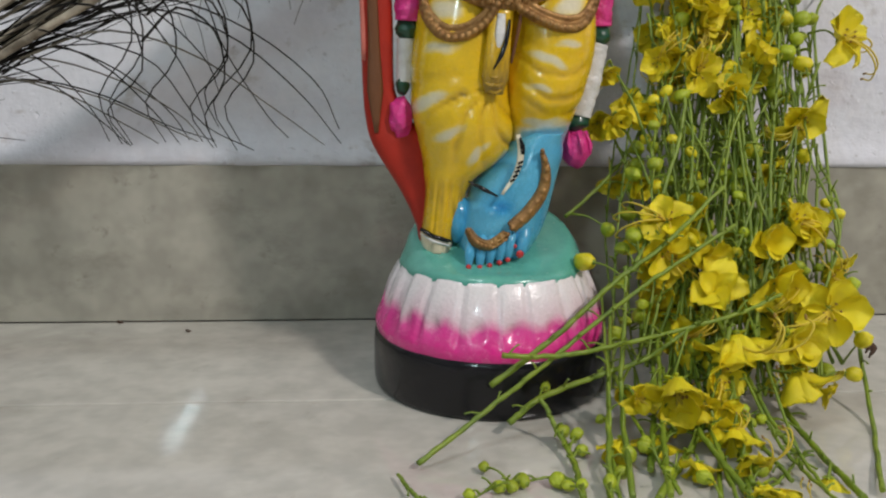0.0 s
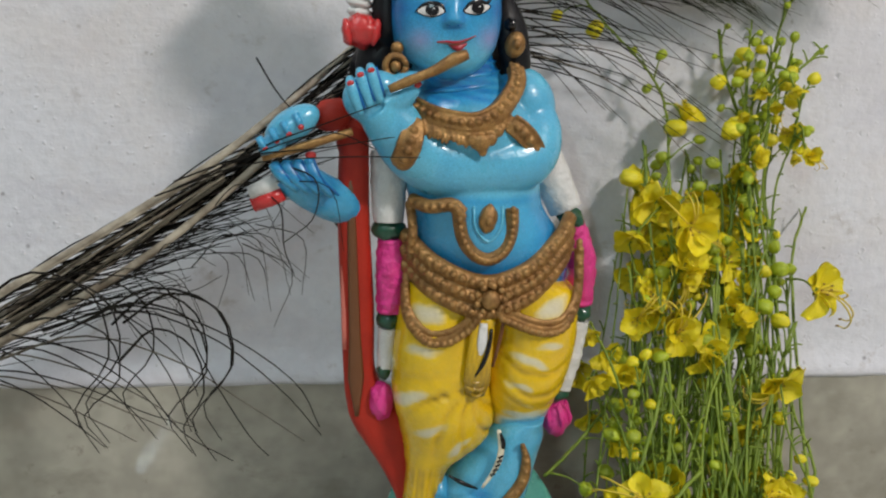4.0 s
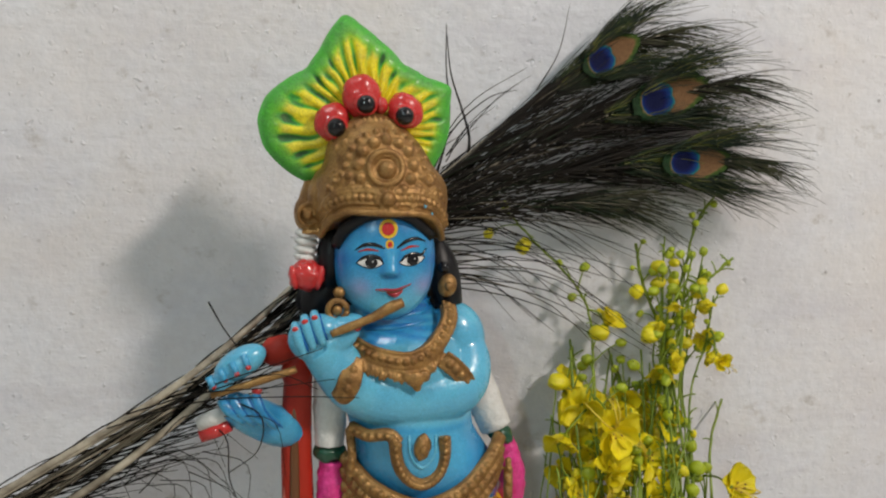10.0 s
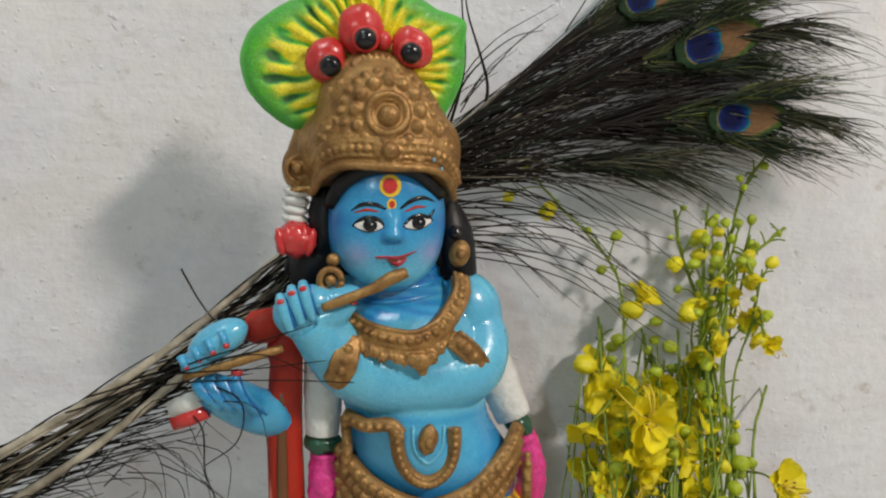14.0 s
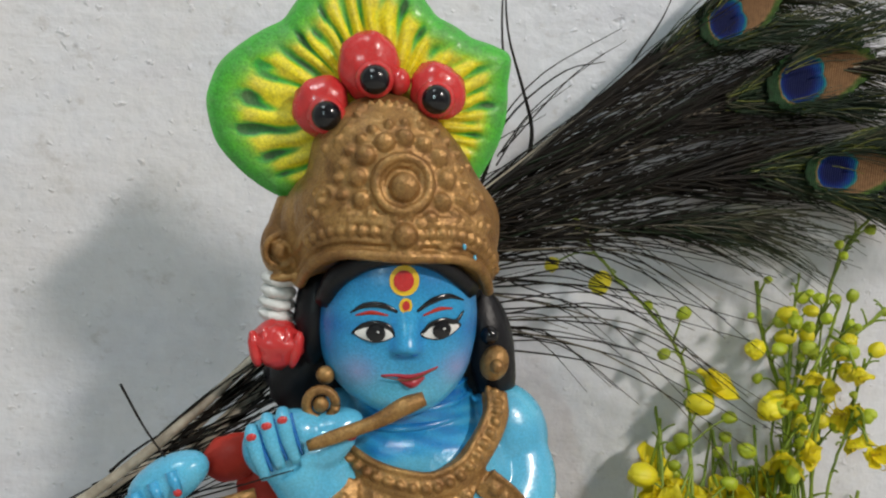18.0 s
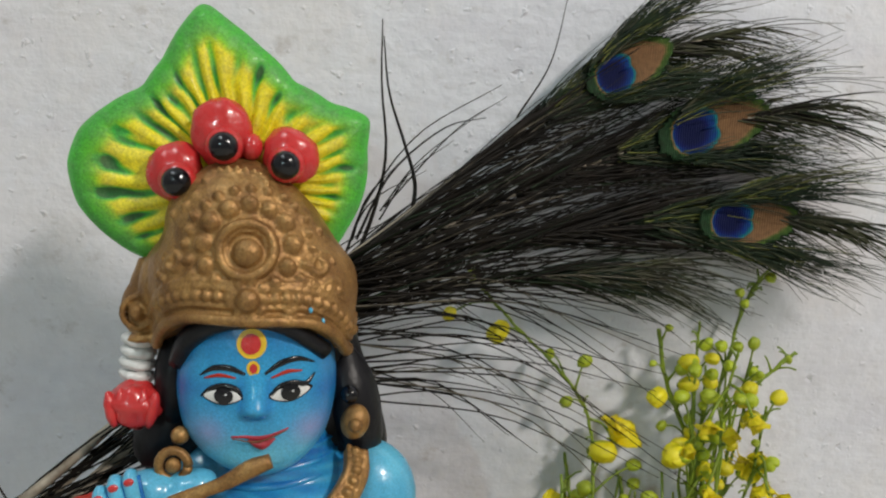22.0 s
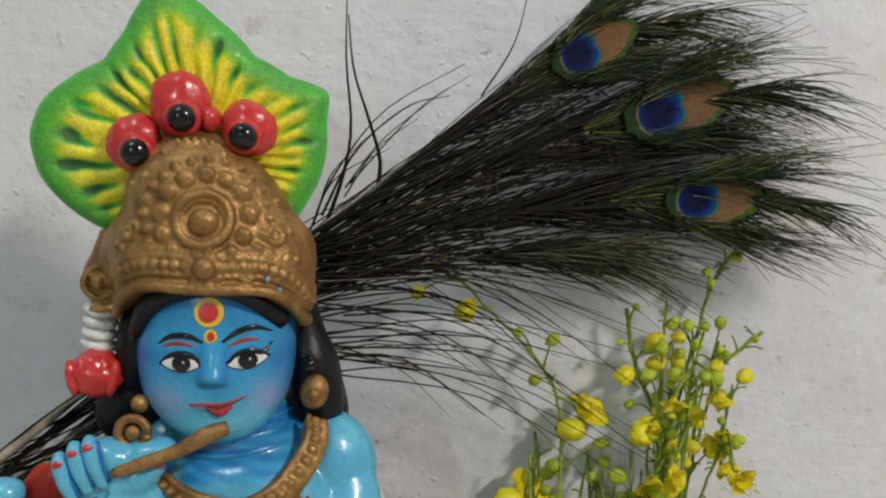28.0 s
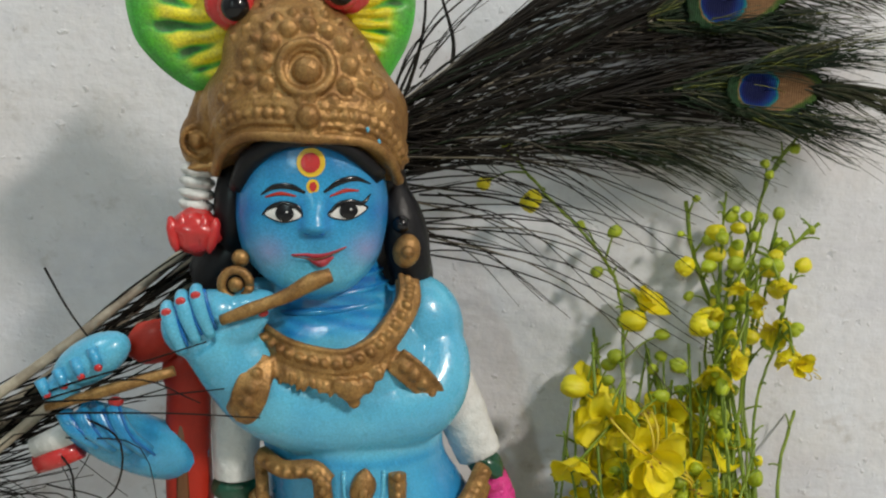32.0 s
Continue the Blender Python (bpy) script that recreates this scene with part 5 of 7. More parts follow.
# leaf-shaped crest with grooves that fan out, yellow in the middle and green at its rim
def crest():
    ox, oz, n, m = 0.0340, 0.4620, 300, 22
    rim = [(0, 0.0450), (20, 0.0480), (31, 0.0535), (46, 0.0445), (66, 0.0425), (85, 0.0510), (96, 0.0590), (104, 0.0675), (111, 0.0625), (124, 0.0535), (138, 0.0500), (152, 0.0560),
           (164, 0.0620), (176, 0.0640), (190, 0.0610), (206, 0.0530), (222, 0.0455), (250, 0.0400), (300, 0.0400), (340, 0.0420), (360, 0.0450)]
    ang = [radians(a) for a, _ in rim]
    rr = [r for _, r in rim]
    v, mixes = [], []
    for side in (0, 1):
        for i in range(m):
            f = i / (m - 1)
            for j in range(n):
                a = TAU * j / n
                r = np.interp(a, ang, rr)
                r = np.mean([np.interp((a + d) % TAU, ang, rr) for d in (-0.04, -0.02, 0, 0.02, 0.04)]) * 1.022
                lobe = noise.noise(Vector((a * 7.3, 4, 1)))
                g = abs(math.sin(a * 17 + 1.5 * math.sin(a * 3) + 1.1 * noise.noise(Vector((a * 5, f * 4, 0))))) ** 2.6 * smooth(0.28, 0.42, f) * (1 - smooth(0.74 + 0.14 * lobe, 0.88 + 0.10 * lobe, f))
                g *= 0.85 + 0.75 * noise.noise(Vector((a * 11, f * 3, 2)))
                bulge = 0.0075 * math.sqrt(max(0.0, 1 - f ** 4))
                y = 0.5235 - bulge * 1.15 + 0.0030 * g if side == 0 else 0.5235 + bulge * 0.6
                v.append((ox + r * f * math.cos(a), y, oz + r * f * math.sin(a)))
                lit = 0.46 * smooth(0.45, 0.98, f) + 0.36 * smooth(0.70, 0.88, f) + (0.80 + 0.6 * max(0.0, -math.cos(a))) * max(0.0, g - 0.2) * smooth(0.40, 0.66, f + 0.12 * max(0.0, -math.cos(a)))
                mixes.append(lit)
    faces = []
    for side in (0, 1):
        o = side * m * n
        for i in range(m - 1):
            for j in range(n):
                q = (o + i * n + j, o + i * n + (j + 1) % n, o + (i + 1) * n + (j + 1) % n, o + (i + 1) * n + j)
                faces.append(q if side else q[::-1])
    o = (m - 1) * n
    faces += [(o + j, o + (j + 1) % n, o + m * n + (j + 1) % n, o + m * n + j) for j in range(n)]
    st.add(v, faces, P_CREST, mixes)


crest()
for x, z, r, tilt in ((0.0112, 0.4668, 0.0100, 24), (0.0272, 0.4818, 0.0112, 0), (0.0524, 0.4748, 0.0098, -40)):
    st.ball((x, 0.5092, z), (r, 0.0068, r * 1.10), P_REDGLOSS, 26, 16, (0, tilt, 0), 0, 0.10, x * 300)
    bx, bz = x + (0.0022 if tilt >= 0 else -0.0012), z - (0.0046 if tilt == 0 else 0.0030)
    st.ball((bx, 0.5025, bz), (0.0068, 0.0036, 0.0066), P_REDGLOSS, 18, 12)
    st.ball((bx, 0.5005, bz), (0.0053, 0.0042, 0.0052), P_BLACK, 16, 10)

st.ball((0.0382, 0.5085, 0.4772), (0.0042, 0.0050, 0.0050), P_REDGLOSS, 14, 10)

tagged(new("statue", st.mesh("statue")), "glossy painted plaster statue of blue flute player on lotus base", "statue")

# ---- peacock feathers: a bunch that rests on the floor, passes behind the statue's head and fans out over the wall ----
frnd = random.Random(11)


def hair(shape, path, r0, r1, mat):
    """A thin three-sided strand."""
    p = np.asarray(path, float)
    n = len(p)
    p[:, 1] = np.minimum(p[:, 1], WALL_Y - 0.004)
    t = np.gradient(p, axis=0)
    t /= np.linalg.norm(t, axis=1)[:, None] + 1e-12
    u = np.cross(t, (0.0, 1.0, 0.12))
    u /= np.linalg.norm(u, axis=1)[:, None] + 1e-12
    w = np.cross(t, u)
    r = np.linspace(r0, r1, n)[:, None]
    v = np.stack([p + r * (math.cos(a) * u + math.sin(a) * w) for a in (0.5, 2.6, 4.7)], 1).reshape(-1, 3)
    f = [(i * 3 + j, i * 3 + (j + 1) % 3, i * 3 + 3 + (j + 1) % 3, i * 3 + 3 + j) for i in range(n - 1) for j in range(3)]
    shape.add(v, f, mat)


def barb(shape, start, tangent, side, angle, length, sag, curl, mat, r0=0.00042, r1=0.00014, n=8):
    s = np.linspace(0, 1, n)[:, None]
    d = np.array(tangent) * math.cos(angle) + np.array(side) * math.sin(angle)
    bend = np.array(tangent) * 0.16 - np.array(side) * 0.10
    wob = np.array((frnd.uniform(-1, 1), frnd.uniform(-1, 1), frnd.uniform(-1, 1))) * curl
    p = np.array(start) + length * (d * s + bend * s ** 2 + np.array((0, 0, -sag)) * s ** 2.2 + wob * s ** 2 * np.sin(s * 3.0))
    hair(shape, p, r0, r1, mat)


def eye_disc(shape, c, along, across, normal, size):
    """A feather's eye: a thin cupped disc with a frayed edge, its blend running from navy through blue, turquoise, copper and green to dark brown."""
    n, m = 84, 18
    top, mixes = [c], [0.06]
    for i in range(1, m + 1):
        for j in range(n):
            g, f = TAU * j / n, i / m
            fray = 1 + (0.16 * noise.noise(Vector((math.cos(g) * 14, math.sin(g) * 14, size * 100))) + 0.03 * math.sin(j * 2.9)) * f ** 4
            u = (0.0080 + 0.0265 * f * math.cos(g) * fray) * size
            v = 0.0136 * f * math.sin(g) * fray * (1 - 0.25 * max(0.0, math.cos(g)) ** 2) * size
            uu, vv = u / size, v / size
            r1 = (uu / 0.0118) ** 2 + (vv / 0.0098) ** 2 + 0.5 * math.exp(-((uu - 0.0125) / 0.003) ** 2 - (vv / 0.0025) ** 2)
            w = abs(vv) / 0.0128
            r2 = ((uu - 0.004) / 0.0185) ** 2 + w ** 2 if uu < 0.004 else ((uu - 0.004) / 0.0280) ** 1.5 + w ** 1.5
            if r1 < 1.0:
                mix = 0.04 + 0.20 * smooth(0.15, 0.9, ((uu + 0.002) / 0.0112) ** 2 + (vv / 0.0096) ** 2) + 0.11 * smooth(0.62, 0.95, r1) * smooth(-0.004, 0.004, uu + 0.3 * vv)
            else:
                mix = 0.36 + 0.18 * smooth(1.0, 1.2, r1)
                mix += (0.76 - mix) * smooth(0.78, 1.02, r2) + 0.2 * smooth(1.05, 1.5, r2)
                mix += (0.90 - mix) * 0.85 * smooth(0.005, -0.007, uu + 0.6 * vv) * smooth(1.0, 1.12, r1)
            top.append(c + along * u + across * v - normal * 0.002 * (1 - f * f) * size)
            mixes.append(mix)
    faces = [(0, 1 + j, 1 + (j + 1) % n) for j in range(n)]
    faces += [(1 + i * n + j, 1 + i * n + n + j, 1 + i * n + n + (j + 1) % n, 1 + i * n + (j + 1) % n) for i in range(m - 1) for j in range(n)]
    o = len(top)
    last = 1 + (m - 1) * n
    top += [top[last + j] - normal * 0.0005 for j in range(n)]
    mixes += [1.0] * n
    faces += [(last + j, o + j, o + (j + 1) % n, last + (j + 1) % n) for j in range(n)]
    shape.add(top, faces, M_EYE, mixes)


def feather(points, eye, seed, label, upper, lower, tip_length, eye_size=1.0):
    frnd.seed(seed)
    c = spline(points, 240)
    c[:, 1] = np.minimum(c[:, 1], WALL_Y - 0.008)
    step = np.r_[0, np.cumsum(np.linalg.norm(np.diff(c, axis=0), axis=1))]
    total = step[-1]
    base = tuple(c[0])
    ob = thing("peacock_feather", base, label, "feather", "bunch of peacock feathers")
    q = Shape()
    front = np.array([[0, -0.008 * smooth(0.03, -0.06, p[0]) * smooth(-0.60, -0.45, p[0]) * (seed in (1, 3)), 0] for p in c])
    q.tube((c + front)[::3], [0.0024, 0.0024, 0.0023, 0.0020, 0.0015, 0.0010, 0.0006, 0.0003], M_QUILL, n=8)
    part("quill", q, ob, "cream-coloured hollow quill", base)
    tan = np.gradient(c, axis=0)
    tan /= np.linalg.norm(tan, axis=1)[:, None]
    nrm = np.array((0.0, -1.0, 0.0))
    b = Shape()
    eye_s = step[np.argmin(np.linalg.norm(c - np.array(eye), axis=1))] - 0.003 if eye else total * 0.96

    def at(s):
        i = int(np.searchsorted(step, s))
        return min(max(i, 0), len(c) - 1)

    s = 0.0
    while s < total - 0.002:
        i = at(s)
        x = c[i][0]
        fan = x > 0.03
        s += ({1: 0.0030, 2: 0.0030, 3: 0.0048, 4: 0.0062}[seed] if x < 0.15 else 0.0012) * (0.75 if x > 0.10 else 1.0) if fan else frnd.uniform(0.0045, 0.010)
        for sign in (1, -1):
            side = np.cross(nrm, tan[i]) * sign
            left = max(0.0, eye_s - s)
            if fan:
                near = smooth(0.0, 0.13, left)
                length = (0.060 + 0.065 * near) * frnd.uniform(0.75, 1.15)
                if s > eye_s:
                    length = tip_length * frnd.uniform(0.55, 1.1)
                spread = upper if sign > 0 else lower
                ang = radians(frnd.uniform(0.3, 1.0) * spread * (0.75 if s > eye_s else 1.0) + (5 if s > eye_s - 0.03 else 0))
                start = c[i] + nrm * (frnd.uniform(-0.004, 0.006) if s < eye_s - 0.075 else frnd.uniform(-0.005, 0.002))
                mat = M_BARB_GREEN if frnd.random() < 0.05 + 0.65 * smooth(0.09, 0.0, left) else M_BARB_GLINT if frnd.random() < 0.045 else M_BARB
                if s > eye_s - 0.012 and frnd.random() < 0.75:
                    mat = M_BARB_TIP
                droop = frnd.uniform(0.0, 0.10) + (frnd.uniform(0.05, 0.40) if s > eye_s - 0.02 else 0)
                barb(b, start, tan[i], side, ang, length, droop, frnd.uniform(0, 0.09 if left > 0.04 else 0.28), mat, frnd.uniform(0.0004, 0.00075), 0.00014, 10)
            elif frnd.random() < 0.9:
                length = frnd.uniform(0.035, 0.10)
                ang = radians(frnd.uniform(1, 9) if sign > 0 else frnd.uniform(3, 22))
                barb(b, c[i] + nrm * frnd.uniform(-0.006, 0.006), tan[i], side, ang, length, frnd.uniform(0.0, 0.25), frnd.uniform(0.0, 0.14), M_BARB, 0.0007, 0.0002, 9)
    tagged(part("vane", b, ob, "loose dark brown-green hair-like barbs", base), kind="stuff")
    if eye:
        i = at(eye_s)
        a, n3 = tan[i], np.array((0.0, -1.0, 0.0))
        n3 = n3 - a * (n3 @ a)
        n3 /= np.linalg.norm(n3)
        w = np.cross(n3, a)
        cen = c[i] + n3 * 0.0075
        e = Shape()
        eye_disc(e, cen, a, w, n3, eye_size)
        part("eye", e, ob, "iridescent blue, turquoise and copper feather eye", base)
        e = Shape()
        for k in range(520):
            s2 = eye_s + frnd.uniform(-0.048, 0.026)
            j = at(s2)
            sg = frnd.choice((1, -1))
            side = np.cross(nrm, tan[j]) * -sg
            near = max(0.0, 1.0 - abs(s2 - eye_s - 0.010) / 0.030)
            st0 = c[j] + side * (0.0125 * eye_size * near ** 0.5 + frnd.uniform(0.0, 0.006)) + n3 * (frnd.uniform(0.006, 0.013) if near > 0.15 else frnd.uniform(0.0, 0.005))
            barb(e, st0, tan[j], side, radians(frnd.uniform(0, 24) + 6 * near), frnd.uniform(0.02, 0.065), frnd.uniform(0.0, 0.28), 0.12, M_BARB_GOLD if k % 14 == 0 else M_BARB_TIP if k % 4 == 0 else M_BARB_GREEN, 0.00036, 0.00012, 9)
        tagged(part("fringe", e, ob, "green-gold barbs round the eye", base), kind="stuff")
    return ob


feather([(-0.62, 0.520, 0.005), (-0.36, 0.515, 0.140), (-0.21, 0.512, 0.228), (-0.10, 0.513, 0.296), (-0.045, 0.518, 0.337), (0.010, 0.548, 0.383), (0.080, 0.566, 0.432), (0.140, 0.590, 0.479),
         (0.202, 0.613, 0.519), (0.236, 0.617, 0.535), (0.252, 0.616, 0.540)], (0.202, 0.613, 0.519), 1, "long peacock feather with a blue eye resting against the wall", 5, 29, 0.058, 1.0)
feather([(-0.615, 0.530, 0.005), (-0.36, 0.520, 0.128), (-0.21, 0.514, 0.214), (-0.10, 0.514, 0.287), (-0.045, 0.519, 0.329), (0.010, 0.549, 0.376), (0.080, 0.570, 0.421), (0.165, 0.600, 0.463),
         (0.251, 0.622, 0.494), (0.288, 0.618, 0.504), (0.305, 0.614, 0.507)], (0.251, 0.622, 0.494), 2, "long peacock feather with a blue eye resting against the wall", 17, 27, 0.055, 1.24)
feather([(-0.60, 0.515, 0.005), (-0.37, 0.513, 0.106), (-0.22, 0.510, 0.196), (-0.12, 0.511, 0.256), (-0.050, 0.517, 0.314), (0.010, 0.552, 0.366), (0.080, 0.575, 0.409), (0.175, 0.603, 0.439),
         (0.275, 0.618, 0.449), (0.310, 0.611, 0.451), (0.325, 0.606, 0.450)], (0.272, 0.618, 0.449), 3, "long peacock feather with a blue eye behind flower buds", 17, 21, 0.045, 1.06)
feather([(-0.61, 0.540, 0.004), (-0.38, 0.530, 0.118), (-0.23, 0.520, 0.203), (-0.11, 0.517, 0.272), (-0.045, 0.522, 0.321), (0.010, 0.554, 0.366), (0.070, 0.580, 0.398), (0.130, 0.600, 0.411),
         (0.225, 0.612, 0.420)], None, 4, "broken peacock feather with loose barbs only", 16, 17, 0.07)

# single barbs that stand off or hang from the bunch
BUNCH = [(bpy.data.objects["peacock_feather"], (-0.62, 0.520, 0.005)), None, None, (bpy.data.objects["peacock_feather.003"], (-0.61, 0.540, 0.004))]


def single(which, path, r0, r1, mat):
    s = Shape()
    path = np.array(path)
    if which == 0:
        low = path[:, 2].min()
        if low < 0.152:
            top = path[:, 2].max()
            path[:, 2] = top - (top - path[:, 2]) * (top - 0.152) / (top - low)
    hair(s, path, r0, r1, mat)
    part("barb", s, BUNCH[which][0], "", BUNCH[which][1])


frnd.seed(21)
for k in range(12):
    dy, dz = frnd.uniform(-0.010, 0.012), frnd.uniform(-0.020, -0.002)
    start = frnd.uniform(-0.34, -0.16)
    single(0, spline([(x, y + dy - 0.004, z + dz * (1.2 if x < -0.1 else 0.6)) for x, y, z in ((start, 0.513, 0.155 + 0.6 * (start + 0.335)), (start * 0.6 - 0.04, 0.511, 0.155 + 0.6 * (start * 0.6 + 0.295)), (-0.075, 0.512, 0.311))], 16),
           0.0009, 0.0006, M_QUILL if k % 3 else M_BARB_GLINT)
for k in range(13):
    x = frnd.uniform(-0.27, -0.17)
    z = 0.222 + 0.57 * (x + 0.22) - frnd.uniform(0.020, 0.040)
    dx = frnd.uniform(0.08, 0.17)
    drop = min(frnd.uniform(0.015, 0.085), (z - 0.153) / 1.1)
    y = frnd.uniform(0.485, 0.525)
    end = frnd.uniform(0.9, 1.05)
    single(0, spline([(x, y, z), (x + dx * 0.3, y - 0.004, z + 0.016), (x + dx * 0.6, y - 0.008, z + 0.012 - drop * 0.2), (x + dx * 0.85, y - 0.01, z - drop * 0.55), (x + dx * end, y - 0.012, z - drop * 1.1)], 16), 0.0008, 0.0003,
           M_BARB_GLINT if k % 4 == 0 else M_BARB)
for k in range(9):
    x = frnd.uniform(-0.20, -0.12)
    y = frnd.uniform(0.470, 0.510)
    z = 0.225 + frnd.uniform(-0.02, 0.02)
    r = frnd.uniform(0.018, 0.032)
    single(0, spline([(x, y, z), (x + r, y, z + 0.018), (x + 2.0 * r, y, z + 0.006), (x + 2.2 * r, y, z - r), (x + 1.4 * r + 0.004, y, z - 2.0 * r), (x + 1.9 * r, y, z - 2.9 * r)], 16), 0.0009, 0.0003, M_BARB)
for pts in ([(-0.155, 0.50, 0.25), (-0.105, 0.49, 0.245), (-0.085, 0.48, 0.205), (-0.062, 0.465, 0.172), (-0.050, 0.46, 0.160)], [(-0.19, 0.50, 0.215), (-0.13, 0.49, 0.20), (-0.10, 0.48, 0.165), (-0.07, 0.47, 0.150)],
            [(-0.055, 0.499, 0.365), (-0.046, 0.496, 0.350), (-0.036, 0.492, 0.338), (-0.030, 0.490, 0.331)], [(-0.10, 0.500, 0.300), (-0.06, 0.486, 0.316), (-0.02, 0.478, 0.322), (0.015, 0.470, 0.329)],
            [(-0.11, 0.500, 0.292), (-0.06, 0.484, 0.312), (-0.01, 0.474, 0.318), (0.028, 0.468, 0.319)], [(-0.09, 0.498, 0.300), (-0.05, 0.484, 0.322), (-0.02, 0.478, 0.334), (0.008, 0.474, 0.345)],
            [(-0.10, 0.500, 0.296), (-0.055, 0.482, 0.318), (-0.018, 0.476, 0.330), (0.006, 0.474, 0.322)], [(-0.045, 0.49, 0.312), (-0.025, 0.482, 0.305), (-0.026, 0.482, 0.285), (-0.042, 0.487, 0.270)],
            [(-0.06, 0.50, 0.298), (-0.044, 0.488, 0.290), (-0.042, 0.486, 0.268), (-0.037, 0.488, 0.252)]):
    single(0, spline(pts, 14), 0.0006, 0.0003, M_BARB)
for k in range(26):
    x = frnd.uniform(-0.16, -0.04)
    z = 0.30 + 0.6 * (x + 0.06) + frnd.uniform(-0.03, 0.004)
    y = frnd.uniform(0.480, 0.515)
    a = frnd.uniform(-0.6, 0.9)
    l = frnd.uniform(0.03, 0.07)
    single(0, spline([(x, y, z), (x + l * 0.5 * math.cos(a), y - 0.003, z + l * 0.5 * math.sin(a)), (x + l * math.cos(a - 0.8), y, z + l * math.sin(a - 0.9) * 0.8)], 9), 0.00042, 0.00016, M_BARB)
for pts, r in (([(0.078, 0.575, 0.425), (0.0865, 0.580, 0.452), (0.0895, 0.580, 0.476), (0.0860, 0.580, 0.505), (0.0850, 0.580, 0.533)], 0.0012), ([(0.103, 0.580, 0.448), (0.1035, 0.582, 0.462), (0.0975, 0.582, 0.480), (0.0895, 0.582, 0.502), (0.0860, 0.582, 0.526)], 0.0013),
               ([(0.074, 0.575, 0.43), (0.082, 0.58, 0.452), (0.104, 0.58, 0.484), (0.140, 0.58, 0.508)], 0.0007), ([(0.078, 0.575, 0.435), (0.092, 0.58, 0.465), (0.115, 0.58, 0.487), (0.134, 0.58, 0.493)], 0.0008),
               ([(0.088, 0.578, 0.448), (0.105, 0.58, 0.472), (0.134, 0.58, 0.497)], 0.0005), ([(0.09, 0.578, 0.45), (0.12, 0.58, 0.486), (0.143, 0.58, 0.503)], 0.0005),
               ([(0.15, 0.59, 0.494), (0.164, 0.59, 0.520), (0.170, 0.59, 0.552)], 0.0006), ([(0.088, 0.578, 0.444), (0.101, 0.58, 0.466), (0.120, 0.58, 0.482)], 0.0005),
               ([(0.076, 0.565, 0.436), (0.082, 0.57, 0.455), (0.097, 0.575, 0.472)], 0.0006), ([(0.072, 0.565, 0.425), (0.083, 0.57, 0.452), (0.108, 0.575, 0.468)], 0.0006),
               ([(0.10, 0.58, 0.39), (0.135, 0.60, 0.375), (0.165, 0.61, 0.352)], 0.0005), ([(0.09, 0.57, 0.39), (0.14, 0.60, 0.385), (0.205, 0.61, 0.362)], 0.0007),
               ([(0.09, 0.57, 0.375), (0.12, 0.59, 0.358), (0.148, 0.60, 0.330)], 0.0005), ([(0.09, 0.57, 0.372), (0.13, 0.59, 0.364), (0.178, 0.60, 0.352)], 0.0006)):
    single(3, spline(pts, 14), r, r * 0.25, M_BARB)
for k in range(44):
    z = frnd.uniform(0.362, 0.425)
    l = frnd.uniform(0.05, 0.19)
    d = frnd.uniform(-0.32, 0.05) + (z - 0.39) * 3
    single(3, spline([(0.078, frnd.uniform(0.555, 0.575), z), (0.078 + l * 0.5, 0.590, z + l * 0.5 * d + 0.004), (0.078 + l, 0.605, z + l * d - 0.03 * frnd.random() * l / 0.1)], 9), 0.0006, 0.0002, M_BARB_GLINT if k % 8 == 0 else M_BARB)

# ---- cut sprays of yellow flowers that lean against the wall ----
grnd = random.Random(4)
STEMS = []


def stem(points, r):
    STEMS.append({"curve": spline(points, 14 * len(points)), "r": r * 0.64, "flowers": [], "buds": []})


def nearest(p):
    best = min(((np.linalg.norm(s["curve"] - np.array(p), axis=1).min(), i) for i, s in enumerate(STEMS)))
    return STEMS[best[1]]


def flower(at, size, yaw, pitch, kind):
    nearest(at)["flowers"].append((at, size * 0.9, yaw, pitch, kind))


def bud(at, r, kind):
    if at[2] > 0.295 and at[0] > 0.225:
        at, r = (0.280 + (at[0] - 0.280) * 0.85, at[1], at[2]), r * (1.08 if kind else 0.95)
    r *= 0.95
    nearest(at)["buds"].append((at, r, kind))


def petal_mesh(curl, cup, ruffle, seed):
    """A spoon-shaped petal one unit long along y, its face along z."""
    s, nu, nv = Shape(), 7, 9
    top, low = [], []
    for i in range(nv):
        v = i / (nv - 1)
        w = 0.08 + 0.39 * math.sin(math.pi * min(1.0, v ** 1.1) * 0.92) ** 0.85
        for j in range(nu):
            u = j / (nu - 1) * 2 - 1
            y = v - 0.10 * u * u * smooth(0.6, 1.0, v)
            z = curl * v * v + cup * u * u * math.sin(math.pi * v) - 0.03 * math.exp(-(u / 0.15) ** 2) * math.sin(math.pi * v) + ruffle * noise.noise(Vector((u * 1.6 + seed, v * 2.5, seed)))
            top.append((u * w, y, z))
            low.append((u * w, y, z - 0.02))
    n = nu
    f = [(i * n + j, i * n + j + 1, (i + 1) * n + j + 1, (i + 1) * n + j) for i in range(nv - 1) for j in range(nu - 1)]
    o = len(top)
    f2 = [tuple(o + k for k in reversed(q)) for q in f]
    rim = [j for j in range(nu)] + [i * n + nu - 1 for i in range(1, nv)] + [(nv - 1) * n + j for j in range(nu - 2, -1, -1)] + [i * n for i in range(nv - 2, 0, -1)]
    f3 = [(rim[k], o + rim[k], o + rim[(k + 1) % len(rim)], rim[(k + 1) % len(rim)]) for k in range(len(rim))]
    s.add(top + low, f + f2 + [q[::-1] for q in f3], M_PETAL)
    return s.mesh("petal")


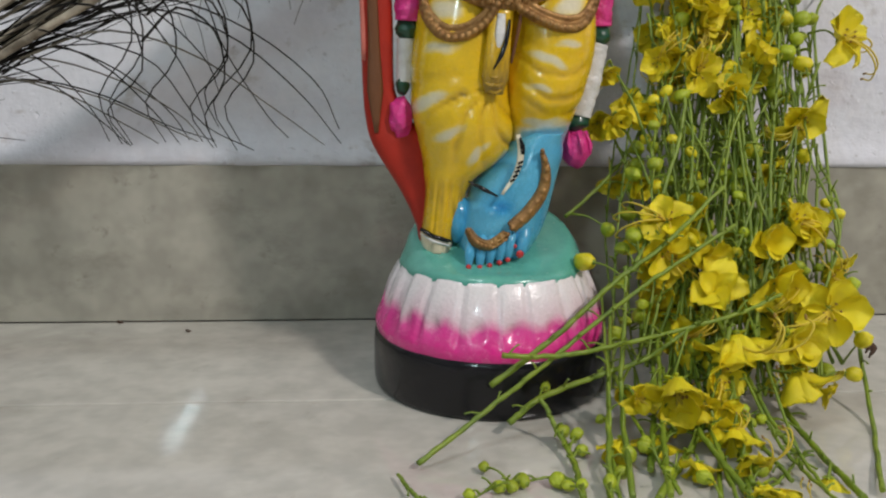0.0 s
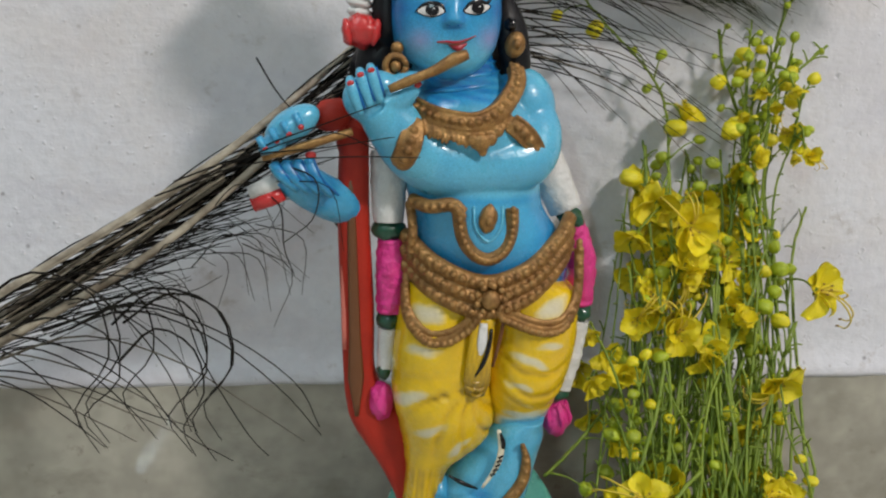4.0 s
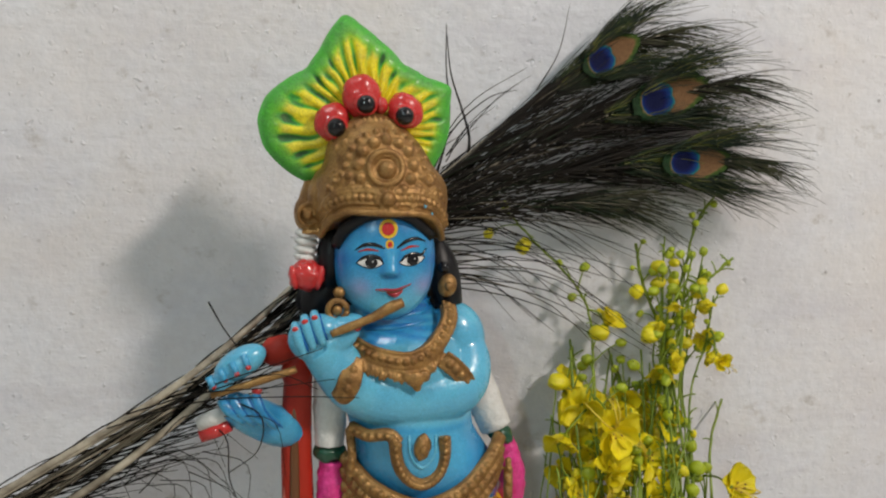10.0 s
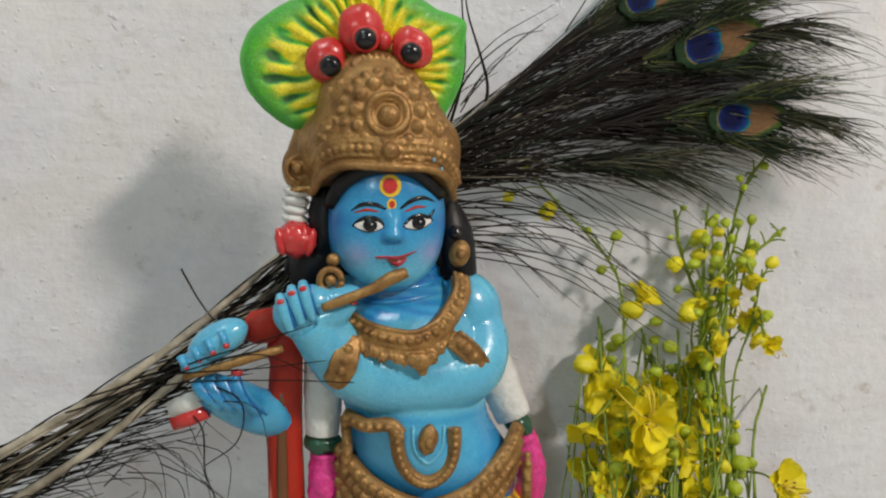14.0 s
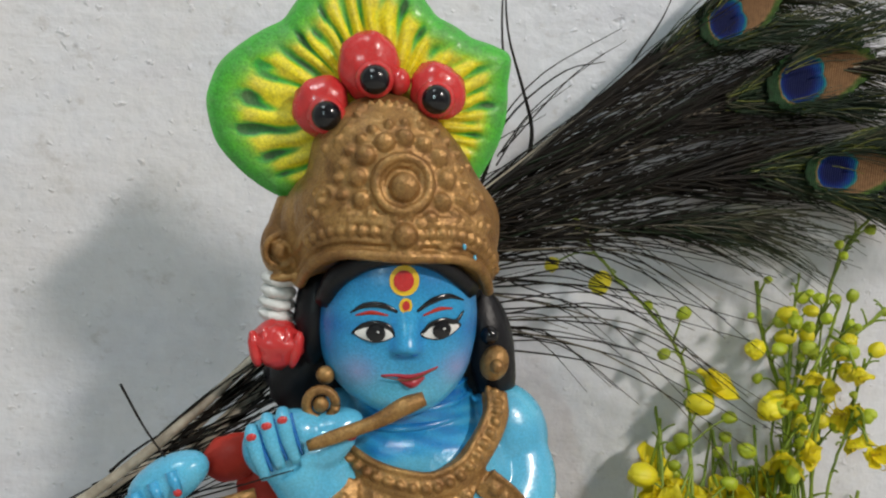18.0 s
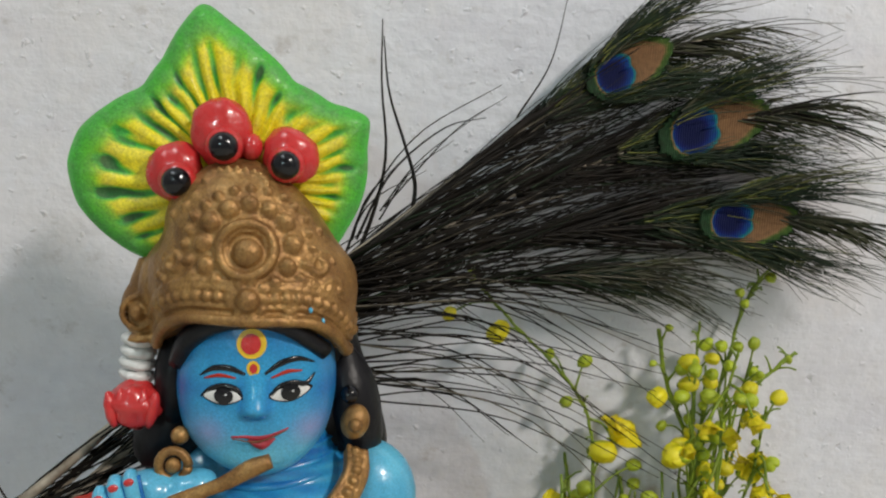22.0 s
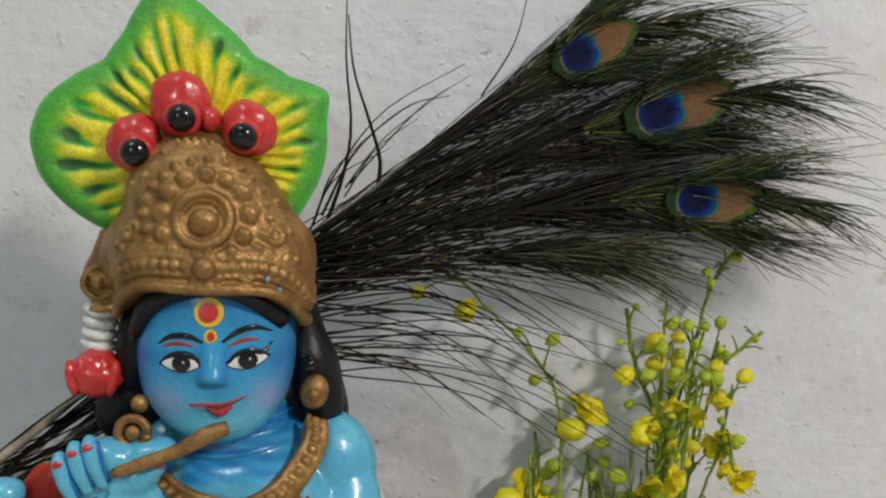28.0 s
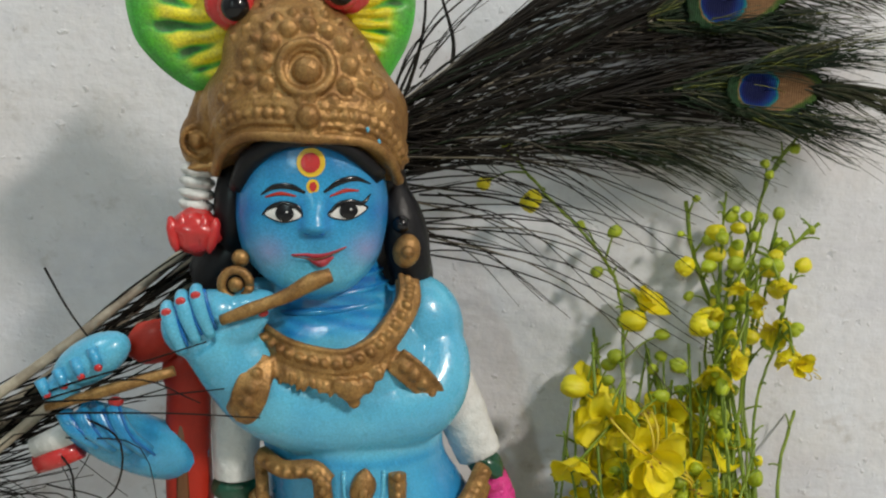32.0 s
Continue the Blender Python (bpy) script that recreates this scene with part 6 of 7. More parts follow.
PETALS = [petal_mesh(0.22, 0.34, 0.12, 1), petal_mesh(-0.16, 0.30, 0.18, 2), petal_mesh(0.42, 0.42, 0.14, 3), petal_mesh(0.10, 0.26, 0.22, 4), petal_mesh(-0.34, 0.34, 0.20, 5)]


def stamen_mesh(seed, spread):
    s, r = Shape(), random.Random(seed)
    s.tube(spline([(0, 0, 0), (0.22, 0.02 * seed, 0.34), (0.72 * spread, 0.05, 0.62), (1.30 * spread, 0.02, 0.56), (1.62 * spread, 0, 0.20), (1.50 * spread, 0, -0.02)], 14), [0.034, 0.034, 0.032, 0.028, 0.022], M_STAMEN, n=6)
    s.ball((1.50 * spread, 0, -0.04), (0.04, 0.04, 0.08), M_ANTHER, 6, 5)
    return s.mesh("stamen")


def tuft_mesh(seed):
    s, r = Shape(), random.Random(seed)
    for k in range(6):
        a, h = r.uniform(0, TAU), r.uniform(0.25, 0.5)
        s.tube(spline([(0, 0, 0), (math.cos(a) * 0.10, math.sin(a) * 0.10, h * 0.6), (math.cos(a) * 0.22, math.sin(a) * 0.22, h)], 6), [0.018, 0.016], M_STAMEN, n=5)
        s.ball((math.cos(a) * 0.22, math.sin(a) * 0.22, h), (0.04, 0.04, 0.055), M_ANTHER, 6, 5)
    return s.mesh("tuft")


STAMENS = [stamen_mesh(k, sp) for k, sp in ((1, 1.0), (2, 0.75), (3, 1.1))]
TUFT = tuft_mesh(8)


def calyx_mesh():
    s = Shape()
    s.ball((0, 0, 0), (0.13, 0.13, 0.10), M_STEM, 10, 6)
    for k in range(5):
        a = TAU * k / 5
        s.ball((0.16 * math.cos(a), 0.16 * math.sin(a), -0.01), (0.12, 0.08, 0.03), M_BUD, 8, 5, (0, 0, math.degrees(a)))
    return s.mesh("calyx")


CALYX = calyx_mesh()


def bud_mesh(mat, seed):
    s = Shape()
    s.ball((0, 0, 0), (0.92, 0.92, 1.08), mat, 14, 9, None, 0, 0.10, seed)
    for k in range(3):
        a = TAU * k / 3 + seed
        s.ball((0.45 * math.cos(a), 0.45 * math.sin(a), 0.12), (0.56, 0.56, 0.86), mat, 10, 7, None, 0, 0.08, seed + k)
    s.ball((0, 0, -0.92), (0.36, 0.36, 0.26), M_STEM, 8, 5)
    return s.mesh("bud")


BUDS = [[bud_mesh(M_BUD, 1), bud_mesh(M_BUD, 2)], [bud_mesh(M_BUDY, 3), bud_mesh(M_BUDY, 4)]]


def child(name, mesh, parent, m):
    ob = new(name, mesh)
    ob.parent = parent
    ob.matrix_basis = m
    return ob


def make_flower(parent, base, at, size, yaw, pitch, kind):
    """A flower of five petals, its face turned to yaw (from the room's side) and pitch (up)."""
    turn = pose(0, 0, 0, 90 - pitch, 0, yaw + 0).to_3x3().to_4x4()
    m = Matrix.Translation(Vector(at) - Vector(base)) @ turn @ Matrix.Rotation(grnd.uniform(0, TAU), 4, "Z")
    f = child("flower", CALYX, parent, m @ Matrix.Diagonal((size, size, size, 1)))
    tagged(f, "open yellow flower with curved stamens" if kind == "o" else "half-open yellow flower" if kind == "c" else "drooping yellow flower")
    lean = {"o": 18, "c": 46, "d": 30}[kind]
    for k in range(5):
        a = TAU * k / 5 + grnd.uniform(-0.16, 0.16)
        sc = grnd.uniform(0.85, 1.1) * (1.12 if kind == "d" and k in (0, 2) else 1.0)
        pm = (Matrix.Rotation(a, 4, "Z") @ Matrix.Rotation(radians(lean + grnd.uniform(-14, 14)), 4, "X") @ Matrix.Rotation(radians(grnd.uniform(-18, 18)), 4, "Y")
              @ Matrix.Translation((0, 0.07, 0.02)) @ Matrix.Diagonal((sc, sc, sc, 1)))
        child("petal", PETALS[grnd.randrange(5)], f, pm)
    if kind == "o" or (kind == "d" and grnd.random() < 0.6) or grnd.random() < 0.15:
        a = grnd.uniform(0, TAU)
        for k in range(3):
            child("stamen", STAMENS[grnd.randrange(3)], f, Matrix.Rotation(a + grnd.uniform(0.15, 0.4) * k, 4, "Z"))
        child("tuft", TUFT, f, Matrix.Rotation(a, 4, "Z"))


def more_sprays():
    """The tangle of thinner sprays behind the front ones."""
    r = random.Random(9)

    def lean(z, off):
        return min(WALL_Y - 0.012, 0.44 + 0.575 * z + off)

    for k in range(122):
        x, z, off = r.uniform(0.175, 0.29), r.uniform(0.16, 0.31), r.uniform(0.004, 0.058) if k < 62 else r.uniform(-0.012, 0.002) if k < 80 else r.uniform(0.03, 0.085)
        if k >= 80:
            x, z = r.uniform(0.205, 0.285), r.uniform(0.12, 0.235)
        x1, z1 = 0.20 + (x - 0.22) * 0.5 + r.uniform(-0.05, 0.05), r.uniform(0.008, 0.05)
        xm = (x + x1) / 2 + r.uniform(-0.02, 0.02)
        zm = (z + z1) / 2
        stem([(x, lean(z, off), z), ((x + xm) / 2 + r.uniform(-0.006, 0.006), lean((z + zm) / 2, off), (z + zm) / 2), (xm, lean(zm, off), zm),
              ((x1 + xm) / 2 + r.uniform(-0.008, 0.008), lean((z1 + zm) / 2, off), (z1 + zm) / 2), (x1, lean(z1, off * 0.5), z1)], r.uniform(0.0012, 0.0021))
    for k in range(58):
        z = r.uniform(0.02, 0.112) if k % 3 else r.uniform(0.185, 0.27)
        x = max(0.155 + 0.22 * max(0.0, z - 0.06), 0.215 + 0.08 * z + r.uniform(-0.062, 0.062) * (1 - 0.6 * z))
        flower((x, lean(z, r.uniform(0.0, 0.035)), z), r.uniform(0.014, 0.021), r.randrange(-45, 46), r.randrange(-60, 40), r.choice("ccod"))
    for k in range(26):
        z = r.uniform(0.185, 0.275)
        x = 0.218 + 0.06 * z + r.uniform(-0.045, 0.040)
        flower((x, lean(z, r.uniform(0.012, 0.045)), z), r.uniform(0.014, 0.020), r.randrange(-60, 61), r.randrange(-70, 50), r.choice("ccdd"))
    for k in range(120):
        z = r.uniform(0.015, 0.30)
        x = max(0.135 + 0.28 * max(0.0, z - 0.04), 0.215 + 0.08 * z + r.uniform(-0.085, 0.07) * (1 - 0.5 * z))
        bud((x, lean(z, r.uniform(-0.01, 0.035)), z), r.uniform(0.003, 0.0055), r.choice((0, 0, 1)))
    # slender tops that stand close together against the wall
    for k in range(13):
        x, z = r.uniform(0.258, 0.302), r.uniform(0.325, 0.395)
        y = min(WALL_Y - 0.014, 0.606 + r.uniform(0.0, 0.024))
        stem([(x, y, z), (x - 0.3 * (x - 0.278) + r.uniform(-0.005, 0.005), y, z - 0.035), (0.272 + 0.5 * (x - 0.278), y - 0.012, 0.28), (0.266 + 0.6 * (x - 0.278), 0.582, 0.24), (0.262 + 0.6 * (x - 0.278), 0.55, 0.18)], r.uniform(0.0012, 0.0020))
        for j in range(3):
            h = z - r.uniform(0.0, 0.07)
            bud((x + (x - 0.278) * 0.2 + r.uniform(-0.010, 0.010), y - r.uniform(0.0, 0.012), h), r.uniform(0.0024, 0.0048), r.choice((0, 0, 0, 1)))
    for k in range(9):
        z = r.uniform(0.275, 0.36)
        flower((0.280 + r.uniform(-0.026, 0.026), min(WALL_Y - 0.02, 0.60 + r.uniform(-0.012, 0.014)), z), r.uniform(0.0085, 0.0125), r.randrange(-50, 51), r.randrange(-80, 20), r.choice("ccd"))
    # sprigs in the shade beside the statue
    for k in range(5):
        x, z, y = r.uniform(0.135, 0.175), r.uniform(0.10, 0.20), r.uniform(0.52, 0.59)
        stem([(x, y, z), (x + 0.015, y - 0.02, z - 0.035), (x + r.uniform(0.02, 0.05), y - 0.05, z * 0.4), (x + r.uniform(0.02, 0.05), 0.455, 0.006)], 0.0018)
        flower((x - 0.004, y, z - 0.004), r.uniform(0.012, 0.016), r.randrange(-40, 41), r.randrange(-60, 30), r.choice("cd"))
    # cut ends and drooping sprigs that spill over the floor
    for k in range(15):
        x = r.uniform(0.125, 0.215)
        z, y1 = r.uniform(0.03, 0.075), r.uniform(0.335, 0.40)
        x1 = x + r.uniform(-0.05, 0.02)
        stem([(x, 0.455 + 0.3 * z, z), ((2 * x + x1) / 3, 0.43, z * 0.55), ((x + 2 * x1) / 3, 0.5 * (0.43 + y1), 0.010), (x1, y1, 0.004)], r.uniform(0.0016, 0.0030))
    for k in range(12):
        x, y = r.uniform(0.115, 0.20), r.uniform(0.375, 0.44)
        flower((x, y, 0.008 + 0.5 * max(0.0, y - 0.39)), r.uniform(0.012, 0.018), r.randrange(-40, 41), r.randrange(-70, 20), r.choice("cdd"))
    for k in range(18):
        x, y = r.uniform(0.085, 0.20), r.uniform(0.36, 0.45)
        bud((x, y, 0.006 + r.uniform(0, 0.6) * max(0.0, y - 0.38)), r.uniform(0.0028, 0.0045), 0)
    for k in range(8):
        z = r.uniform(0.30, 0.385)
        x = 0.282 + r.uniform(-0.035, 0.035)
        bud((x, min(WALL_Y - 0.02, 0.612 + r.uniform(-0.012, 0.012)), z), r.uniform(0.0025, 0.005), r.choice((0, 1)))


def dried_leaf(at):
    s = Shape()
    for k in range(4):
        a = k * 1.3
        s.tube(spline([(at[0], at[1], at[2]), (at[0] + 0.004 * math.cos(a), at[1] - 0.003, at[2] - 0.004 + 0.002 * k), (at[0] + 0.002 * math.cos(a + 1), at[1] - 0.004, at[2] - 0.010 + 0.003 * k)], 7), [0.0006, 0.0026, 0.0004], M_DRY, n=6, flat=0.25)
    return s


def finish_flora():
    more_sprays()
    for s in STEMS:
        c, base = s["curve"], tuple(s["curve"][-1])
        ups = len(s["flowers"]) + len(s["buds"])
        label = "green cut stem with yellow flowers and round buds" if s["flowers"] else "green stem with round buds" if ups else "bare cut green flower stem"
        ob = thing("flower_spray", base, label, "flower spray", "bunch of yellow flower sprays")
        g = Shape()
        n = len(c)
        wob = np.array([[noise.noise(Vector((i * 0.33, base[0] * 90, k))) for k in range(3)] for i in range(n)]) * 0.0007
        g.tube(c + wob, [s["r"] * (0.92 + 0.08 * math.sin(i * 1.7)) * (0.75 + 0.35 * i / n) for i in range(n)], M_STEM, n=8)
        for k in range(int(n / 7)):
            i = grnd.randrange(2, n - 2)
            d = Vector((grnd.uniform(-1, 1), grnd.uniform(-0.9, 0.4), grnd.uniform(-0.2, 1))).normalized() * grnd.uniform(0.003, 0.011)
            p = Vector(c[i])
            if (p + d).z < 0.003 or (p + d).y > WALL_Y - 0.004:
                continue
            g.tube(spline([p, p + d * 0.6 + Vector((0, 0, 0.001)), p + d], 5), [0.0008, 0.0005, 0.0006], M_STEM, n=5)
        for at, size, yaw, pitch, kind in s["flowers"]:
            j = int(np.argmin(np.linalg.norm(c - np.array(at), axis=1)))
            a, e = Vector(c[max(0, j - 6)]), Vector(at)
            g.tube(spline([a, (a + e) / 2 + Vector((0, -0.002, 0.004)), e], 7), [0.0010, 0.0007, 0.0009], M_STEM, n=6)
        for at, r, kind in s["buds"]:
            j = int(np.argmin(np.linalg.norm(c - np.array(at), axis=1)))
            a, e = Vector(c[min(n - 1, j + 5)]), Vector(at)
            g.tube(spline([a, (a + e) / 2 + Vector((0, -0.001, 0.003)), e], 7), [0.0008, 0.0005, 0.0006], M_STEM, n=6)
        part("stem", g, ob, "", base)
        if s is STEMS[0]:
            part("dried_leaf", dried_leaf((0.289, 0.466, 0.040)), ob, "shrivelled brown leaf", base)
        for at, size, yaw, pitch, kind in s["flowers"]:
            make_flower(ob, base, at, size, yaw, pitch, kind)
        for at, r, kind in s["buds"]:
            j = int(np.argmin(np.linalg.norm(c - np.array(at), axis=1)))
            d = Vector(at) - Vector(c[j])
            rot = d.to_track_quat("Z", "Y").to_matrix().to_4x4() if d.length > 1e-4 else Matrix.Identity(4)
            child("bud", BUDS[kind][grnd.randrange(2)], ob, Matrix.Translation(Vector(at) - Vector(base)) @ rot @ Matrix.Diagonal((r, r, r * grnd.uniform(0.95, 1.2), 1)))



stem([(0.332,0.640,0.259),(0.308,0.604,0.216),(0.291,0.517,0.100),(0.293,0.488,0.048),(0.279,0.434,0.004),(0.238,0.354,0.004)], .0022)
stem([(0.140,0.622,0.410),(0.166,0.622,0.384),(0.194,0.622,0.358),(0.209,0.622,0.333),(0.211,0.610,0.296),(0.207,0.579,0.242),(0.213,0.567,0.186),(0.195,0.537,0.133),(0.166,0.504,0.077),(0.154,0.474,0.025)], 0.0018)
stem([(0.310,0.632,0.428),(0.294,0.632,0.402),(0.287,0.632,0.366),(0.281,0.632,0.330),(0.269,0.621,0.297),(0.254,0.595,0.253),(0.246,0.571,0.211),(0.258,0.539,0.155),(0.245,0.505,0.095),(0.225,0.473,0.039),(0.200,0.438,0.004),(0.171,0.349,0.004)], 0.0020)
stem([(0.321,0.622,0.377),(0.302,0.622,0.359),(0.287,0.622,0.341),(0.274,0.617,0.307),(0.272,0.595,0.270),(0.273,0.565,0.217),(0.271,0.558,0.187),(0.270,0.527,0.135),(0.261,0.505,0.095),(0.248,0.479,0.051)], 0.0023)
stem([(0.244,0.627,0.386),(0.251,0.627,0.358),(0.270,0.626,0.314),(0.269,0.599,0.268),(0.266,0.569,0.215),(0.239,0.546,0.184),(0.236,0.512,0.126),(0.221,0.478,0.066),(0.230,0.448,0.013),(0.228,0.401,0.004),(0.225,0.347,0.004)], 0.0028)
stem([(0.243,0.595,0.243),(0.230,0.560,0.183),(0.229,0.526,0.124),(0.218,0.498,0.075),(0.225,0.468,0.023)], 0.0022)
stem([(0.196,0.547,0.194),(0.188,0.527,0.160),(0.168,0.500,0.114),(0.149,0.481,0.080)], 0.0026)
stem([(0.223,0.578,0.220),(0.206,0.541,0.155),(0.192,0.510,0.101),(0.178,0.481,0.051),(0.179,0.458,0.010)], 0.0020)
stem([(0.280,0.584,0.243),(0.266,0.550,0.184),(0.243,0.516,0.125),(0.210,0.485,0.071),(0.177,0.464,0.036),(0.178,0.424,0.004)], 0.0020)
stem([(0.193,0.587,0.231),(0.186,0.551,0.169),(0.190,0.516,0.107),(0.202,0.490,0.063),(0.190,0.438,0.004),(0.157,0.350,0.004)], 0.0020)
stem([(0.138,0.461,0.088),(0.135,0.446,0.063),(0.129,0.424,0.025),(0.116,0.352,0.004)], 0.0026)
stem([(0.220,0.439,0.077),(0.196,0.434,0.068),(0.160,0.429,0.060),(0.115,0.425,0.051),(0.088,0.423,0.048),(0.063,0.423,0.049)], 0.0024)
stem([(0.201,0.485,0.130),(0.163,0.467,0.100),(0.131,0.456,0.080),(0.097,0.441,0.055),(0.058,0.427,0.030)], 0.0028)
stem([(0.201,0.464,0.111),(0.158,0.450,0.088),(0.128,0.440,0.070),(0.085,0.424,0.042),(0.051,0.412,0.020),(0.017,0.391,0.004)], 0.0024)
stem([(0.185,0.454,0.060),(0.150,0.443,0.040),(0.120,0.438,0.031),(0.087,0.432,0.021),(0.068,0.425,0.009)], 0.0030)
stem([(0.085,0.424,0.024),(0.092,0.416,0.010),(0.096,0.391,0.004),(0.093,0.353,0.004)], 0.0028)
stem([(0.192,0.438,0.058),(0.173,0.414,0.015),(0.154,0.391,0.004),(0.128,0.352,0.004)], 0.0032)
stem([(0.177,0.573,0.178),(0.168,0.556,0.149),(0.145,0.542,0.125),(0.117,0.529,0.103)], 0.0020)
stem([(0.203,0.649,0.312),(0.205,0.636,0.289),(0.208,0.619,0.259)], 0.0020)
stem([(0.007,0.380,0.004),(0.013,0.363,0.004),(0.024,0.345,0.004)], 0.0020)
stem([(0.220,0.395,0.004),(0.198,0.371,0.004),(0.174,0.349,0.004)], 0.0016)
stem([(0.042,0.356,0.004),(0.051,0.364,0.004),(0.065,0.369,0.004),(0.084,0.374,0.004),(0.098,0.366,0.004)], 0.0012)
stem([(0.290,0.579,0.221),(0.285,0.549,0.169),(0.268,0.514,0.108),(0.268,0.495,0.075)], 0.0015)
flower((0.154,0.416,0.037), 0.025, 0, -35, 'd')
flower((0.171,0.492,0.108), 0.020, -30, 40, 'o')
flower((0.166,0.480,0.091), 0.020, 10, -10, 'o')
flower((0.189,0.479,0.089), 0.020, 30, 0, 'c')
flower((0.223,0.477,0.099), 0.021, 10, 20, 'c')
flower((0.248,0.491,0.107), 0.018, 40, 30, 'o')
flower((0.191,0.461,0.072), 0.021, -20, 30, 'c')
flower((0.197,0.441,0.054), 0.026, 10, -60, 'd')
flower((0.233,0.473,0.074), 0.022, 0, 10, 'c')
flower((0.230,0.444,0.051), 0.022, 30, 0, 'c')
flower((0.258,0.456,0.063), 0.023, -10, 5, 'o')
flower((0.234,0.439,0.032), 0.022, 20, -70, 'd')
flower((0.146,0.415,0.004), 0.018, -20, -50, 'o')
flower((0.181,0.360,0.004), 0.018, 0, -20, 'c')
flower((0.183,0.431,0.036), 0.020, 40, -10, 'o')
flower((0.133,0.442,0.021), 0.012, 0, 0, 'c')
flower((0.182,0.580,0.253), 0.018, -40, -50, 'd')
flower((0.217,0.577,0.259), 0.022, 5, -5, 'o')
flower((0.203,0.547,0.194), 0.020, 0, 10, 'o')
flower((0.212,0.567,0.230), 0.018, 20, 50, 'c')
flower((0.221,0.545,0.183), 0.018, 20, -10, 'c')
flower((0.241,0.546,0.201), 0.016, 40, 40, 'c')
flower((0.305,0.565,0.217), 0.022, 30, 20, 'o')
flower((0.265,0.532,0.168), 0.020, 10, -30, 'd')
flower((0.171,0.550,0.165), 0.016, -10, 10, 'c')
flower((0.193,0.562,0.203), 0.017, -30, -10, 'c')
flower((0.166,0.542,0.125), 0.015, 0, -20, 'c')
flower((0.250,0.537,0.133), 0.018, 20, -20, 'c')
flower((0.211,0.570,0.227), 0.016, 20, 0, 'c')
flower((0.180,0.556,0.201), 0.015, -30, 0, 'c')
flower((0.225,0.548,0.187), 0.016, 20, 30, 'c')
flower((0.223,0.622,0.324), 0.015, 20, 60, 'c')
flower((0.263,0.610,0.296), 0.015, 0, -60, 'd')
flower((0.198,0.592,0.272), 0.018, -20, -20, 'd')
flower((0.250,0.441,0.019), 0.012, 60, -20, 'c')
flower((0.218,0.367,0.004), 0.014, 0, -80, 'd')
bud((0.195,0.622,0.345), 0.0035, 0)
bud((0.203,0.622,0.368), 0.0038, 0)
bud((0.237,0.617,0.351), 0.0055, 1)
bud((0.256,0.619,0.370), 0.0050, 1)
bud((0.259,0.622,0.357), 0.0045, 1)
bud((0.278,0.622,0.379), 0.0040, 0)
bud((0.270,0.627,0.378), 0.0040, 0)
bud((0.303,0.619,0.339), 0.0055, 1)
bud((0.280,0.622,0.328), 0.0040, 0)
bud((0.286,0.616,0.312), 0.0050, 1)
bud((0.253,0.617,0.318), 0.0075, 1)
bud((0.273,0.612,0.300), 0.0040, 0)
bud((0.263,0.596,0.272), 0.0060, 0)
bud((0.305,0.622,0.418), 0.0035, 0)
bud((0.286,0.622,0.409), 0.0030, 0)
bud((0.290,0.622,0.403), 0.0030, 0)
bud((0.296,0.620,0.351), 0.0060, 1)
bud((0.285,0.622,0.368), 0.0040, 0)
bud((0.280,0.622,0.348), 0.0040, 0)
bud((0.302,0.622,0.364), 0.0040, 0)
bud((0.242,0.622,0.388), 0.0025, 0)
bud((0.234,0.622,0.368), 0.0022, 0)
bud((0.244,0.622,0.333), 0.0030, 0)
bud((0.154,0.616,0.384), 0.0060, 1)
bud((0.128,0.618,0.392), 0.0040, 1)
bud((0.140,0.622,0.412), 0.0035, 0)
bud((0.185,0.627,0.370), 0.0030, 0)
bud((0.289,0.622,0.379), 0.0035, 0)
bud((0.262,0.622,0.337), 0.0035, 0)
bud((0.324,0.622,0.373), 0.0025, 0)
bud((0.181,0.597,0.287), 0.0070, 1)
bud((0.236,0.610,0.296), 0.0050, 0)
bud((0.227,0.619,0.311), 0.0040, 0)
bud((0.274,0.622,0.363), 0.0040, 0)
bud((0.281,0.572,0.230), 0.0060, 0)
bud((0.231,0.602,0.281), 0.0040, 0)
bud((0.237,0.575,0.235), 0.0040, 0)
bud((0.216,0.617,0.319), 0.0070, 1)
bud((0.266,0.559,0.208), 0.0060, 0)
bud((0.275,0.564,0.217), 0.0050, 0)
bud((0.255,0.549,0.189), 0.0055, 0)
bud((0.236,0.579,0.242), 0.0050, 0)
bud((0.244,0.555,0.201), 0.0040, 0)
bud((0.186,0.562,0.212), 0.0040, 0)
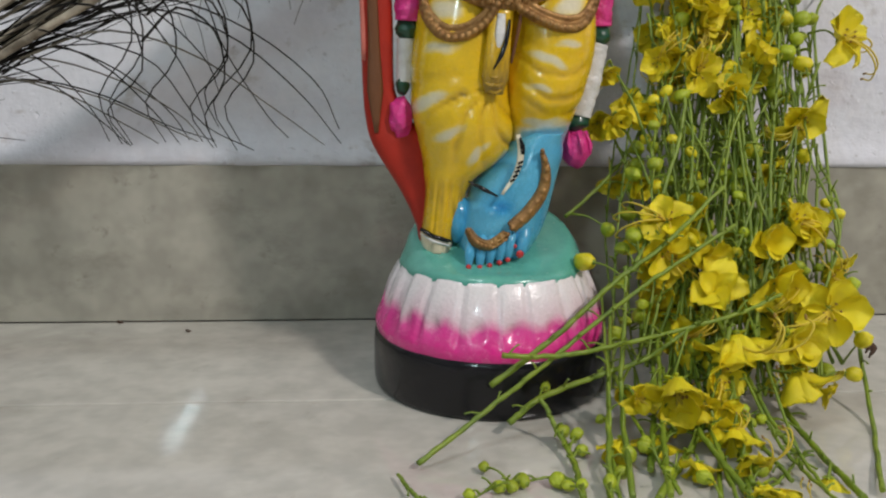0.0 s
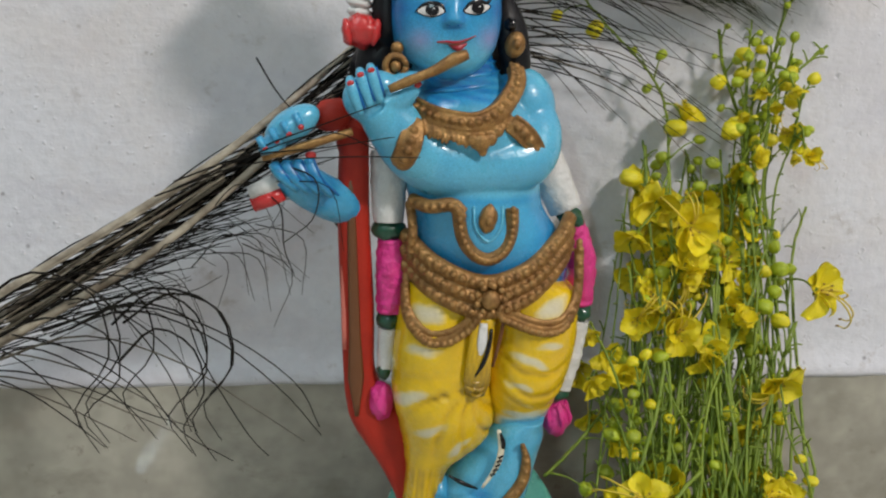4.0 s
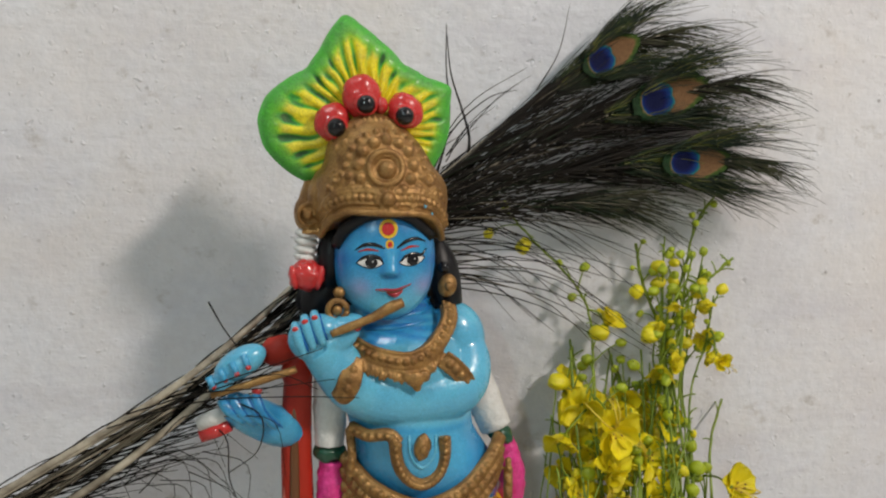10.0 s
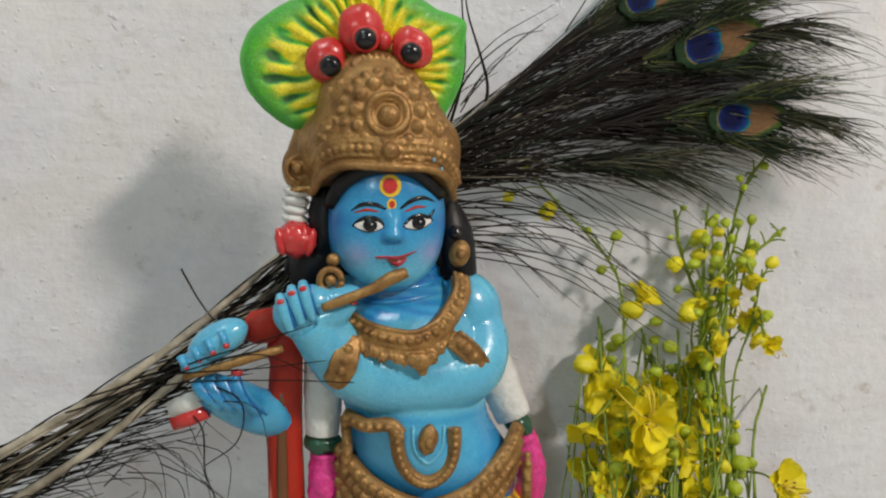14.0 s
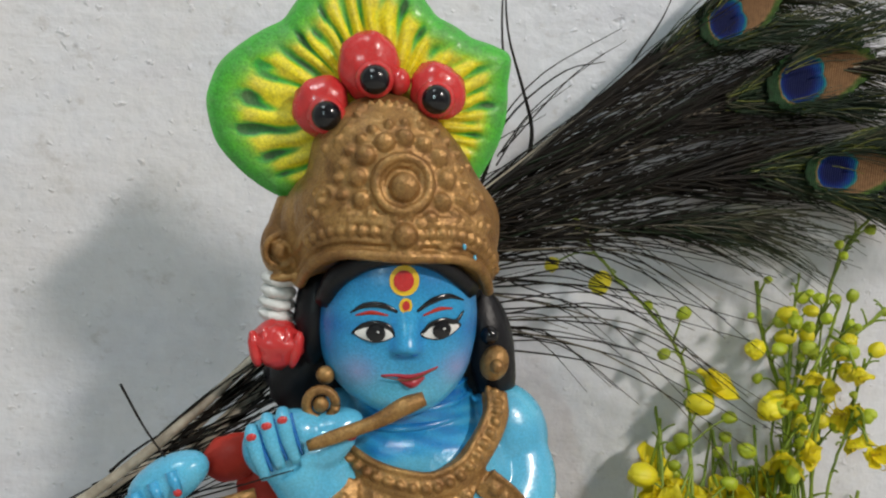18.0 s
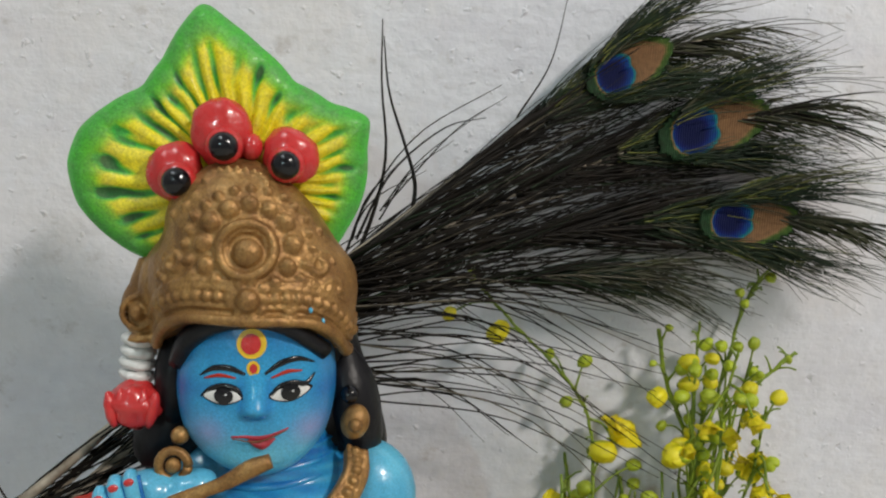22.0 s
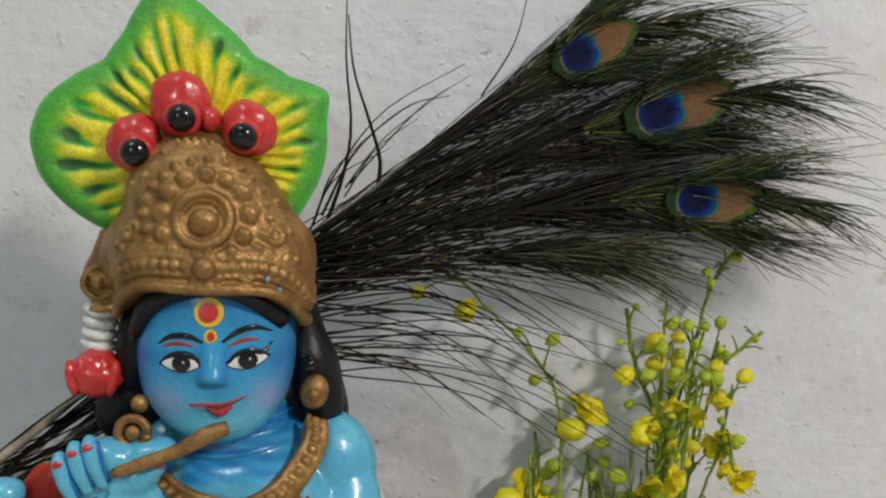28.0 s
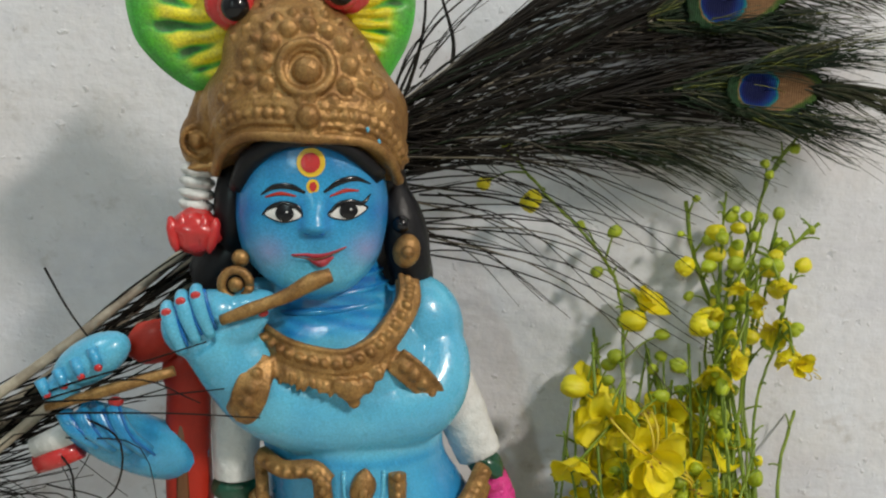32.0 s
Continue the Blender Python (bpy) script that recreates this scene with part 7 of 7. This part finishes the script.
bud((0.183,0.554,0.198), 0.0040, 0)
bud((0.234,0.525,0.148), 0.0050, 1)
bud((0.216,0.560,0.209), 0.0040, 0)
bud((0.235,0.587,0.249), 0.0040, 0)
bud((0.248,0.585,0.246), 0.0040, 0)
bud((0.281,0.537,0.169), 0.0040, 0)
bud((0.218,0.525,0.131), 0.0050, 0)
bud((0.196,0.529,0.137), 0.0040, 0)
bud((0.236,0.524,0.147), 0.0050, 0)
bud((0.223,0.544,0.189), 0.0060, 0)
bud((0.254,0.545,0.182), 0.0050, 0)
bud((0.120,0.484,0.085), 0.0060, 1)
bud((0.146,0.497,0.090), 0.0042, 0)
bud((0.141,0.482,0.073), 0.0042, 0)
bud((0.163,0.539,0.120), 0.0040, 0)
bud((0.173,0.541,0.123), 0.0045, 0)
bud((0.101,0.406,0.011), 0.0035, 0)
bud((0.103,0.402,0.004), 0.0035, 0)
bud((0.084,0.371,0.004), 0.0045, 0)
bud((0.067,0.371,0.004), 0.0040, 0)
bud((0.061,0.366,0.004), 0.0035, 0)
bud((0.055,0.366,0.004), 0.0035, 0)
bud((0.050,0.386,0.004), 0.0030, 0)
bud((0.040,0.359,0.004), 0.0030, 0)
bud((0.095,0.366,0.004), 0.0030, 0)
bud((0.088,0.365,0.004), 0.0030, 0)
bud((0.257,0.485,0.078), 0.0030, 0)
bud((0.266,0.486,0.080), 0.0030, 0)
bud((0.283,0.503,0.110), 0.0040, 1)
bud((0.225,0.517,0.134), 0.0040, 0)
bud((0.195,0.471,0.054), 0.0050, 0)
bud((0.151,0.471,0.055), 0.0050, 0)
bud((0.170,0.476,0.046), 0.0050, 0)
bud((0.201,0.522,0.125), 0.0040, 0)
bud((0.216,0.437,0.004), 0.0040, 0)
bud((0.199,0.445,0.009), 0.0050, 0)
bud((0.174,0.442,0.004), 0.0050, 0)
bud((0.139,0.475,0.043), 0.0050, 0)
bud((0.144,0.525,0.096), 0.0050, 0)
bud((0.158,0.530,0.105), 0.0050, 0)

finish_flora()
